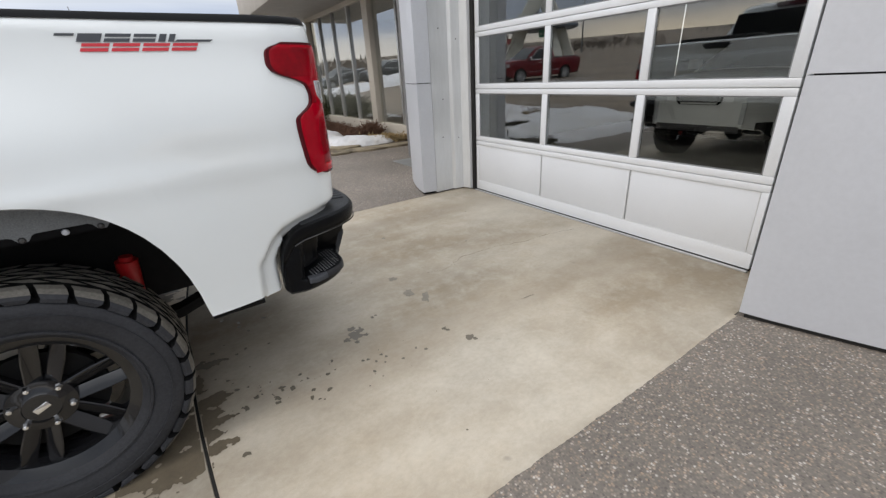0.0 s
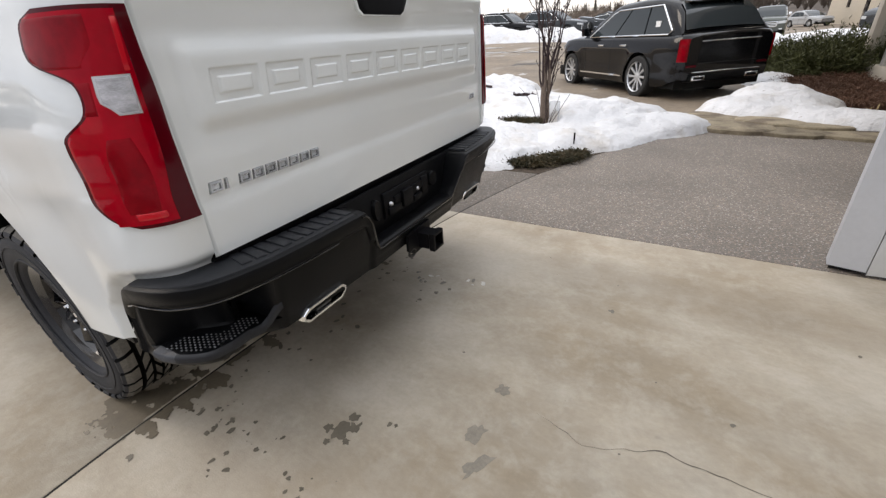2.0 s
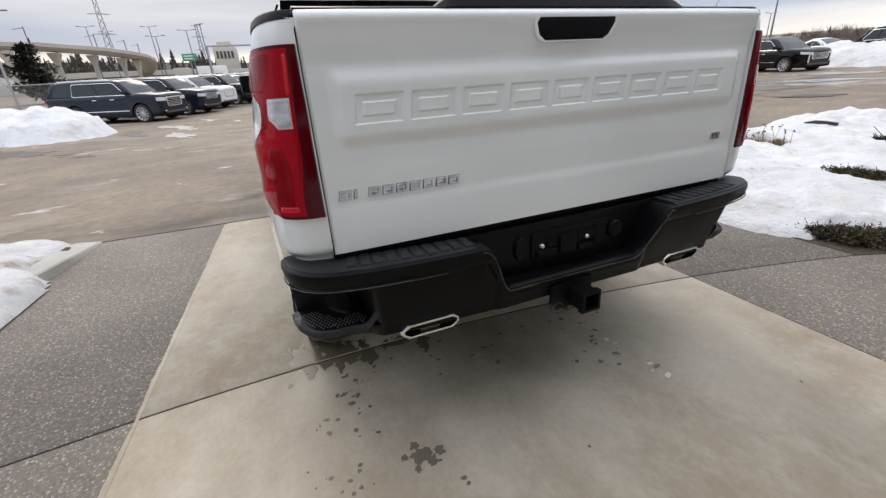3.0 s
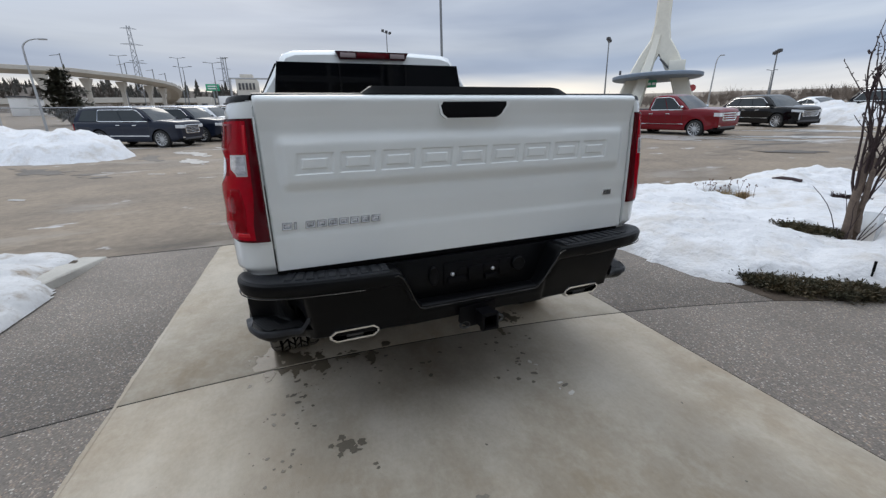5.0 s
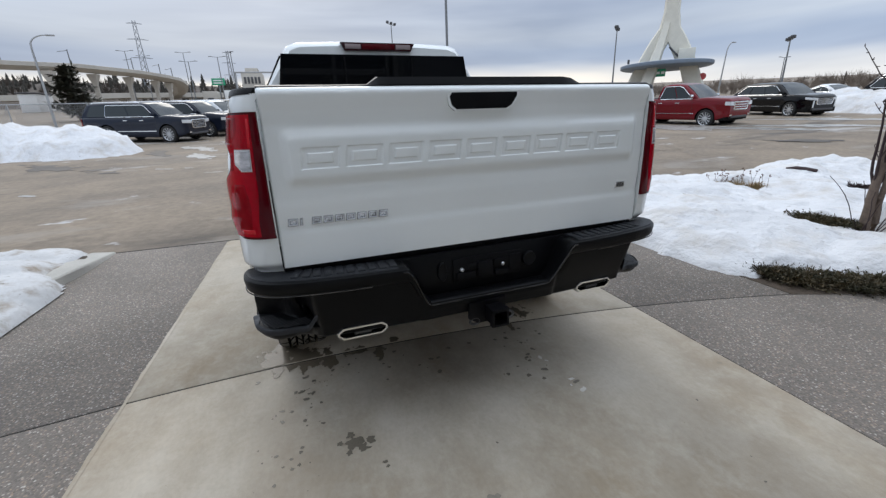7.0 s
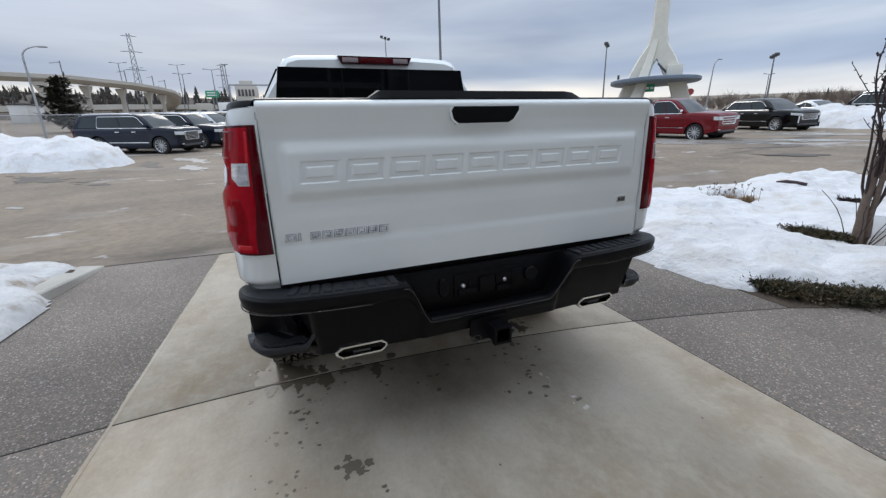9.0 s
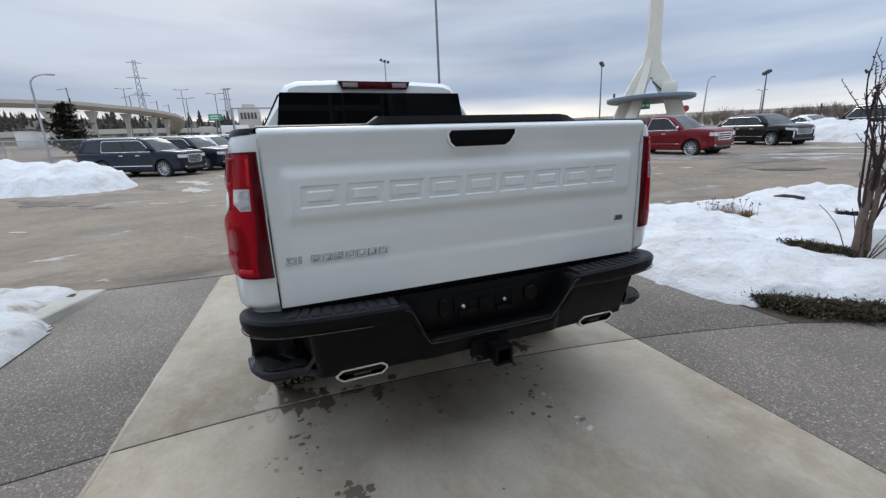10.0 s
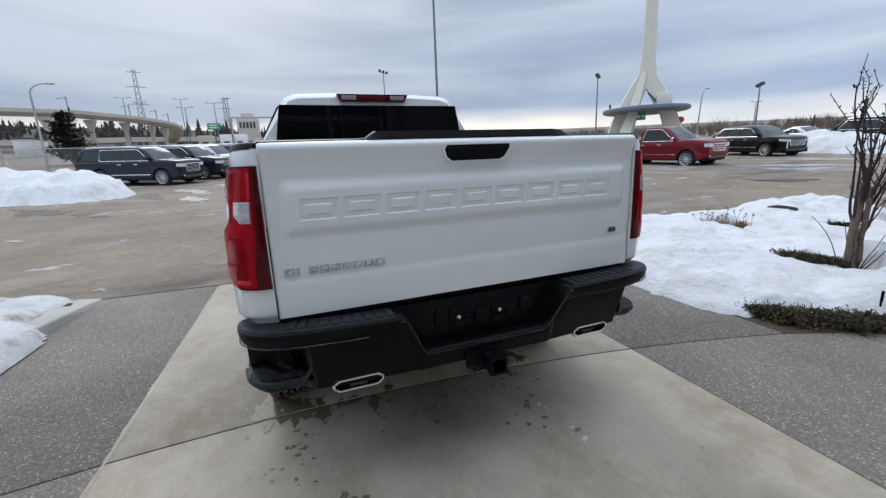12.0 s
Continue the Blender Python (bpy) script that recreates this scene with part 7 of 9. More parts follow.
px, py = place_by_front_wheel(-11.7, 19.2, 9, 3.26, 1.89)
car("parked_pickup", "dark red crew-cab pickup with a chrome grille on the lot", "pickup truck", px, py, 9, "red", L=5.4, W=1.89, H=1.90, wb=3.26, fo=0.93, r=0.385, gc=0.32, belt=1.20, hood=1.25, nose=1.17, kind="pickup", rake=0.80, cowl=0.42, z=0.62, spokes=12, grille_w=0.56, grille_h=0.36)
px, py = place_by_front_wheel(-12.6, 25.9, -10, 2.857, 1.9)
car("parked_crossover", "black crossover SUV with chrome trim beside a snowbank", "suv", px, py, -10, "black", L=4.81, W=1.90, H=1.68, wb=2.857, fo=0.93, r=0.37, gc=0.24, belt=1.06, hood=1.08, nose=0.98, z=0.86, tail=0.36, cowl=0.28, rake=0.78, drop=0.05, grille_h=0.30)
# the dark three-row SUV near the planting bed
a6 = radians(131)
rw = Vector((0.95, 11.15))
d6, l6 = Vector((math.cos(a6), math.sin(a6))), Vector((-math.sin(a6), math.cos(a6)))
p6 = rw + d6 * (2.863 / 2) - l6 * (1.96 / 2 - 0.1)
car("parked_crossover", "glossy black three-row SUV with chrome window trim beside the planting bed", "suv", p6.x, p6.y, 131, "black", L=4.98, W=1.94, H=1.75, wb=2.863, fo=0.95, r=0.385, gc=0.24, belt=1.10, hood=1.10, nose=1.0, tail=0.40, rear_detail=True, z=-0.02, drop=0.05, spokes=10)
car("parked_crossover", "white crossover standing inside the workshop bay behind the glazed door", "suv", 9.3, 3.45, 180, "white", L=4.6, W=1.88, H=1.62, wb=2.7, fo=0.92, z=0.006, trim=None, grille_w=0.34, grille_h=0.14, bright_grille=False)
car("parked_sedan", "white sedan standing behind a snowbank", "car", -18.0, 38.4, -15, "white", L=4.9, W=1.86, H=1.45, wb=2.9, fo=0.85, r=0.34, gc=0.18, belt=0.93, hood=0.90, nose=0.72, kind="sedan", tail=0.32, z=1.25)
car("parked_crossover", "black SUV with snow on its roof behind a snowbank", "suv", -11.6, 34.6, -10, "black", L=4.9, W=1.95, H=1.75, wb=2.9, z=1.0, snowy=True)
car("parked_crossover", "dark grey SUV parked beyond the snowbank", "suv", -8.4, 36.2, -10, "charcoal", z=0.95)
car("parked_sedan", "dark sedan parked beyond the snowbank", "car", -4.6, 37.4, -10, "charcoal", L=4.7, W=1.85, H=1.46, kind="sedan", wb=2.8, tail=0.32, belt=0.94, hood=0.9, nose=0.72, r=0.34, gc=0.18, z=0.8)
car("parked_pickup", "grey pickup parked at the far building", "pickup truck", 5.2, 40.0, -95, "bronze", L=5.6, W=2.0, H=1.85, wb=3.5, kind="pickup", r=0.40, gc=0.3, belt=1.2, hood=1.2, nose=1.05, rake=0.7, z=0.0)
car("parked_crossover", "pale silver hatchback parked far off", "suv", 10.4, 62.0, -60, "silver", L=4.2, H=1.5, wb=2.6, belt=0.95, hood=0.92, nose=0.75, r=0.33, z=0.0, trim=None)
car("parked_van", "dark delivery van with a sloping bonnet by the beige building", "van", 12.1, 37.6, -150, "charcoal", L=5.9, W=2.05, H=2.5, wb=3.5, fo=1.0, r=0.36, gc=0.25, belt=1.35, hood=1.30, nose=1.0, kind="van", rake=1.0, cowl=-0.25, tail=0.10, z=0.0, trim=None)


# ---- snow, planting beds, plants ----
def hump(x, y, cx, cy, rx, ry, rot=0.0, p=2.0):
    dx, dy = x - cx, y - cy
    c, s = math.cos(rot), math.sin(rot)
    u, v = (dx * c + dy * s) / rx, (-dx * s + dy * c) / ry
    return max(0.0, 1 - (u * u + v * v) ** (p / 2))


def snowbank(name, label, bounds, step, humps, base, material=SNOW, rough=0.15, seed=0.0, holes=()):
    """A drift: overlapping humps broken up by noise, with a ragged melted edge."""
    x0, x1, y0, y1 = bounds
    xs, ys = steps(x0, x1, max(4, int((x1 - x0) / step))), steps(y0, y1, max(4, int((y1 - y0) / step)))

    def height(x, y):
        e = 0.16 * noise.noise(Vector((x * 1.1 + seed, y * 1.1, 2.0))) + 0.12 * noise.noise(Vector((x * 3.1 + seed, y * 3.1, 5.0))) + 0.07 * noise.noise(Vector((x * 8.3 + seed, y * 8.3, 5.0)))
        h = 0.0
        for cx, cy, rx, ry, hh, rot in humps:
            q = hump(x, y, cx, cy, rx, ry, rot)
            if q <= 0:
                continue
            q = max(0.0, q + e * min(1, 4 * q * (1.3 - q)) + e * 0.25 - 0.02)
            h = max(h, hh * q ** 0.62)
        for cx, cy, r in holes:
            h *= smoothstep(r * 0.55, r * 1.15, math.hypot(x - cx, y - cy) + 0.3 * r * noise.noise(Vector((x * 6, y * 6, seed))))
        if h > 0.01:
            h += h * (rough * noise.noise(Vector((x * 2.3, y * 2.3, seed + 9))) * 1.5 + rough * noise.noise(Vector((x * 7, y * 7, seed))) * 0.6 + rough * noise.noise(Vector((x * 19, y * 19, seed))) * 0.25)
        return h

    vals = {}
    g = Geo()
    idx = {}
    hh = [[height(x, y) for y in ys] for x in xs]
    for i in range(len(xs) - 1):
        for j in range(len(ys) - 1):
            if max(hh[i][j], hh[i + 1][j], hh[i][j + 1], hh[i + 1][j + 1]) <= 0.012:
                continue
            face = []
            for a, b in ((i, j), (i + 1, j), (i + 1, j + 1), (i, j + 1)):
                if (a, b) not in idx:
                    idx[(a, b)] = len(g.v)
                    h = hh[a][b]
                    g.v.append((xs[a], ys[b], base(xs[a], ys[b]) + (h if h > 0.012 else -0.03)))
                face.append(idx[(a, b)])
            g.f.append(tuple(face))
    return solo(name, g, material, label, "snow", kind="stuff", sharp=70)


def flat_base(z):
    return lambda x, y: z


BED = [(-2.72, 5.5), (-0.7, 5.46), (0.80, 5.46), (1.08, 6.15), (1.42, 6.85), (1.95, 7.62), (2.30, 8.15), (1.7, 8.8), (0.8, 9.2), (-0.4, 9.8), (-1.4, 11.2), (-2.6, 12.6), (-3.1, 11.8), (-2.9, 8.5)]


def bed_z(x, y):
    return max(lot_z(x, y), 0.0) + 0.012


def planting_bed():
    g = Geo()
    n = len(BED)
    vs = [(x, y, bed_z(x, y) - 0.008) for x, y in BED] + [(x, y, -0.06) for x, y in BED]
    cx, cy = -1.2, 9.0
    vs.append((cx, cy, bed_z(cx, cy) + 0.01))
    g.add(vs, [(i, (i + 1) % n, 2 * n) for i in range(n)] + [(i, n + i, n + (i + 1) % n, (i + 1) % n) for i in range(n)])
    solo("planting_bed", g, SOIL, "bare dark soil of the planting bed beside the driveway", "planting bed", kind="structure")
    snowbank("snow_cover", "deep white snow with icy edges covering the planting bed", (-3.9, 2.9, 5.2, 13.2), 0.045,
             [(-1.2, 6.45, 2.1, 1.15, 0.30, 0.02), (-2.1, 7.2, 1.4, 1.7, 0.32, 0), (-0.2, 7.8, 1.8, 1.4, 0.20, 0.1), (0.75, 8.15, 1.25, 0.80, 0.34, 0.75), (-0.3, 6.1, 1.1, 0.72, 0.22, 0.1), (-1.2, 9.2, 1.9, 1.3, 0.24, 0.5), (-2.1, 10.8, 1.1, 2.0, 0.36, 0.25),
              (-2.3, 9.0, 0.9, 1.8, 0.28, 0), (0.35, 6.65, 1.05, 0.52, 0.16, 0.5), (1.25, 7.6, 0.75, 0.45, 0.20, 0.95), (1.22, 7.05, 0.95, 0.36, 0.13, 1.05), (1.72, 7.85, 0.75, 0.45, 0.20, 0.85), (-1.6, 5.95, 1.6, 0.62, 0.16, 0.0), (-0.2, 5.75, 0.9, 0.42, 0.12, 0.0), (0.75, 6.75, 0.7, 0.5, 0.2, 0.8)],
             bed_z, seed=3.0, holes=((0.72, 5.68, 0.34), (0.98, 6.02, 0.30), (0.27, 7.38, 0.17), (-0.08, 7.20, 0.20), (-1.85, 8.35, 0.32), (-0.94, 9.49, 0.16)))


def spray(g, rng, cx, cy, cz, length, flat, n, leaf=0.05, wid=0.006, tilt=(0.15, 0.8)):
    """Feathery evergreen or dry sprigs: stems that fan out from a spot, set with narrow leaves."""
    for _ in range(n):
        a = rng.uniform(0, 2 * math.pi)
        el = rng.uniform(*tilt)
        d = Vector((math.cos(a) * math.cos(el), math.sin(a) * math.cos(el), math.sin(el) * flat))
        ln = length * rng.uniform(0.45, 1.0)
        o = Vector((cx + rng.gauss(0, length * 0.22), cy + rng.gauss(0, length * 0.22), cz))
        droop = rng.uniform(0.05, 0.35)
        pts = [o + d * (ln * t) - Vector((0, 0, droop * ln * t * t)) for t in (0.15, 0.4, 0.6, 0.8, 1.0)]
        for p, q in zip(pts, pts[1:]):
            for _k in range(3):
                b = p.lerp(q, rng.random())
                s = (d + Vector((rng.gauss(0, 0.6), rng.gauss(0, 0.6), rng.gauss(0, 0.45)))).normalized()
                e = s.cross(Vector((rng.gauss(0, 1), rng.gauss(0, 1), rng.gauss(0, 1)))).normalized() * wid
                k = len(g.v)
                tip = b + s * leaf * rng.uniform(0.6, 1.3)
                mid = b.lerp(tip, 0.5)
                g.v.extend([tuple(b), tuple(mid + e), tuple(tip), tuple(mid - e)])
                g.f.append((k, k + 1, k + 2, k + 3))


def shrub(name, label, spots, material, seed, z=None, leaf=0.05, wid=0.007, flat=1.0, tilt=(0.1, 0.9), n=120, stems=None):
    rng = random.Random(seed)
    th = thing(name, label, "shrub", pose(spots[0][0], spots[0][1], bed_z(spots[0][0], spots[0][1]) if z is None else z))
    ox, oy, oz = th.location
    g = Geo()
    for x, y, ln in spots:
        spray(g, rng, x - ox, y - oy, 0.02, ln, flat, n, leaf, wid, tilt)
    part("foliage", g, material, th, sharp=180, smooth=False)
    g = Geo()
    for x, y, ln in spots:
        for _ in range(7):
            a = rng.uniform(0, 6.28)
            tube(g, [(x - ox, y - oy, -0.02), (x - ox + math.cos(a) * ln * 0.3, y - oy + math.sin(a) * ln * 0.3, ln * 0.15 * flat), (x - ox + math.cos(a) * ln * 0.7, y - oy + math.sin(a) * ln * 0.7, ln * 0.28 * flat)], [0.010, 0.007, 0.003], 5)
    part("stems", g, TWIG, th)
    return th


def bare_tree(name, label, x, y, z, seed, height=2.3):
    rng = random.Random(seed)
    th = thing(name, label, "tree", pose(x, y, z))
    trunk, limbs, twigs = Geo(), Geo(), Geo()

    def wander(g, o, d, ln, r0, r1, n=7, bend=0.10, up=0.08, sides=7):
        pts, rad = [Vector(o)], [r0]
        d = Vector(d).normalized()
        for k in range(n):
            d = (d + Vector((rng.gauss(0, bend), rng.gauss(0, bend), rng.gauss(0, bend * 0.5) + up))).normalized()
            pts.append(pts[-1] + d * (ln / n))
            rad.append(r0 + (r1 - r0) * (k + 1) / n)
        tube(g, pts, rad, sides)
        return pts, d

    main, dirn = wander(trunk, (0, 0, -0.1), (0.02, 0.05, 1), 1.05, 0.050, 0.028, 8, 0.045, 0.06, 12)
    other, dirn = wander(trunk, (0.02, 0.085, -0.1), (0.0, 0.05, 1), 1.0, 0.034, 0.020, 8, 0.045, 0.06, 10)
    heads = []
    for i in range(10):
        stem = main if i % 3 else other
        k = rng.randrange(4, 9)
        a = 2 * math.pi * i / 10 + rng.uniform(-0.3, 0.3)
        ln = rng.uniform(0.6, 1.2)
        pts, d = wander(limbs, stem[k], (math.cos(a) * 0.20, math.sin(a) * 0.20, 1.0), ln * 1.1, 0.015, 0.005, 11, 0.09, 0.09)
        heads.append(pts)
    for pts in heads:
        for _ in range(5):
            k = rng.randrange(2, len(pts))
            a = rng.uniform(0, 6.28)
            q, d = wander(twigs, pts[k], (math.cos(a) * 0.35, math.sin(a) * 0.35, 0.95), rng.uniform(0.2, 0.5), 0.006, 0.003, 6, 0.16, 0.08, 5)
            for _b in range(6):
                b = q[rng.randrange(1, len(q))]
                s = Vector((rng.gauss(0, 1), rng.gauss(0, 1), abs(rng.gauss(0, 1)))).normalized()
                tube(twigs, [b, b + s * 0.025], [0.005, 0.003], 4)
        tip = pts[-1]
        for _ in range(3):
            c = tip + Vector((rng.gauss(0, 0.018), rng.gauss(0, 0.018), rng.gauss(0.0, 0.02)))
            tube(twigs, [c - Vector((0, 0, 0.012)), c, c + Vector((0, 0, 0.014))], [0.004, 0.013, 0.004], 5)
    # thin shoots from the foot
    for _ in range(9):
        a = rng.uniform(0, 6.28)
        wander(twigs, (math.cos(a) * 0.06, math.sin(a) * 0.06, -0.02), (math.cos(a) * 0.35, math.sin(a) * 0.35, 1), rng.uniform(0.25, 0.7), 0.006, 0.003, 6, 0.10, 0.06, 5)
    part("trunk", trunk, BARK, th)
    tagged(part("branch_work", limbs, TWIG, th), kind="stuff")
    tagged(part("twig_work", twigs, TWIG, th), kind="stuff")
    return th


planting_bed()
bare_tree("young_tree", "bare young multi-stemmed tree standing in the snowy bed", 0.22, 7.35, 0.05, 11)
shrub("juniper", "low spreading olive-green juniper at the paving edge", [(0.66, 5.76, 0.22), (0.88, 6.00, 0.22), (0.46, 5.68, 0.15), (0.98, 6.20, 0.15)], JUNIPER, 5, leaf=0.034, wid=0.0045, flat=0.62, tilt=(0.05, 0.85), n=420)
shrub("juniper", "small juniper tuft poking through the snow", [(-0.20, 7.17, 0.22), (-0.06, 7.20, 0.20), (0.08, 7.26, 0.15)], JUNIPER, 6, z=0.15, leaf=0.032, wid=0.005, flat=0.6, n=320)
shrub("dry_grass_tuft", "tan dry grass tuft in the snow", [(-1.85, 8.30, 0.19), (-1.70, 8.54, 0.17), (-2.0, 8.06, 0.17)], DRY_GRASS, 7, z=0.10, leaf=0.07, wid=0.0025, flat=1.0, tilt=(0.3, 1.4), n=130)
shrub("dry_shrub", "dark dead stalks in the snow", [(-0.94, 9.49, 0.16), (-0.80, 9.56, 0.12)], TWIG, 8, z=0.18, leaf=0.05, wid=0.006, flat=0.6, n=60)
g = Geo()
tube(g, [(0.91, 6.36, -0.02), (0.912, 6.362, 0.20)], 0.0075, 10)
tube(g, [(0.912, 6.362, 0.15), (0.912, 6.362, 0.235)], 0.0095, 10)
solo("marker_stake", g, BLACK_PLASTIC, "short black plastic stake standing at the bed's edge", "stake")
g = Geo()
tube(g, [(-2.10, 9.75, 0.33), (-1.98, 9.80, 0.35), (-1.85, 9.83, 0.345), (-1.72, 9.88, 0.33)], [0.032, 0.042, 0.040, 0.030], 10)
solo("log", g, TWIG, "short dark log lying half sunk in the snow", "log")
th = thing("dead_stalks", "dry brown seed heads on thin stalks above the tan grass", "plant", pose(-1.9, 8.35, 0.12))
rng = random.Random(61)
for _ in range(20):
    px, py = rng.gauss(0.05, 0.22), rng.gauss(0.02, 0.12)
    hx, hy, hz = rng.gauss(0, 0.06), rng.gauss(0, 0.06), rng.uniform(0.16, 0.34)
    g = Geo()
    tube(g, [(px, py, -0.05), (px + hx * 0.4, py + hy * 0.4, hz * 0.6), (px + hx, py + hy, hz)], [0.003, 0.0025, 0.002], 5)
    for _k in range(3):
        qx, qy, qz = px + hx + rng.gauss(0, 0.012), py + hy + rng.gauss(0, 0.012), hz + rng.gauss(0, 0.012)
        tube(g, [(qx, qy, qz - 0.010), (qx, qy, qz), (qx, qy, qz + 0.010)], [0.003, 0.010, 0.003], 5)
    part("stalk", g, DRY_SHRUB, th)
# stem guards at the tree's foot
g = Geo()
rings = [[(0.30 + 0.10 * math.cos(a), 7.50 + 0.10 * math.sin(a), z) for a in steps(-0.5, 2.6, 8)] for z in (0.0, 0.40)]
loft(g, rings, False)
solo("stem_guard", g, mat("clear_plastic", (0.75, 0.78, 0.80), 0.25, var=0.05, fine=0, transmission=0.6), "curled clear plastic guard at the tree's foot", "tree guard")

# second bed in front of the showroom
g = Geo()
BED2 = [(2.15, 8.75), (3.3, 8.05), (4.94, 7.75), (4.94, 14.40), (6.6, 14.45), (6.6, 16.6), (3.5, 16.3), (3.0, 14.2), (2.95, 12.4), (2.65, 11.0), (2.15, 9.8)]
n2 = len(BED2)
g.add([(x, y, 0.035) for x, y in BED2] + [(x, y, -0.06) for x, y in BED2], [tuple(range(n2))] + [(i, n2 + i, n2 + (i + 1) % n2, (i + 1) % n2) for i in range(n2)])
solo("planting_bed", g, SOIL, "dark soil bed along the showroom glazing", "planting bed", kind="structure")
snowbank("snow_cover", "heap of snow in front of the shrubs", (1.5, 4.93, 7.6, 15.6), 0.05,
         [(2.95, 9.10, 1.05, 0.50, 0.24, -0.5), (3.75, 8.50, 0.85, 0.42, 0.17, -0.25), (3.05, 9.9, 0.65, 0.75, 0.30, 0.3), (3.30, 13.4, 0.50, 1.15, 0.15, 0.0), (3.3, 9.4, 0.6, 0.5, 0.26, 0)], flat_base(0.03), seed=21.0)
shrub("juniper", "broad dark green juniper bush", [(4.55, 14.5, 1.15), (3.95, 14.9, 1.0), (4.25, 14.0, 0.85), (5.1, 15.1, 1.3), (4.6, 15.5, 1.35), (5.8, 15.2, 1.15), (3.75, 15.5, 1.05)], JUNIPER_GREEN, 12, z=0.04, leaf=0.10, wid=0.013, flat=1.0, tilt=(0.12, 1.15), n=900)
shrub("dry_shrub", "rust-brown leafless mat of shrub", [(3.6, 9.9, 0.5), (4.0, 9.6, 0.5), (3.5, 10.8, 0.45), (4.3, 10.2, 0.5), (3.9, 10.6, 0.5), (4.4, 9.4, 0.4), (3.8, 11.6, 0.55), (4.4, 11.3, 0.5), (4.1, 12.5, 0.6), (4.5, 12.1, 0.45), (3.7, 12.8, 0.45), (4.5, 13.2, 0.45)], DRY_SHRUB, 13, z=0.04, leaf=0.06, wid=0.005, flat=0.5, tilt=(0.05, 0.9), n=520)
shrub("dry_shrub", "dense dark brown rounded shrub", [(4.45, 9.2, 0.34), (4.6, 9.45, 0.32)], DRY_SHRUB, 14, z=0.06, leaf=0.05, wid=0.007, flat=1.1, tilt=(0.2, 1.4), n=300)
shrub("dry_shrub", "low brown and green shrub beside the paving", [(4.3, 8.5, 0.32), (4.6, 8.3, 0.32), (4.0, 8.6, 0.28)], DRY_GRASS, 15, z=0.04, leaf=0.06, wid=0.008, flat=0.7, n=160)


def flagstones():
    rng = random.Random(31)
    for cx, cy, rx, ry, h, rot in ((1.88, 8.50, 0.52, 0.40, 0.026, -0.25), (2.42, 8.16, 0.56, 0.36, 0.060, -0.45), (3.02, 7.92, 0.54, 0.24, 0.045, -0.22), (3.72, 7.82, 0.52, 0.20, 0.040, -0.08), (2.30, 8.84, 0.42, 0.28, 0.050, -0.3), (2.90, 8.36, 0.40, 0.24, 0.080, -0.5), (4.4, 7.78, 0.45, 0.16, 0.04, -0.05), (1.60, 8.98, 0.36, 0.24, 0.03, 0.2), (3.35, 8.14, 0.34, 0.15, 0.075, -0.2)):
        g = Geo()
        n = 13
        ring = []
        for k in range(n):
            a = 2 * math.pi * k / n
            q = 1 + rng.uniform(-0.16, 0.12)
            u, v = rx * q * math.cos(a), ry * q * math.sin(a)
            ring.append((cx + u * math.cos(rot) - v * math.sin(rot), cy + u * math.sin(rot) + v * math.cos(rot)))
        c = Vector((cx, cy))
        rings = [[(x, y, -0.02) for x, y in ring], [(x, y, h * 0.8) for x, y in ring], [(*(c.lerp(Vector(p), 0.95)), h * rng.uniform(0.95, 1.05)) for p in ring], [(*(c.lerp(Vector(p), 0.5)), h + rng.uniform(-0.004, 0.006)) for p in ring]]
        loft(g, rings)
        solo("flagstone", g, FLAGSTONE, "rough brown flagstone edging the paving", "stone", group="flagstone edging", sharp=25)


flagstones()
# island on the near side of the drive
ISL = [(-2.58, -0.30), (-2.2, -0.21), (-1.55, -0.28), (-1.05, -0.17), (-0.5, -0.13), (0.3, -0.3), (0.3, -8.0), (-5.8, -8.0), (-3.5, -2.4), (-3.02, -1.25), (-2.78, -0.72)]
g = Geo()
ni = len(ISL)
g.add([(x, y, lot_z(x, y) + 0.045) for x, y in ISL] + [(x, y, -0.08) for x, y in ISL], [tuple(range(ni))] + [(i, ni + i, ni + (i + 1) % ni, (i + 1) % ni) for i in range(ni)])
solo("planting_bed", g, SOIL, "soil island beside the driveway", "planting bed", kind="structure")
g = Geo()
line = [(-2.74, -0.10, 0.012), (-2.40, -0.11, 0.045), (-2.00, -0.13, 0.080), (-1.52, -0.21, 0.095)]
rings = []
for i, (x, y, h) in enumerate(line):
    w_ = 0.26 + 0.10 * i
    rings.append([(x - 0.02, y + 0.02, -0.05), (x, y, h - 0.012), (x - 0.012, y - 0.014, h), (x - 0.10, y - w_, h + 0.002 * i), (x - 0.12, y - w_ - 0.02, -0.05)])
loft(g, rings)
solo("kerb", g, CURB, "tapered pale concrete kerb end", "kerb", kind="structure")
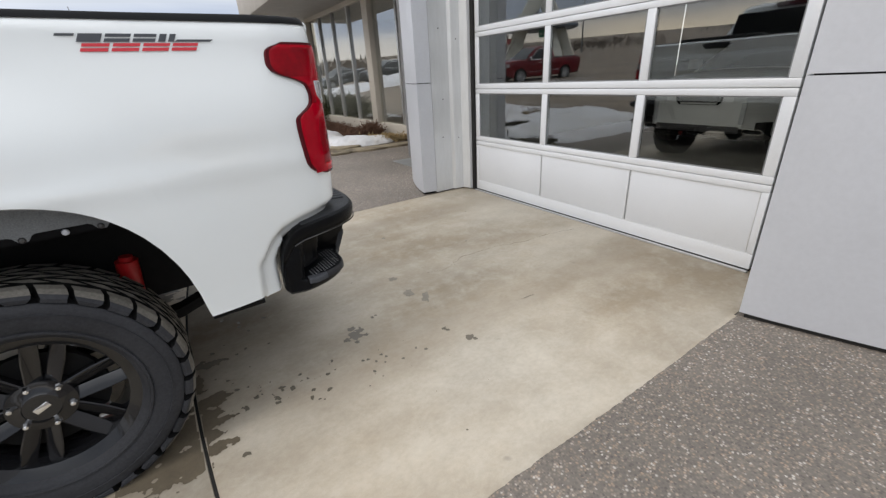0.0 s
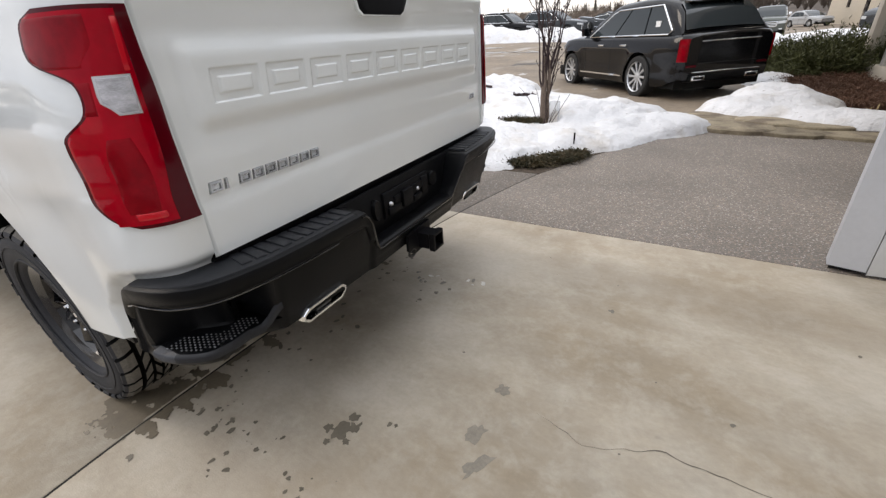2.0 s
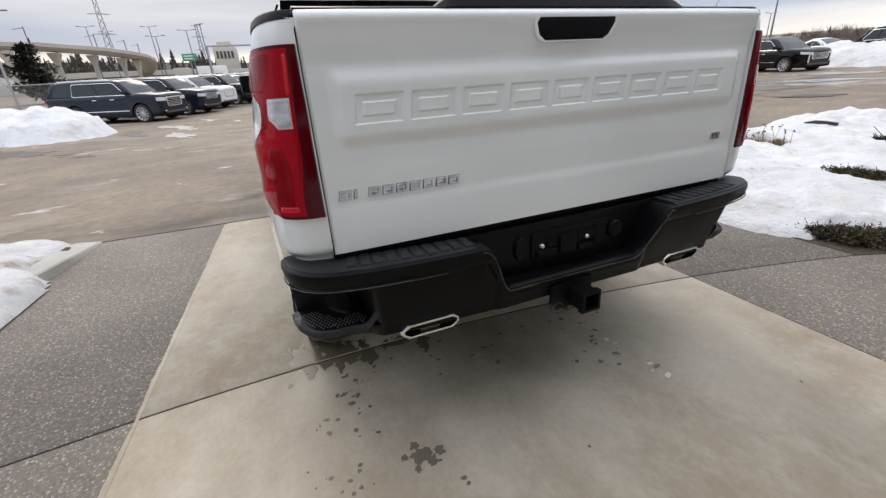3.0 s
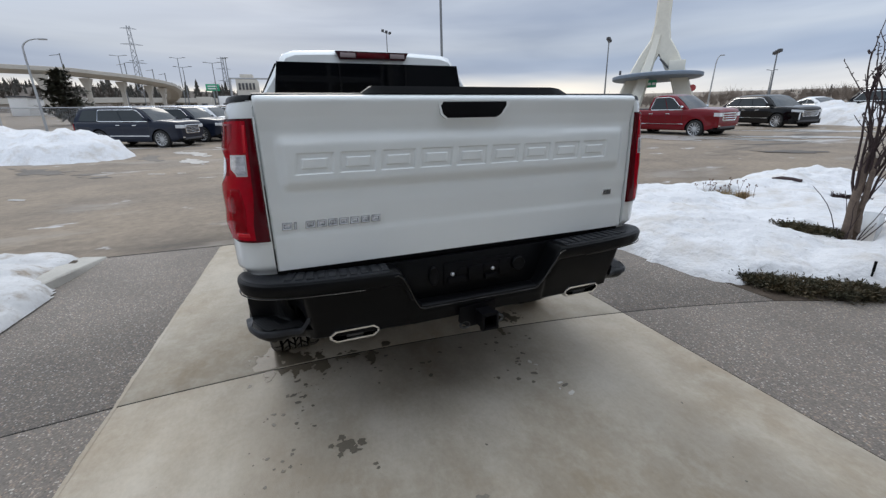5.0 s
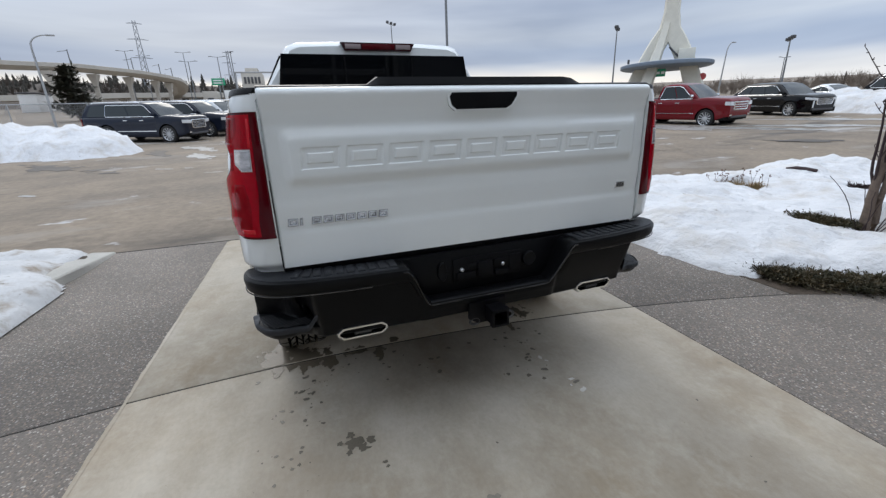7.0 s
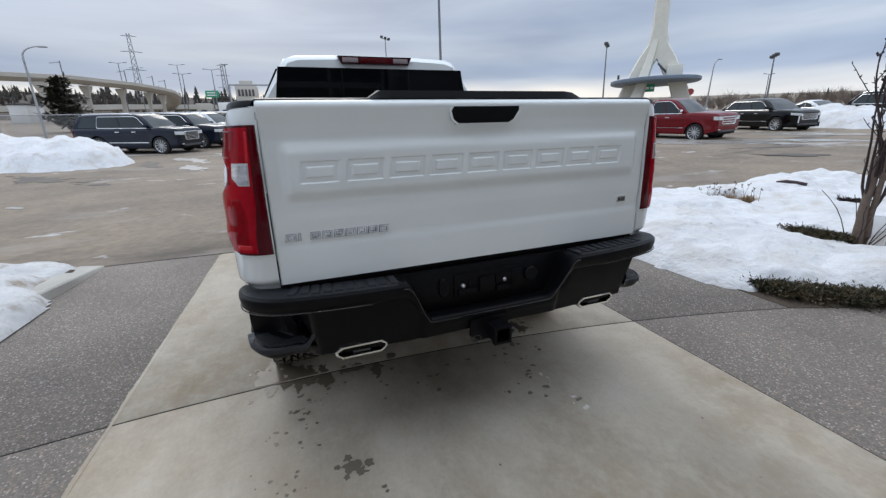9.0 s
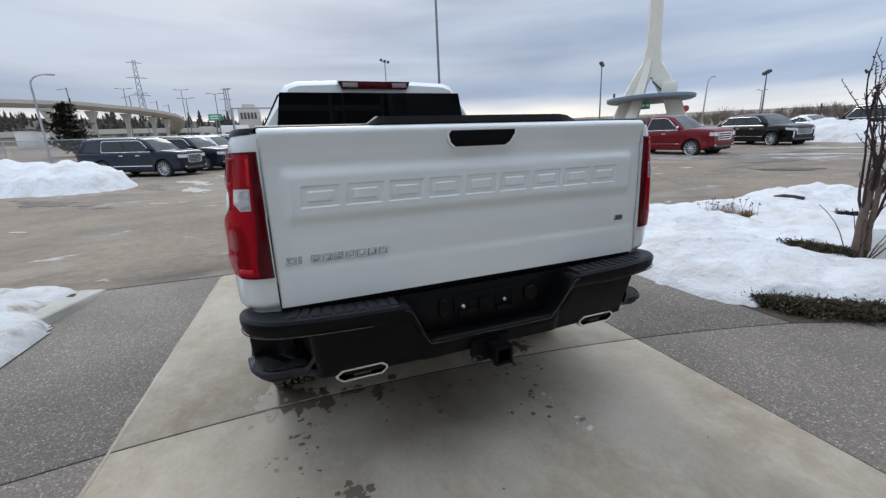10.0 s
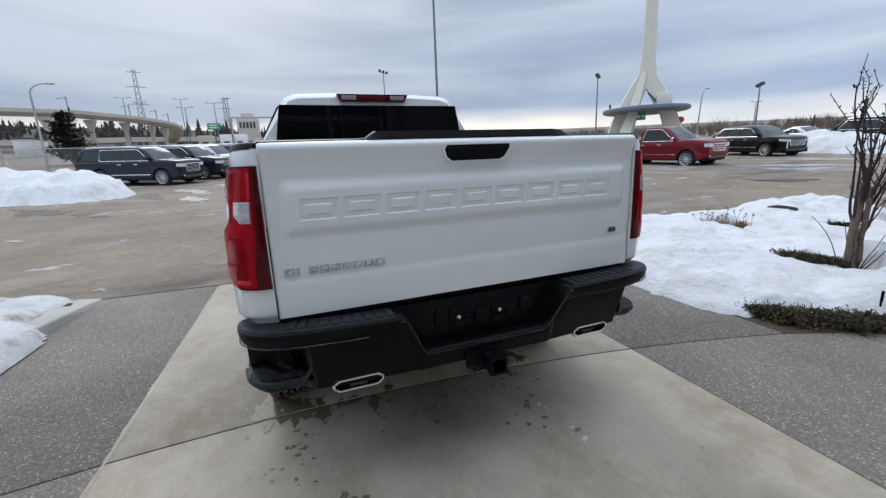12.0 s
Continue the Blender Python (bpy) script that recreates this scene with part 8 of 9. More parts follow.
snowbank("snow_cover", "dirty melting snow heaped on the island", (-4.2, 0.4, -6.5, 0.12), 0.04,
         [(-1.35, -0.46, 0.62, 0.40, 0.17, 0.05), (-1.85, -0.66, 0.50, 0.36, 0.20, -0.2), (-2.32, -0.86, 0.45, 0.40, 0.17, -0.4), (-0.85, -0.42, 0.7, 0.38, 0.13, 0), (-2.40, -0.92, 0.66, 0.56, 0.10, -0.5), (-1.95, -0.78, 0.70, 0.52, 0.10, 0), (-2.25, -1.7, 0.95, 0.95, 0.10, 0.2), (-1.15, -0.74, 0.85, 0.64, 0.10, 0), (-1.2, -1.9, 1.25, 1.2, 0.10, 0), (-2.3, -3.4, 1.3, 1.7, 0.10, 0.2), (-0.9, -3.9, 1.2, 2.2, 0.10, 0)], lambda x, y: lot_z(x, y) + 0.04, SNOW_DIRTY, seed=41.0)
shrub("dry_grass_tuft", "flattened dark grass along the island's edge", [(-0.75, -0.32, 0.16), (-1.0, -0.36, 0.16), (-0.55, -0.3, 0.14), (-1.25, -0.40, 0.14), (-0.3, -0.32, 0.15)], JUNIPER, 17, z=0.04, leaf=0.05, wid=0.005, flat=0.4, n=70)
# ploughed banks on the lot
snowbank("snowbank", "long ploughed bank of white snow across the lot", (-31, -12, -26, -3.5), 0.28, [(-17.4, -6.9, 3.2, 2.1, 1.05, 0.85), (-16.8, -10.2, 2.8, 3.4, 1.40, -0.2), (-16.8, -15.0, 3.0, 4.5, 1.5, -0.2), (-20.5, -12.0, 4.5, 4.5, 1.1, 0), (-18.0, -20.5, 4.0, 5.0, 1.3, 0)], lot_z, seed=55.0)
snowbank("snowbank", "ploughed snow ridge around the parked cars", (-19, 6, 25.5, 40), 0.30, [(-11.6, 30.8, 3.4, 1.9, 0.95, -0.25), (-7.5, 31.3, 3.4, 1.7, 0.75, 0.0), (-14.5, 33.8, 2.6, 2.0, 1.1, -0.2), (-3.0, 32.0, 3.0, 1.5, 0.55, 0.1), (1.5, 33.5, 2.5, 1.2, 0.45, 0)], lot_z, seed=77.0)
snowbank("snowbank", "patch of old snow beyond the parked car", (2, 12, 17, 40), 0.30, [(4.6, 22.0, 2.2, 1.6, 0.45, 0), (6.6, 25.0, 2.4, 1.3, 0.35, 0.4), (3.6, 31.5, 2.6, 1.8, 0.5, 0), (8.0, 34.5, 3.0, 1.2, 0.4, 0)], flat_base(0.0), seed=91.0)


def lot_film(name, label, spots, material, seed, lift, cut=0.0, step=0.11):
    """Thin ragged film on the car park: broken ellipses, stretched the way the tyres ran."""
    g = Geo()
    for n_, (cx, cy, rx, ry, rot) in enumerate(spots):
        c_, s_ = math.cos(rot), math.sin(rot)
        us, vs = steps(-rx, rx, max(4, int(2 * rx / step))), steps(-ry, ry, max(4, int(2 * ry / step)))
        pts, keep = {}, {}
        for i, u in enumerate(us):
            for j, v in enumerate(vs):
                x, y = cx + u * c_ - v * s_, cy + u * s_ + v * c_
                d = 1 - math.hypot(u / rx, v / ry)
                keep[i, j] = d * 1.1 + 0.85 * noise.noise(Vector((u * 0.55 + seed + n_ * 7.3, v * 1.9, seed))) + 0.5 * noise.noise(Vector((u * 1.9, v * 5.5, seed + n_))) - 0.38 - cut
                pts[i, j] = (x, y, lot_z(x, y) + lift)
        idx = {}
        for i in range(len(us) - 1):
            for j in range(len(vs) - 1):
                cell = [(i, j), (i + 1, j), (i + 1, j + 1), (i, j + 1)]
                cell = [k for k in cell if keep[k] > 0]
                if len(cell) < 3:
                    continue
                face = []
                for k in cell:
                    if k not in idx:
                        idx[k] = len(g.v)
                        g.v.append(pts[k])
                    face.append(idx[k])
                g.f.append(tuple(face))
    solo(name, g, material, label, "film", kind="stuff", smooth=False)


ICE_FILM = mat("ice_film", (0.33, 0.315, 0.295), 0.35, var=0.25, scale=1.5, fine=0.2, fscale=9)
WET_ASPHALT = mat("wet_asphalt", (0.085, 0.070, 0.056), 0.62, var=0.25, scale=1.2, fine=0.2, fscale=14, bump=0.003, bscale=30)
lot_film("wet_patch", "dark wet patches drying on the worn asphalt", [(-5.9, 16.0, 1.5, 0.7, 1.0), (-7.4, 17.6, 1.4, 0.5, 1.0), (-3.9, 18.0, 1.6, 0.45, 0.9), (-12.0, -4.6, 3.0, 0.7, 0.8), (-15.6, -3.2, 2.2, 0.5, 0.5), (-9.8, 20.4, 2.4, 0.6, 0.5)], WET_ASPHALT, 3.1, 0.007)
lot_film("ice_film", "thin greyish ice left on the asphalt round the parked cars", [(-10.6, 18.6, 4.2, 0.9, 0.25), (-7.6, 21.4, 4.2, 1.0, 0.55), (-12.8, 17.4, 3.0, 0.6, 0.2), (-11.2, 17.2, 2.6, 0.7, 0.15), (-13.6, 16.4, 2.4, 0.5, 0.1), (-9.0, 18.9, 2.0, 0.5, 0.3), (-14.0, -1.6, 2.2, 0.5, 0.35), (-17.0, -2.2, 2.6, 0.6, 0.4), (-10.2, 24.5, 3.0, 0.8, 0.5), (-19.5, -1.4, 3.0, 0.7, 0.5)], ICE_FILM, 8.4, 0.009)
lot_film("ice_scrap", "small scraps of ice on the asphalt", [(-11.3, -3.05, 0.45, 0.16, 1.0), (-10.5, -1.7, 0.42, 0.13, 1.1), (-10.35, -1.05, 0.34, 0.12, 1.1), (-7.4, -3.2, 0.3, 0.12, 1.0)], ICE_FILM, 5.2, 0.005, -0.1, 0.05)
for k_, run in enumerate((((-7.6, 12.9), (-7.1, 12.3), (-6.4, 12.2), (-5.9, 11.7), (-5.3, 11.5)), ((-6.4, 12.2), (-6.6, 11.4), (-6.1, 10.8)), ((-8.4, 14.6), (-7.6, 14.0), (-6.4, 14.3), (-5.2, 13.4)))):
    g = Geo()
    lft, rgt = [], []
    for i, (x, y) in enumerate(run):
        for t_ in ((0.0, 0.25, 0.5, 0.75) if i < len(run) - 1 else (0.0,)):
            nx_, ny_ = run[min(i + 1, len(run) - 1)]
            px, py = x + (nx_ - x) * t_, y + (ny_ - y) * t_
            o_ = 0.09 * noise.noise(Vector((px * 3, py * 3, k_)))
            w_ = 0.014 + 0.012 * noise.noise(Vector((px * 5, py * 5, k_ + 4)))
            lft.append((px + o_ - w_, py + o_ + w_, lot_z(px, py) + 0.016))
            rgt.append((px + o_ + w_, py + o_ - w_, lot_z(px, py) + 0.016))
    m_ = len(lft)
    g.add(lft + rgt, [(i, i + 1, m_ + i + 1, m_ + i) for i in range(m_ - 1)])
    solo("asphalt_crack", g, WET_ASPHALT, "dark wandering crack in the asphalt", "crack", kind="stuff")


# ---- the distance ----
def lot_lamp(x, y, z0, h, heads=3, name="lamp_post", label="tall parking-lot lamp post with floodlight heads"):
    th = thing(name, label, "lamp post", pose(x, y, z0), "lamp posts")
    g = Geo()
    tube(g, [(0, 0, 0), (0, 0, h * 0.5), (0, 0, h)], [0.13, 0.10, 0.07], 8)
    part("pole", g, POLE_GREY, th)
    g = Geo()
    tube(g, [(-0.8, 0.8, h), (0.8, -0.8, h)], 0.05, 6)
    part("crossbar", g, POLE_GREY, th)
    for k in steps(-0.8, 0.8, heads - 1):
        g = Geo()
        box(g, k - 0.22, k + 0.22, -k - 0.22, -k + 0.22, h + 0.05, h + 0.42, 0.06)
        part("floodlight", g, TRIM_GREY, th)
    return th


def arm_lamp(x, y, z0, h, dx, dy, name="street_lamp", label="slender grey street lamp with a curved arm", lean=(0, 0)):
    th = thing(name, label, "street lamp", pose(x, y, z0), "street lamps")
    g = Geo()
    pts = [(0, 0, 0), (lean[0] * 0.5, lean[1] * 0.5, h * 0.5), (lean[0] * 0.85, lean[1] * 0.85, h * 0.85)] + [(lean[0] + dx * (1 - math.cos(a)) * 0.98, lean[1] + dy * (1 - math.cos(a)) * 0.98, h * (0.88 + 0.12 * math.sin(a))) for a in steps(0.15, 1.62, 9)]
    tube(g, pts, [0.095, 0.08, 0.065] + steps(0.06, 0.04, 9), 8)
    part("pole", g, POLE_PALE, th)
    g = Geo()
    ex, ey = lean[0] + dx * 1.1, lean[1] + dy * 1.1
    box(g, ex - 0.12, ex + 0.12, ey - 0.28, ey + 0.28, h - 0.05, h + 0.05, 0.03)
    part("lantern", g, POLE_PALE, th)
    return th


def tee_lamp(x, y, z0, h, reach):
    """A slim mast with two short opposite arms."""
    th = thing("street_lamp", "slim grey street lamp with two short arms", "street lamp", pose(x, y, z0), "street lamps")
    g = Geo()
    tube(g, [(0, 0, 0), (0, 0, h * 0.5), (0, 0, h)], [0.13, 0.10, 0.07], 8)
    part("pole", g, POLE_GREY, th)
    g = Geo()
    tube(g, [(-0.2, -reach, h + 0.12), (0, 0, h - 0.05), (0.2, reach, h + 0.12)], 0.05, 6)
    part("arm", g, POLE_GREY, th)
    for k in (-1, 1):
        g = Geo()
        box(g, k * 0.2 - 0.12, k * 0.2 + 0.12, k * reach - 0.35, k * reach + 0.35, h + 0.06, h + 0.18, 0.03)
        part("lantern", g, POLE_GREY, th)
    return th


def base_of(x, y):
    return lot_z(x, y)


for x, y, top in ((-51.3, 46.8, 12.6), (-36.3, 60.3, 9.0), (-75.6, 18.8, 17.3)):
    b = base_of(x, y) - 0.3
    lot_lamp(x, y, b, top - b)
th = thing("flag_pole", "tall thin grey pole rising out of view", "pole", pose(-44.65, 18.45, base_of(-44.65, 18.45) - 0.2))
g = Geo()
tube(g, [(0, 0, 0), (0, 0, 30)], [0.16, 0.10], 8)
part("pole", g, POLE_GREY, th)
b = base_of(-38.5, 52.5)
arm_lamp(-38.5, 52.5, b, 8.9 - b, 0.35, 0.35, lean=(0.2, 0.2))
b = base_of(-38.4, -16.47)
arm_lamp(-38.4, -16.47, b, 8.35 - b, -0.40, 1.05)
for x, y, top, d in ((-105.1, -20.1, 14.9, -1.5), (-106.1, -14.4, 16.0, -1.5), (-96.6, -10.4, 15.6, 0.3), (-88.0, -52.0, 15.5, 1.5), (-120, -36, 19, -1.5), (-125, -25, 19.5, 1.5), (-150, -41, 22, 1.5), (-60, 62, 10.5, 1.2), (-70, 110, 12, 1.2), (-95, 20.5, 12.5, 1.0)):
    b = base_of(x, y) - 1
    tee_lamp(x, y, b, top - b, abs(d))


def guideway():
    """The raised concrete rail line that swings past the lot."""
    th = thing("viaduct", "pale concrete elevated railway on tapering piers", "viaduct")
    line = [(-70, -78, 11.9), (-84, -57, 12.0), (-95.6, -47.4, 12.15), (-104, -40.7, 12.7), (-117, -34.2, 12.9), (-127, -31.5, 12.9), (-134, -30.6, 12.8), (-142, -31.0, 12.3), (-152, -33.5, 11.6), (-166, -39, 10.6)]
    g = Geo()
    rings = []
    for i, (x, y, z) in enumerate(line):
        p, q = line[max(0, i - 1)], line[min(len(line) - 1, i + 1)]
        d = Vector((q[0] - p[0], q[1] - p[1])).normalized()
        nx, ny = -d.y, d.x
        prof = [(-2.0, 1.45), (-1.85, 1.5), (-1.85, 0.75), (1.85, 0.75), (1.85, 1.5), (2.0, 1.45), (2.0, 0.75), (1.0, 0.2), (-1.0, 0.2), (-2.0, 0.75)]
        rings.append([(x + nx * u, y + ny * u, z + v) for u, v in prof])
    loft(g, rings)
    part("deck", g, FAR_CONCRETE, th, sharp=25)
    for x, y, z in ((-90, -52, 12.1), (-99, -42.6, 12.4), (-108, -39.0, 12.7), (-116.4, -35.5, 12.9), (-125.0, -32.6, 12.9), (-131, -31.2, 12.8)):
        g = Geo()
        b = base_of(x, y) - 1.0
        rings = [[(x + sx * w_, y + sy * w_, zz) for sx, sy in ((-1, -1), (1, -1), (1, 1), (-1, 1))] for zz, w_ in ((b, 0.36), (z - 2.0, 0.38), (z - 0.3, 0.85), (z + 0.02, 0.9))]
        loft(g, rings)
        part("pier", g, FAR_CONCRETE, th)
    for i in range(1, 7):
        x, y, z = line[i]
        g = Geo()
        tube(g, [(x, y, z + 0.7), (x, y, z + 4.2)], 0.10, 6)
        tube(g, [(x, y, z + 4.0), (x + 1.2, y - 1.2, z + 3.6)], 0.06, 5)
        part("mast", g, POLE_GREY, th)
    # the lower road bridge behind it
    th = thing("road_bridge", "grey concrete road overpass", "bridge")
    g = Geo()
    rings = [[(x + dx, y, z + v) for dx, v in ((-3, 1.5), (3, 1.5), (3, 0), (-3, 0))] for x, y, z in ((-150, -78, 10.0), (-160, -50, 10.9), (-168, -30, 11.2), (-172, -12, 11.0), (-175, 8, 9.8), (-178, 30, 8.0))]
    loft(g, rings)
    part("deck", g, FAR_CONCRETE, th)
    for y, x in ((-66, -155), (-52, -160), (-42, -163), (-34, -166), (-24, -169), (-14, -171), (-4, -173), (6, -175)):
        g = Geo()
        box(g, x - 0.8, x + 0.8, y - 0.7, y + 0.7, 4, 11.0, 0.05)
        part("pier", g, FAR_CONCRETE, th)


def pylon(x, y, z0, h, name="pylon"):
    th = thing(name, "steel lattice electricity pylon, coloured pale grey for haze", "pylon", pose(x, y, z0, 0, 0, 17))
    for sx, sy in ((-1, -1), (1, -1), (1, 1), (-1, 1)):
        g = Geo()
        tube(g, [(sx * 2.2, sy * 2.2, 0), (sx * 0.9, sy * 0.9, h * 0.7), (sx * 0.6, sy * 0.6, h)], 0.13, 5)
        part("leg", g, PYLON_HAZED, th)
    g = Geo()
    n = 13
    for k in range(n):
        a, b = k / n, (k + 1) / n
        wa, wb_ = 2.2 - 1.7 * a, 2.2 - 1.7 * b
        for s in (-1, 1):
            tube(g, [(-wa, s * wa, h * a), (wb_, s * wb_, h * b)], 0.055, 4, False)
            tube(g, [(wa, s * wa, h * a), (-wb_, s * wb_, h * b)], 0.055, 4, False)
            tube(g, [(s * wa, -wa, h * a), (s * wb_, wb_, h * b)], 0.055, 4, False)
            tube(g, [(s * wa, wa, h * a), (s * wb_, -wb_, h * b)], 0.055, 4, False)
    part("bracing", g, PYLON_HAZED, th)
    for k in (0.60, 0.80, 0.97):
        g = Geo()
        hw = 4.4 if k < 0.9 else 3.2
        for dz in (0, 0.5):
            tube(g, [(0, -hw, h * k), (0, 0, h * k + dz), (0, hw, h * k)], 0.09, 5)
        part("cross_arm", g, PYLON_HAZED, th)


def tower():
    """The white concrete tower with a round deck at its foot."""
    cx, cy = -39.65, 44.7
    b = base_of(cx, cy)
    th = thing("concrete_tower", "tall off-white concrete tower on spread legs with a round canopy deck", "tower", pose(cx, cy, b, 0, 0, 45))
    z_deck = 6.15 - b
    outline = [(-4.9, 0), (-3.55, z_deck - 0.2), (-2.85, z_deck + 1.4), (-2.10, z_deck + 2.9), (-1.38, z_deck + 4.0), (-0.94, z_deck + 4.8), (-0.86, z_deck + 5.3), (-0.82, z_deck + 7.5), (-0.70, z_deck + 13), (-0.58, z_deck + 22), (-0.42, z_deck + 38)]
    hole = [(-2.7, 0), (-1.55, z_deck + 0.2), (-0.75, z_deck + 1.35), (-0.15, z_deck + 1.9)]
    for side in (-1, 1):
        g = Geo()
        rings = []
        for t_ in steps(0, 1, 26):
            zz = t_ * (z_deck + 38)
            xo = interp(zz, [(z_, -x_) for x_, z_ in outline])
            xi = interp(zz, [(z_, -x_) for x_, z_ in hole]) if zz < z_deck + 1.9 else 0.0
            d_ = interp(zz, ((0, 1.1), (z_deck, 0.95), (z_deck + 4.8, 0.80), (z_deck + 38, 0.40)))
            rings.append([(side * xi, -d_, zz), (side * (xo - 0.25 * d_), -d_, zz), (side * xo, -d_ * 0.3, zz), (side * xo, d_, zz), (side * xi, d_, zz)])
        loft(g, rings)
        part("leg", g, TOWER_WHITE, th, sharp=20)
    # the third leg strides forward
    g = Geo()
    rings = []
    for t_ in steps(0, 1, 8):
        zz = t_ * (z_deck + 4.9)
        k_ = 1 - t_
        cx_, cy_ = -0.35 - 1.9 * k_ ** 1.15, -0.75 - 3.2 * k_ ** 1.3
        hw_ = 0.42 + 0.42 * k_
        rings.append([(cx_ - hw_, cy_ + 0.6, zz), (cx_ - hw_ * 0.7, cy_ - 0.2, zz), (cx_ + hw_ * 0.7, cy_ - 0.2, zz), (cx_ + hw_, cy_ + 0.6, zz)])
    loft(g, rings)
    part("leg", g, TOWER_WHITE, th, sharp=20)
    g = Geo()
    lathe(g, [(0.0, 0.0), (4.75, 0.0), (5.0, 0.10), (5.05, 0.20), (5.05, 0.46), (4.9, 0.52), (0.0, 0.55)], 40, pose(0, 0, z_deck, 90))
    part("deck", g, DECK_BLUE, th, "round grey-blue canopy deck")
    g = Geo()
    box(g, 1.2, 2.9, -1.6, -0.9, z_deck + 0.7, z_deck + 1.9, 0.05)
    part("plant_unit", g, TOWER_WHITE, th)
    g = Geo()
    tube(g, [(0.2, -1.3, z_deck + 2.2), (1.5, -1.3, z_deck + 0.8)], 0.12, 6)
    part("duct", g, TRIM_GREY, th)
    g = Geo()
    box(g, -1.5, 0.1, -2.0, -1.85, z_deck - 1.0, z_deck - 0.15, 0.03)
    part("green_sign", g, SIGN_GREEN, th, "green illuminated sign with plain pale bars")
    for k in range(3):
        g = Geo()
        box(g, -1.35 + 0.5 * k, -1.0 + 0.5 * k, -2.01, -2.003, z_deck - 0.72, z_deck - 0.45)
        part("sign_bar", g, PLAIN_WHITE, th)
    g = Geo()
    lathe(g, [(0, 0.02), (0.38, 0.02), (0.38, -0.02), (0, -0.02)], 20, pose(4.0, -0.62, z_deck - 1.2))
    part("round_sign", g, SIGN_RED, th)
    g = Geo()
    box(g, -4.2, -3.95, -1.5, -1.2, z_deck + 0.7, z_deck + 1.2, 0.04)
    part("camera_unit", g, TRIM_GREY, th)


def far_woods():
    """Woods and bare trees along the horizon."""
    rng = random.Random(77)
    conifer, bare, hill = Geo(), Geo(), Geo()

    def horizon(az):
        """Slope of the far ground line and of the treetops, by bearing."""
        lo = interp(az, ((55, 0.004), (95, 0.012), (112, 0.026), (125, 0.034), (150, 0.040), (180, 0.052), (195, 0.060), (208, 0.066), (235, 0.066)))
        hi = interp(az, ((55, 0.046), (95, 0.050), (112, 0.046), (125, 0.052), (150, 0.058), (180, 0.080), (195, 0.090), (208, 0.090), (235, 0.088)))
        return lo, hi

    def wooded(az):
        return 0.35 + 0.37 * smoothstep(150, 172, az)

    ex, ey, ez = 2.6, 2.1, 1.37
    rows = []
    for az in steps(40, 250, 105):
        a = radians(az)
        lo, hi = horizon(az)
        d0, d1 = 170.0, 330.0
        rows.append([(ex + d0 * math.cos(a), ey + d0 * math.sin(a), lot_z(ex + d0 * math.cos(a), ey + d0 * math.sin(a)) - 1.0), (ex + 230 * math.cos(a), ey + 230 * math.sin(a), ez + 230 * lo), (ex + d1 * math.cos(a), ey + d1 * math.sin(a), ez + d1 * (lo + (hi - lo) * wooded(az))), (ex + 420 * math.cos(a), ey + 420 * math.sin(a), ez + 420 * lo)])
    loft(hill, rows, False)
    solo("far_hill", hill, FAR_BARE, "low brown wooded rise on the horizon", "hill", kind="structure")
    for i_ in range(2300):
        az = rng.uniform(55, 240) if i_ < 1300 else rng.uniform(150, 240)
        a = radians(az)
        d = rng.uniform(190, 320)
        lo, hi = horizon(az)
        x, y = ex + d * math.cos(a), ey + d * math.sin(a)
        t = (d - 230) / 100
        z = ez + d * (lo + (hi - lo) * wooded(az) * max(-0.3, t)) - 0.8
        h = d * (hi - lo) * (rng.uniform(0.45, 1.05) if i_ < 1300 else rng.uniform(0.3, 0.75))
        if rng.random() < (0.62 if az > 160 else 0.22):
            n, tiers = 6, 4
            for k in range(tiers):
                zb, zt = z + h * (0.08 + 0.21 * k), z + h * (0.42 + 0.20 * k)
                r = h * 0.24 * (1 - 0.21 * k) * rng.uniform(0.8, 1.15)
                ring = [(x + r * rng.uniform(0.7, 1.2) * math.cos(6.283 * j / n + k), y + r * rng.uniform(0.7, 1.2) * math.sin(6.283 * j / n + k), zb) for j in range(n)]
                q = len(conifer.v)
                conifer.v.extend(ring + [(x, y, min(zt, z + h * 1.02))])
                conifer.f.extend([(q + j, q + (j + 1) % n, q + n) for j in range(n)])
        else:
            for k in range(34):
                ang, el = rng.uniform(0, 6.28), rng.uniform(0.75, 1.5)
                ln = h * rng.uniform(0.5, 0.95)
                px, py = x + math.cos(ang) * ln * math.cos(el) * 0.8, y + math.sin(ang) * ln * math.cos(el) * 0.8
                w_ = h * rng.uniform(0.008, 0.024)
                q = len(bare.v)
                bare.v.extend([(x, y, z), (x + (px - x) * 0.7 + w_, y + (py - y) * 0.7, z + ln * 0.65), (px, py, z + ln * math.sin(el)), (x + (px - x) * 0.7 - w_, y + (py - y) * 0.7 + w_, z + ln * 0.65)])
                bare.f.append((q, q + 1, q + 2, q + 3))
    solo("far_conifers", conifer, FAR_TREES, "dark distant conifers along the horizon", "trees", kind="stuff", smooth=False)
    solo("far_bare_trees", bare, FAR_BARE, "brown bare trees along the horizon", "trees", kind="stuff", smooth=False)
    # nearer bare scrub behind the parked cars
    scrub = Geo()
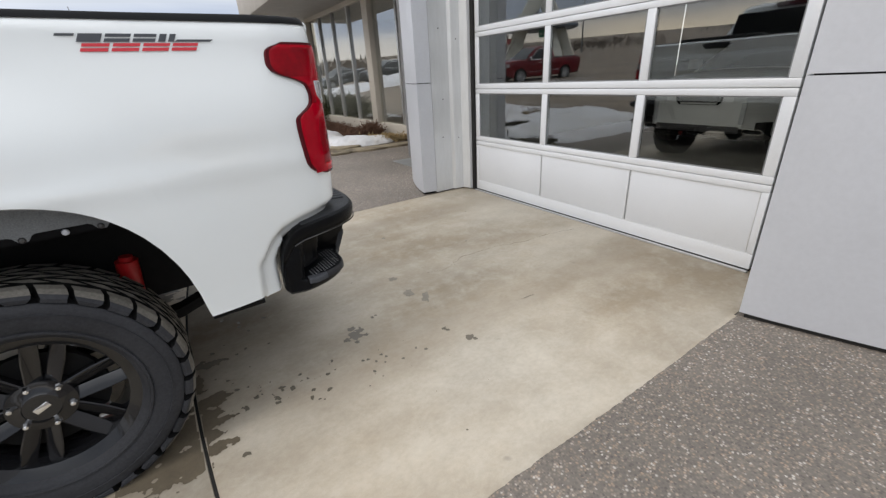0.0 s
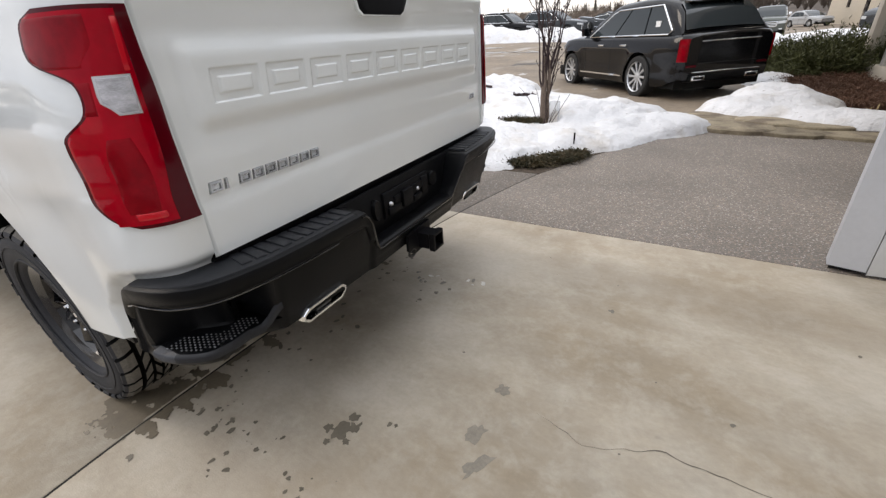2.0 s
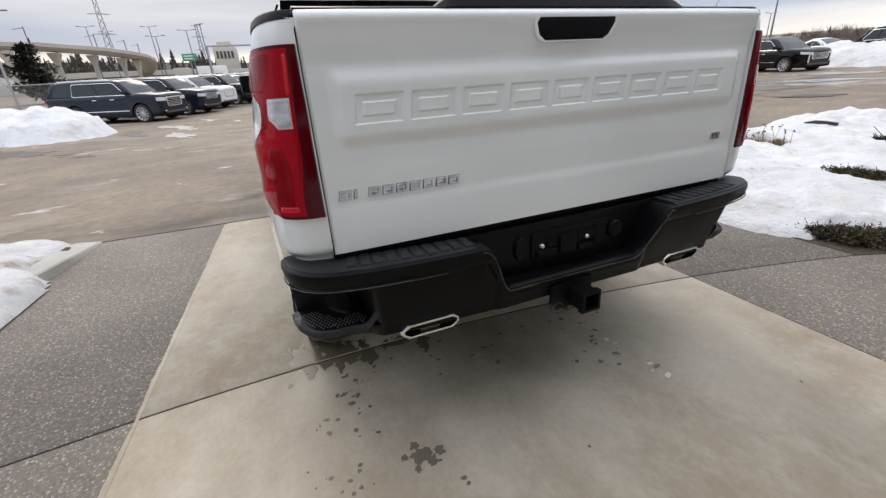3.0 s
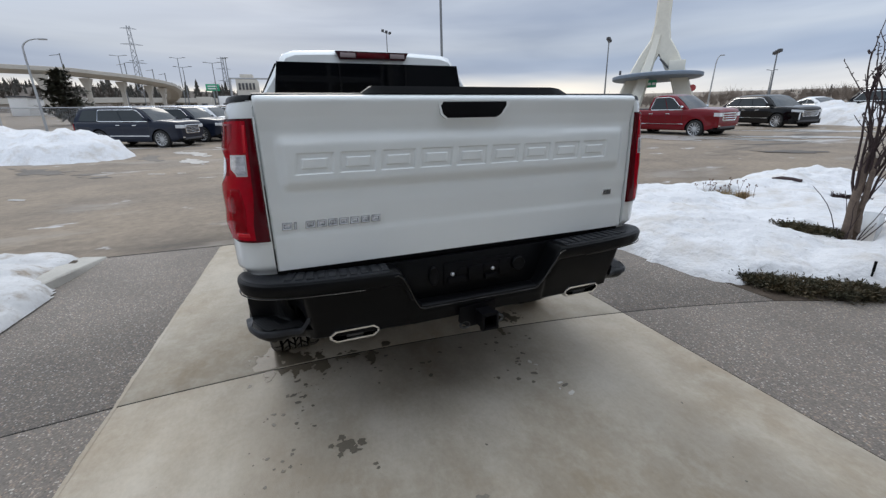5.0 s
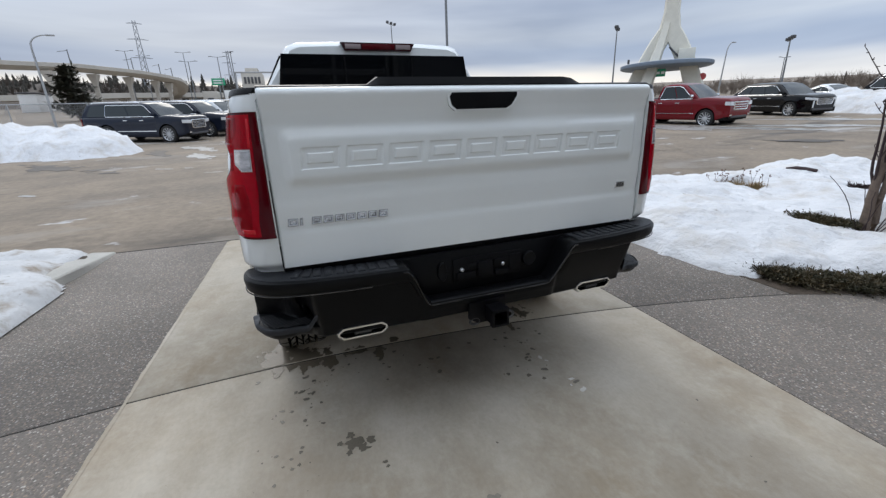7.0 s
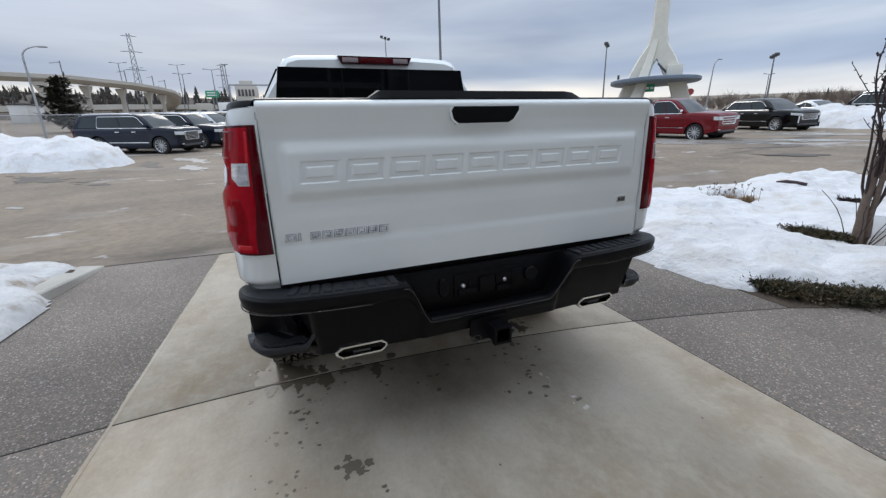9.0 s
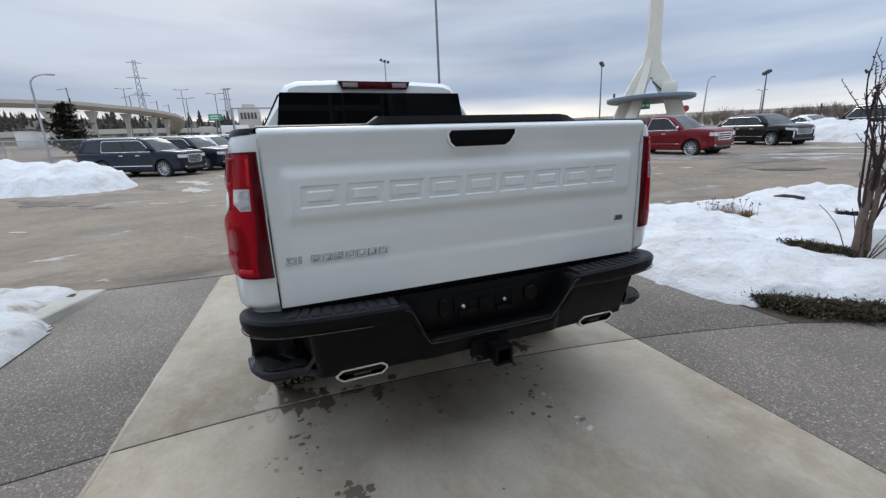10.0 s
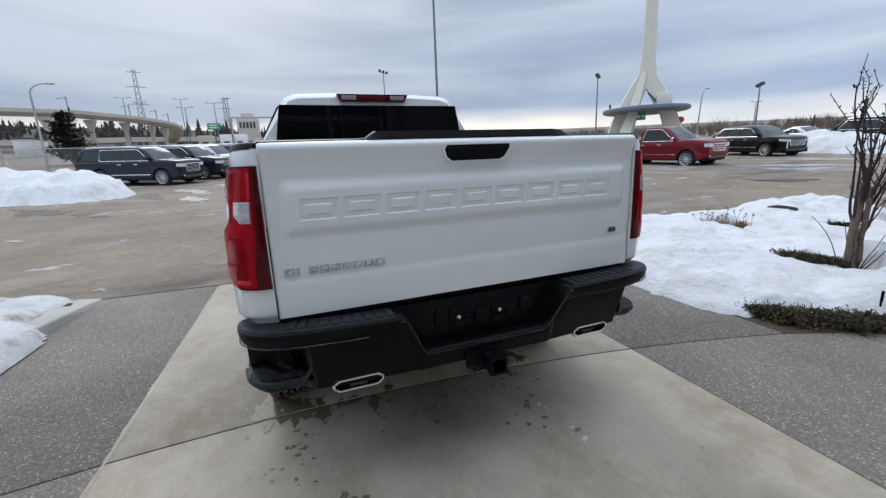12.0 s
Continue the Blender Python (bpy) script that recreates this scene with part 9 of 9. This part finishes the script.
    for _ in range(1900):
        az = rng.uniform(86, 150)
        a = radians(az)
        d = rng.uniform(72, 165)
        x, y = ex + d * math.cos(a), ey + d * math.sin(a)
        z = lot_z(x, y) - 0.3
        h = rng.uniform(0.5, 1.0) * (1.9 + 3.2 * max(0.0, noise.noise(Vector((az * 0.35, 2.0, d * 0.05)))))
        for k in range(36):
            ang, el = rng.uniform(0, 6.28), rng.uniform(0.8, 1.5)
            ln = h * rng.uniform(0.5, 1.0)
            px, py, w_ = x + math.cos(ang) * ln * math.cos(el), y + math.sin(ang) * ln * math.cos(el), h * 0.012
            q = len(scrub.v)
            scrub.v.extend([(x, y, z), ((x + px) / 2 + w_, (y + py) / 2, z + ln * 0.6), (px, py, z + ln * math.sin(el)), ((x + px) / 2 - w_, (y + py) / 2 + w_, z + ln * 0.6)])
            scrub.f.append((q, q + 1, q + 2, q + 3))
    solo("far_scrub", scrub, FAR_SCRUB, "brown leafless scrub behind the lot", "scrub", kind="stuff", smooth=False)


def spruce(x, y, h, seed):
    rng = random.Random(seed)
    z = base_of(x, y)
    th = thing("spruce_tree", "dark ragged spruce tree with a broken outline", "tree", pose(x, y, z))
    g = Geo()
    tube(g, [(0, 0, 0), (0, 0, h * 0.95)], [0.16, 0.03], 7)
    part("trunk", g, BARK, th)
    g = Geo()
    for k in range(74):
        t = (k + rng.random()) / 74
        zz = h * (0.10 + 0.86 * t)
        a = rng.uniform(0, 6.28)
        ln = (1 - 0.80 * t ** 1.6) * h * 0.38 * rng.uniform(0.35, 1.25) + 0.15
        for j in range(36):
            s = rng.random()
            p = Vector((math.cos(a) * ln * s, math.sin(a) * ln * s, zz - 0.10 * ln * s + 0.25 * ln * s * s))
            d = Vector((math.cos(a) + rng.gauss(0, 0.7), math.sin(a) + rng.gauss(0, 0.7), rng.gauss(0, 0.35))).normalized()
            e = d.cross(Vector((0, 0, 1))).normalized() * 0.15
            q = len(g.v)
            tip = p + d * rng.uniform(0.4, 0.8)
            g.v.extend([tuple(p), tuple(p.lerp(tip, 0.5) + e), tuple(tip), tuple(p.lerp(tip, 0.5) - e + Vector((0, 0, 0.06)))])
            g.f.append((q, q + 1, q + 2, q + 3))
    part("crown", g, SPRUCE, th, smooth=False)


def fence():
    th = thing("chain_fence", "grey chain-link fence with a top rail along the far edge", "fence")
    pts = [(-31.0, -29.0), (-32.9, -23.0), (-34.7, -17.2), (-36.5, -13.3), (-38.6, -8.6)]
    for (x0, y0), (x1, y1) in zip(pts, pts[1:]):
        for k in range(2):
            x, y = x0 + (x1 - x0) * k / 2, y0 + (y1 - y0) * k / 2
            g = Geo()
            tube(g, [(x, y, base_of(x, y)), (x, y, base_of(x, y) + 1.9)], 0.04, 6)
            part("post", g, POLE_PALE, th)
        for h in (1.85, 0.15):
            g = Geo()
            tube(g, [(x0, y0, base_of(x0, y0) + h), (x1, y1, base_of(x1, y1) + h)], 0.03, 5)
            part("rail", g, POLE_PALE, th)
    g = Geo()
    for (x0, y0), (x1, y1) in zip(pts, pts[1:]):
        for k in range(44):
            a, b = k / 44, min(1, (k + 6) / 44)
            for s in (0, 1):
                za, zb = (0.15, 1.85) if s else (1.85, 0.15)
                pa = (x0 + (x1 - x0) * a, y0 + (y1 - y0) * a)
                pb = (x0 + (x1 - x0) * b, y0 + (y1 - y0) * b)
                tube(g, [(*pa, base_of(*pa) + za), (*pb, base_of(*pb) + zb)], 0.006, 3, False)
    tagged(part("mesh", g, POLE_PALE, th), kind="stuff")


def far_buildings():
    th = thing("beige_building", "low beige stucco building with dark windows beyond the lot", "building", pose(0, 0, 0))
    g = Geo()
    box(g, 13.3, 30, 46.4, 72, -0.2, 4.2, 0.05)
    part("wall", g, STUCCO, th)
    g = Geo()
    box(g, 13.0, 30.3, 46.1, 72.3, 4.2, 4.75, 0.05)
    part("parapet", g, STUCCO, th)
    g = Geo()
    box(g, 13.15, 30.15, 46.25, 72.15, 3.75, 3.95, 0.04)
    part("parapet", g, STUCCO, th)
    g = Geo()
    box(g, 17.5, 30, 46.6, 66, 4.75, 8.4, 0.05)
    part("upper_wall", g, STUCCO, th)
    for y in (50.0, 56, 63):
        g = Geo()
        box(g, 13.25, 13.4, y - 0.6, y + 0.6, 0.0 if y == 56 else 1.5, 2.8, 0.02)
        part("window" if y != 56 else "door", g, DARK_GLASS, th)
    g = Geo()
    box(g, 16.0, 17.4, 46.34, 46.5, 1.3, 3.1, 0.02)
    part("window", g, DARK_GLASS, th)
    th = thing("white_hall", "distant pale industrial hall", "building")
    g = Geo()
    box(g, -200, -190, -19.8, -11.9, 8, 21.5, 0.1)
    box(g, -199, -192, -18.2, -13.5, 21.5, 23.6, 0.1)
    part("wall", g, FAR_CONCRETE, th)
    for y in steps(-18.5, -13.2, 4):
        g = Geo()
        box(g, -189.98, -189.8, y - 0.4, y + 0.4, 17.5, 20, 0.02)
        part("window", g, TRIM_GREY, th)
    th = thing("low_building", "distant low white building behind the fence", "building")
    g = Geo()
    box(g, -110, -104, -51, -48, 5, 8.8, 0.1)
    part("wall", g, PLAIN_WHITE, th)
    g = Geo()
    box(g, -110.2, -103.8, -51.2, -47.8, 8.8, 9.05, 0.05)
    part("roof", g, TRIM_GREY, th)
    # a run of low white roofs and parked trailers under the viaduct
    rng = random.Random(5)
    for i in range(9):
        y = -24 + 5.2 * i + rng.uniform(-1, 1)
        th = thing("far_shed", "distant low pale shed", "building", group="far sheds")
        g = Geo()
        x = -150 + rng.uniform(-6, 6)
        z = base_of(x, y) - 0.5
        box(g, x, x + 5, y - 2.0, y + 2.0, z, z + rng.uniform(3.0, 4.6), 0.08)
        part("wall", g, PLAIN_WHITE if i % 3 else FAR_CONCRETE, th)
        g = Geo()
        box(g, x + 5.0, x + 5.05, y - 0.8, y + 0.8, z + 0.5, z + 2.4, 0.02)
        part("door", g, TRIM_GREY, th)
    th = thing("road_sign", "green road sign with plain pale bars on a gantry", "sign")
    g = Geo()
    box(g, -146, -145.8, -23.3, -19.6, 13.4, 15.4, 0.05)
    part("panel", g, SIGN_GREEN, th)
    for k in range(2):
        g = Geo()
        box(g, -145.79, -145.75, -22.8, -20.2, 13.9 + 0.7 * k, 14.2 + 0.7 * k)
        part("text_bar", g, PLAIN_WHITE, th)
    g = Geo()
    tube(g, [(-146.1, -21.4, 5), (-146.1, -21.4, 15)], 0.2, 6)
    part("post", g, POLE_GREY, th)
    th = thing("gantry", "pale steel road gantry", "gantry")
    for y in (-10.2, 2.5):
        g = Geo()
        tube(g, [(-96.6, y, 4), (-96.6, y, 12.0)], 0.18, 6)
        part("post", g, POLE_PALE, th)
    g = Geo()
    box(g, -96.8, -96.4, -10.4, 2.7, 11.7, 12.0, 0.03)
    part("beam", g, POLE_PALE, th)


guideway()
pylon(-247.5, -69, 10, 40.5)
pylon(-330, -42, 12, 38)
tower()
far_woods()
spruce(-52.9, -20.7, 5.5, 3)
fence()
far_buildings()
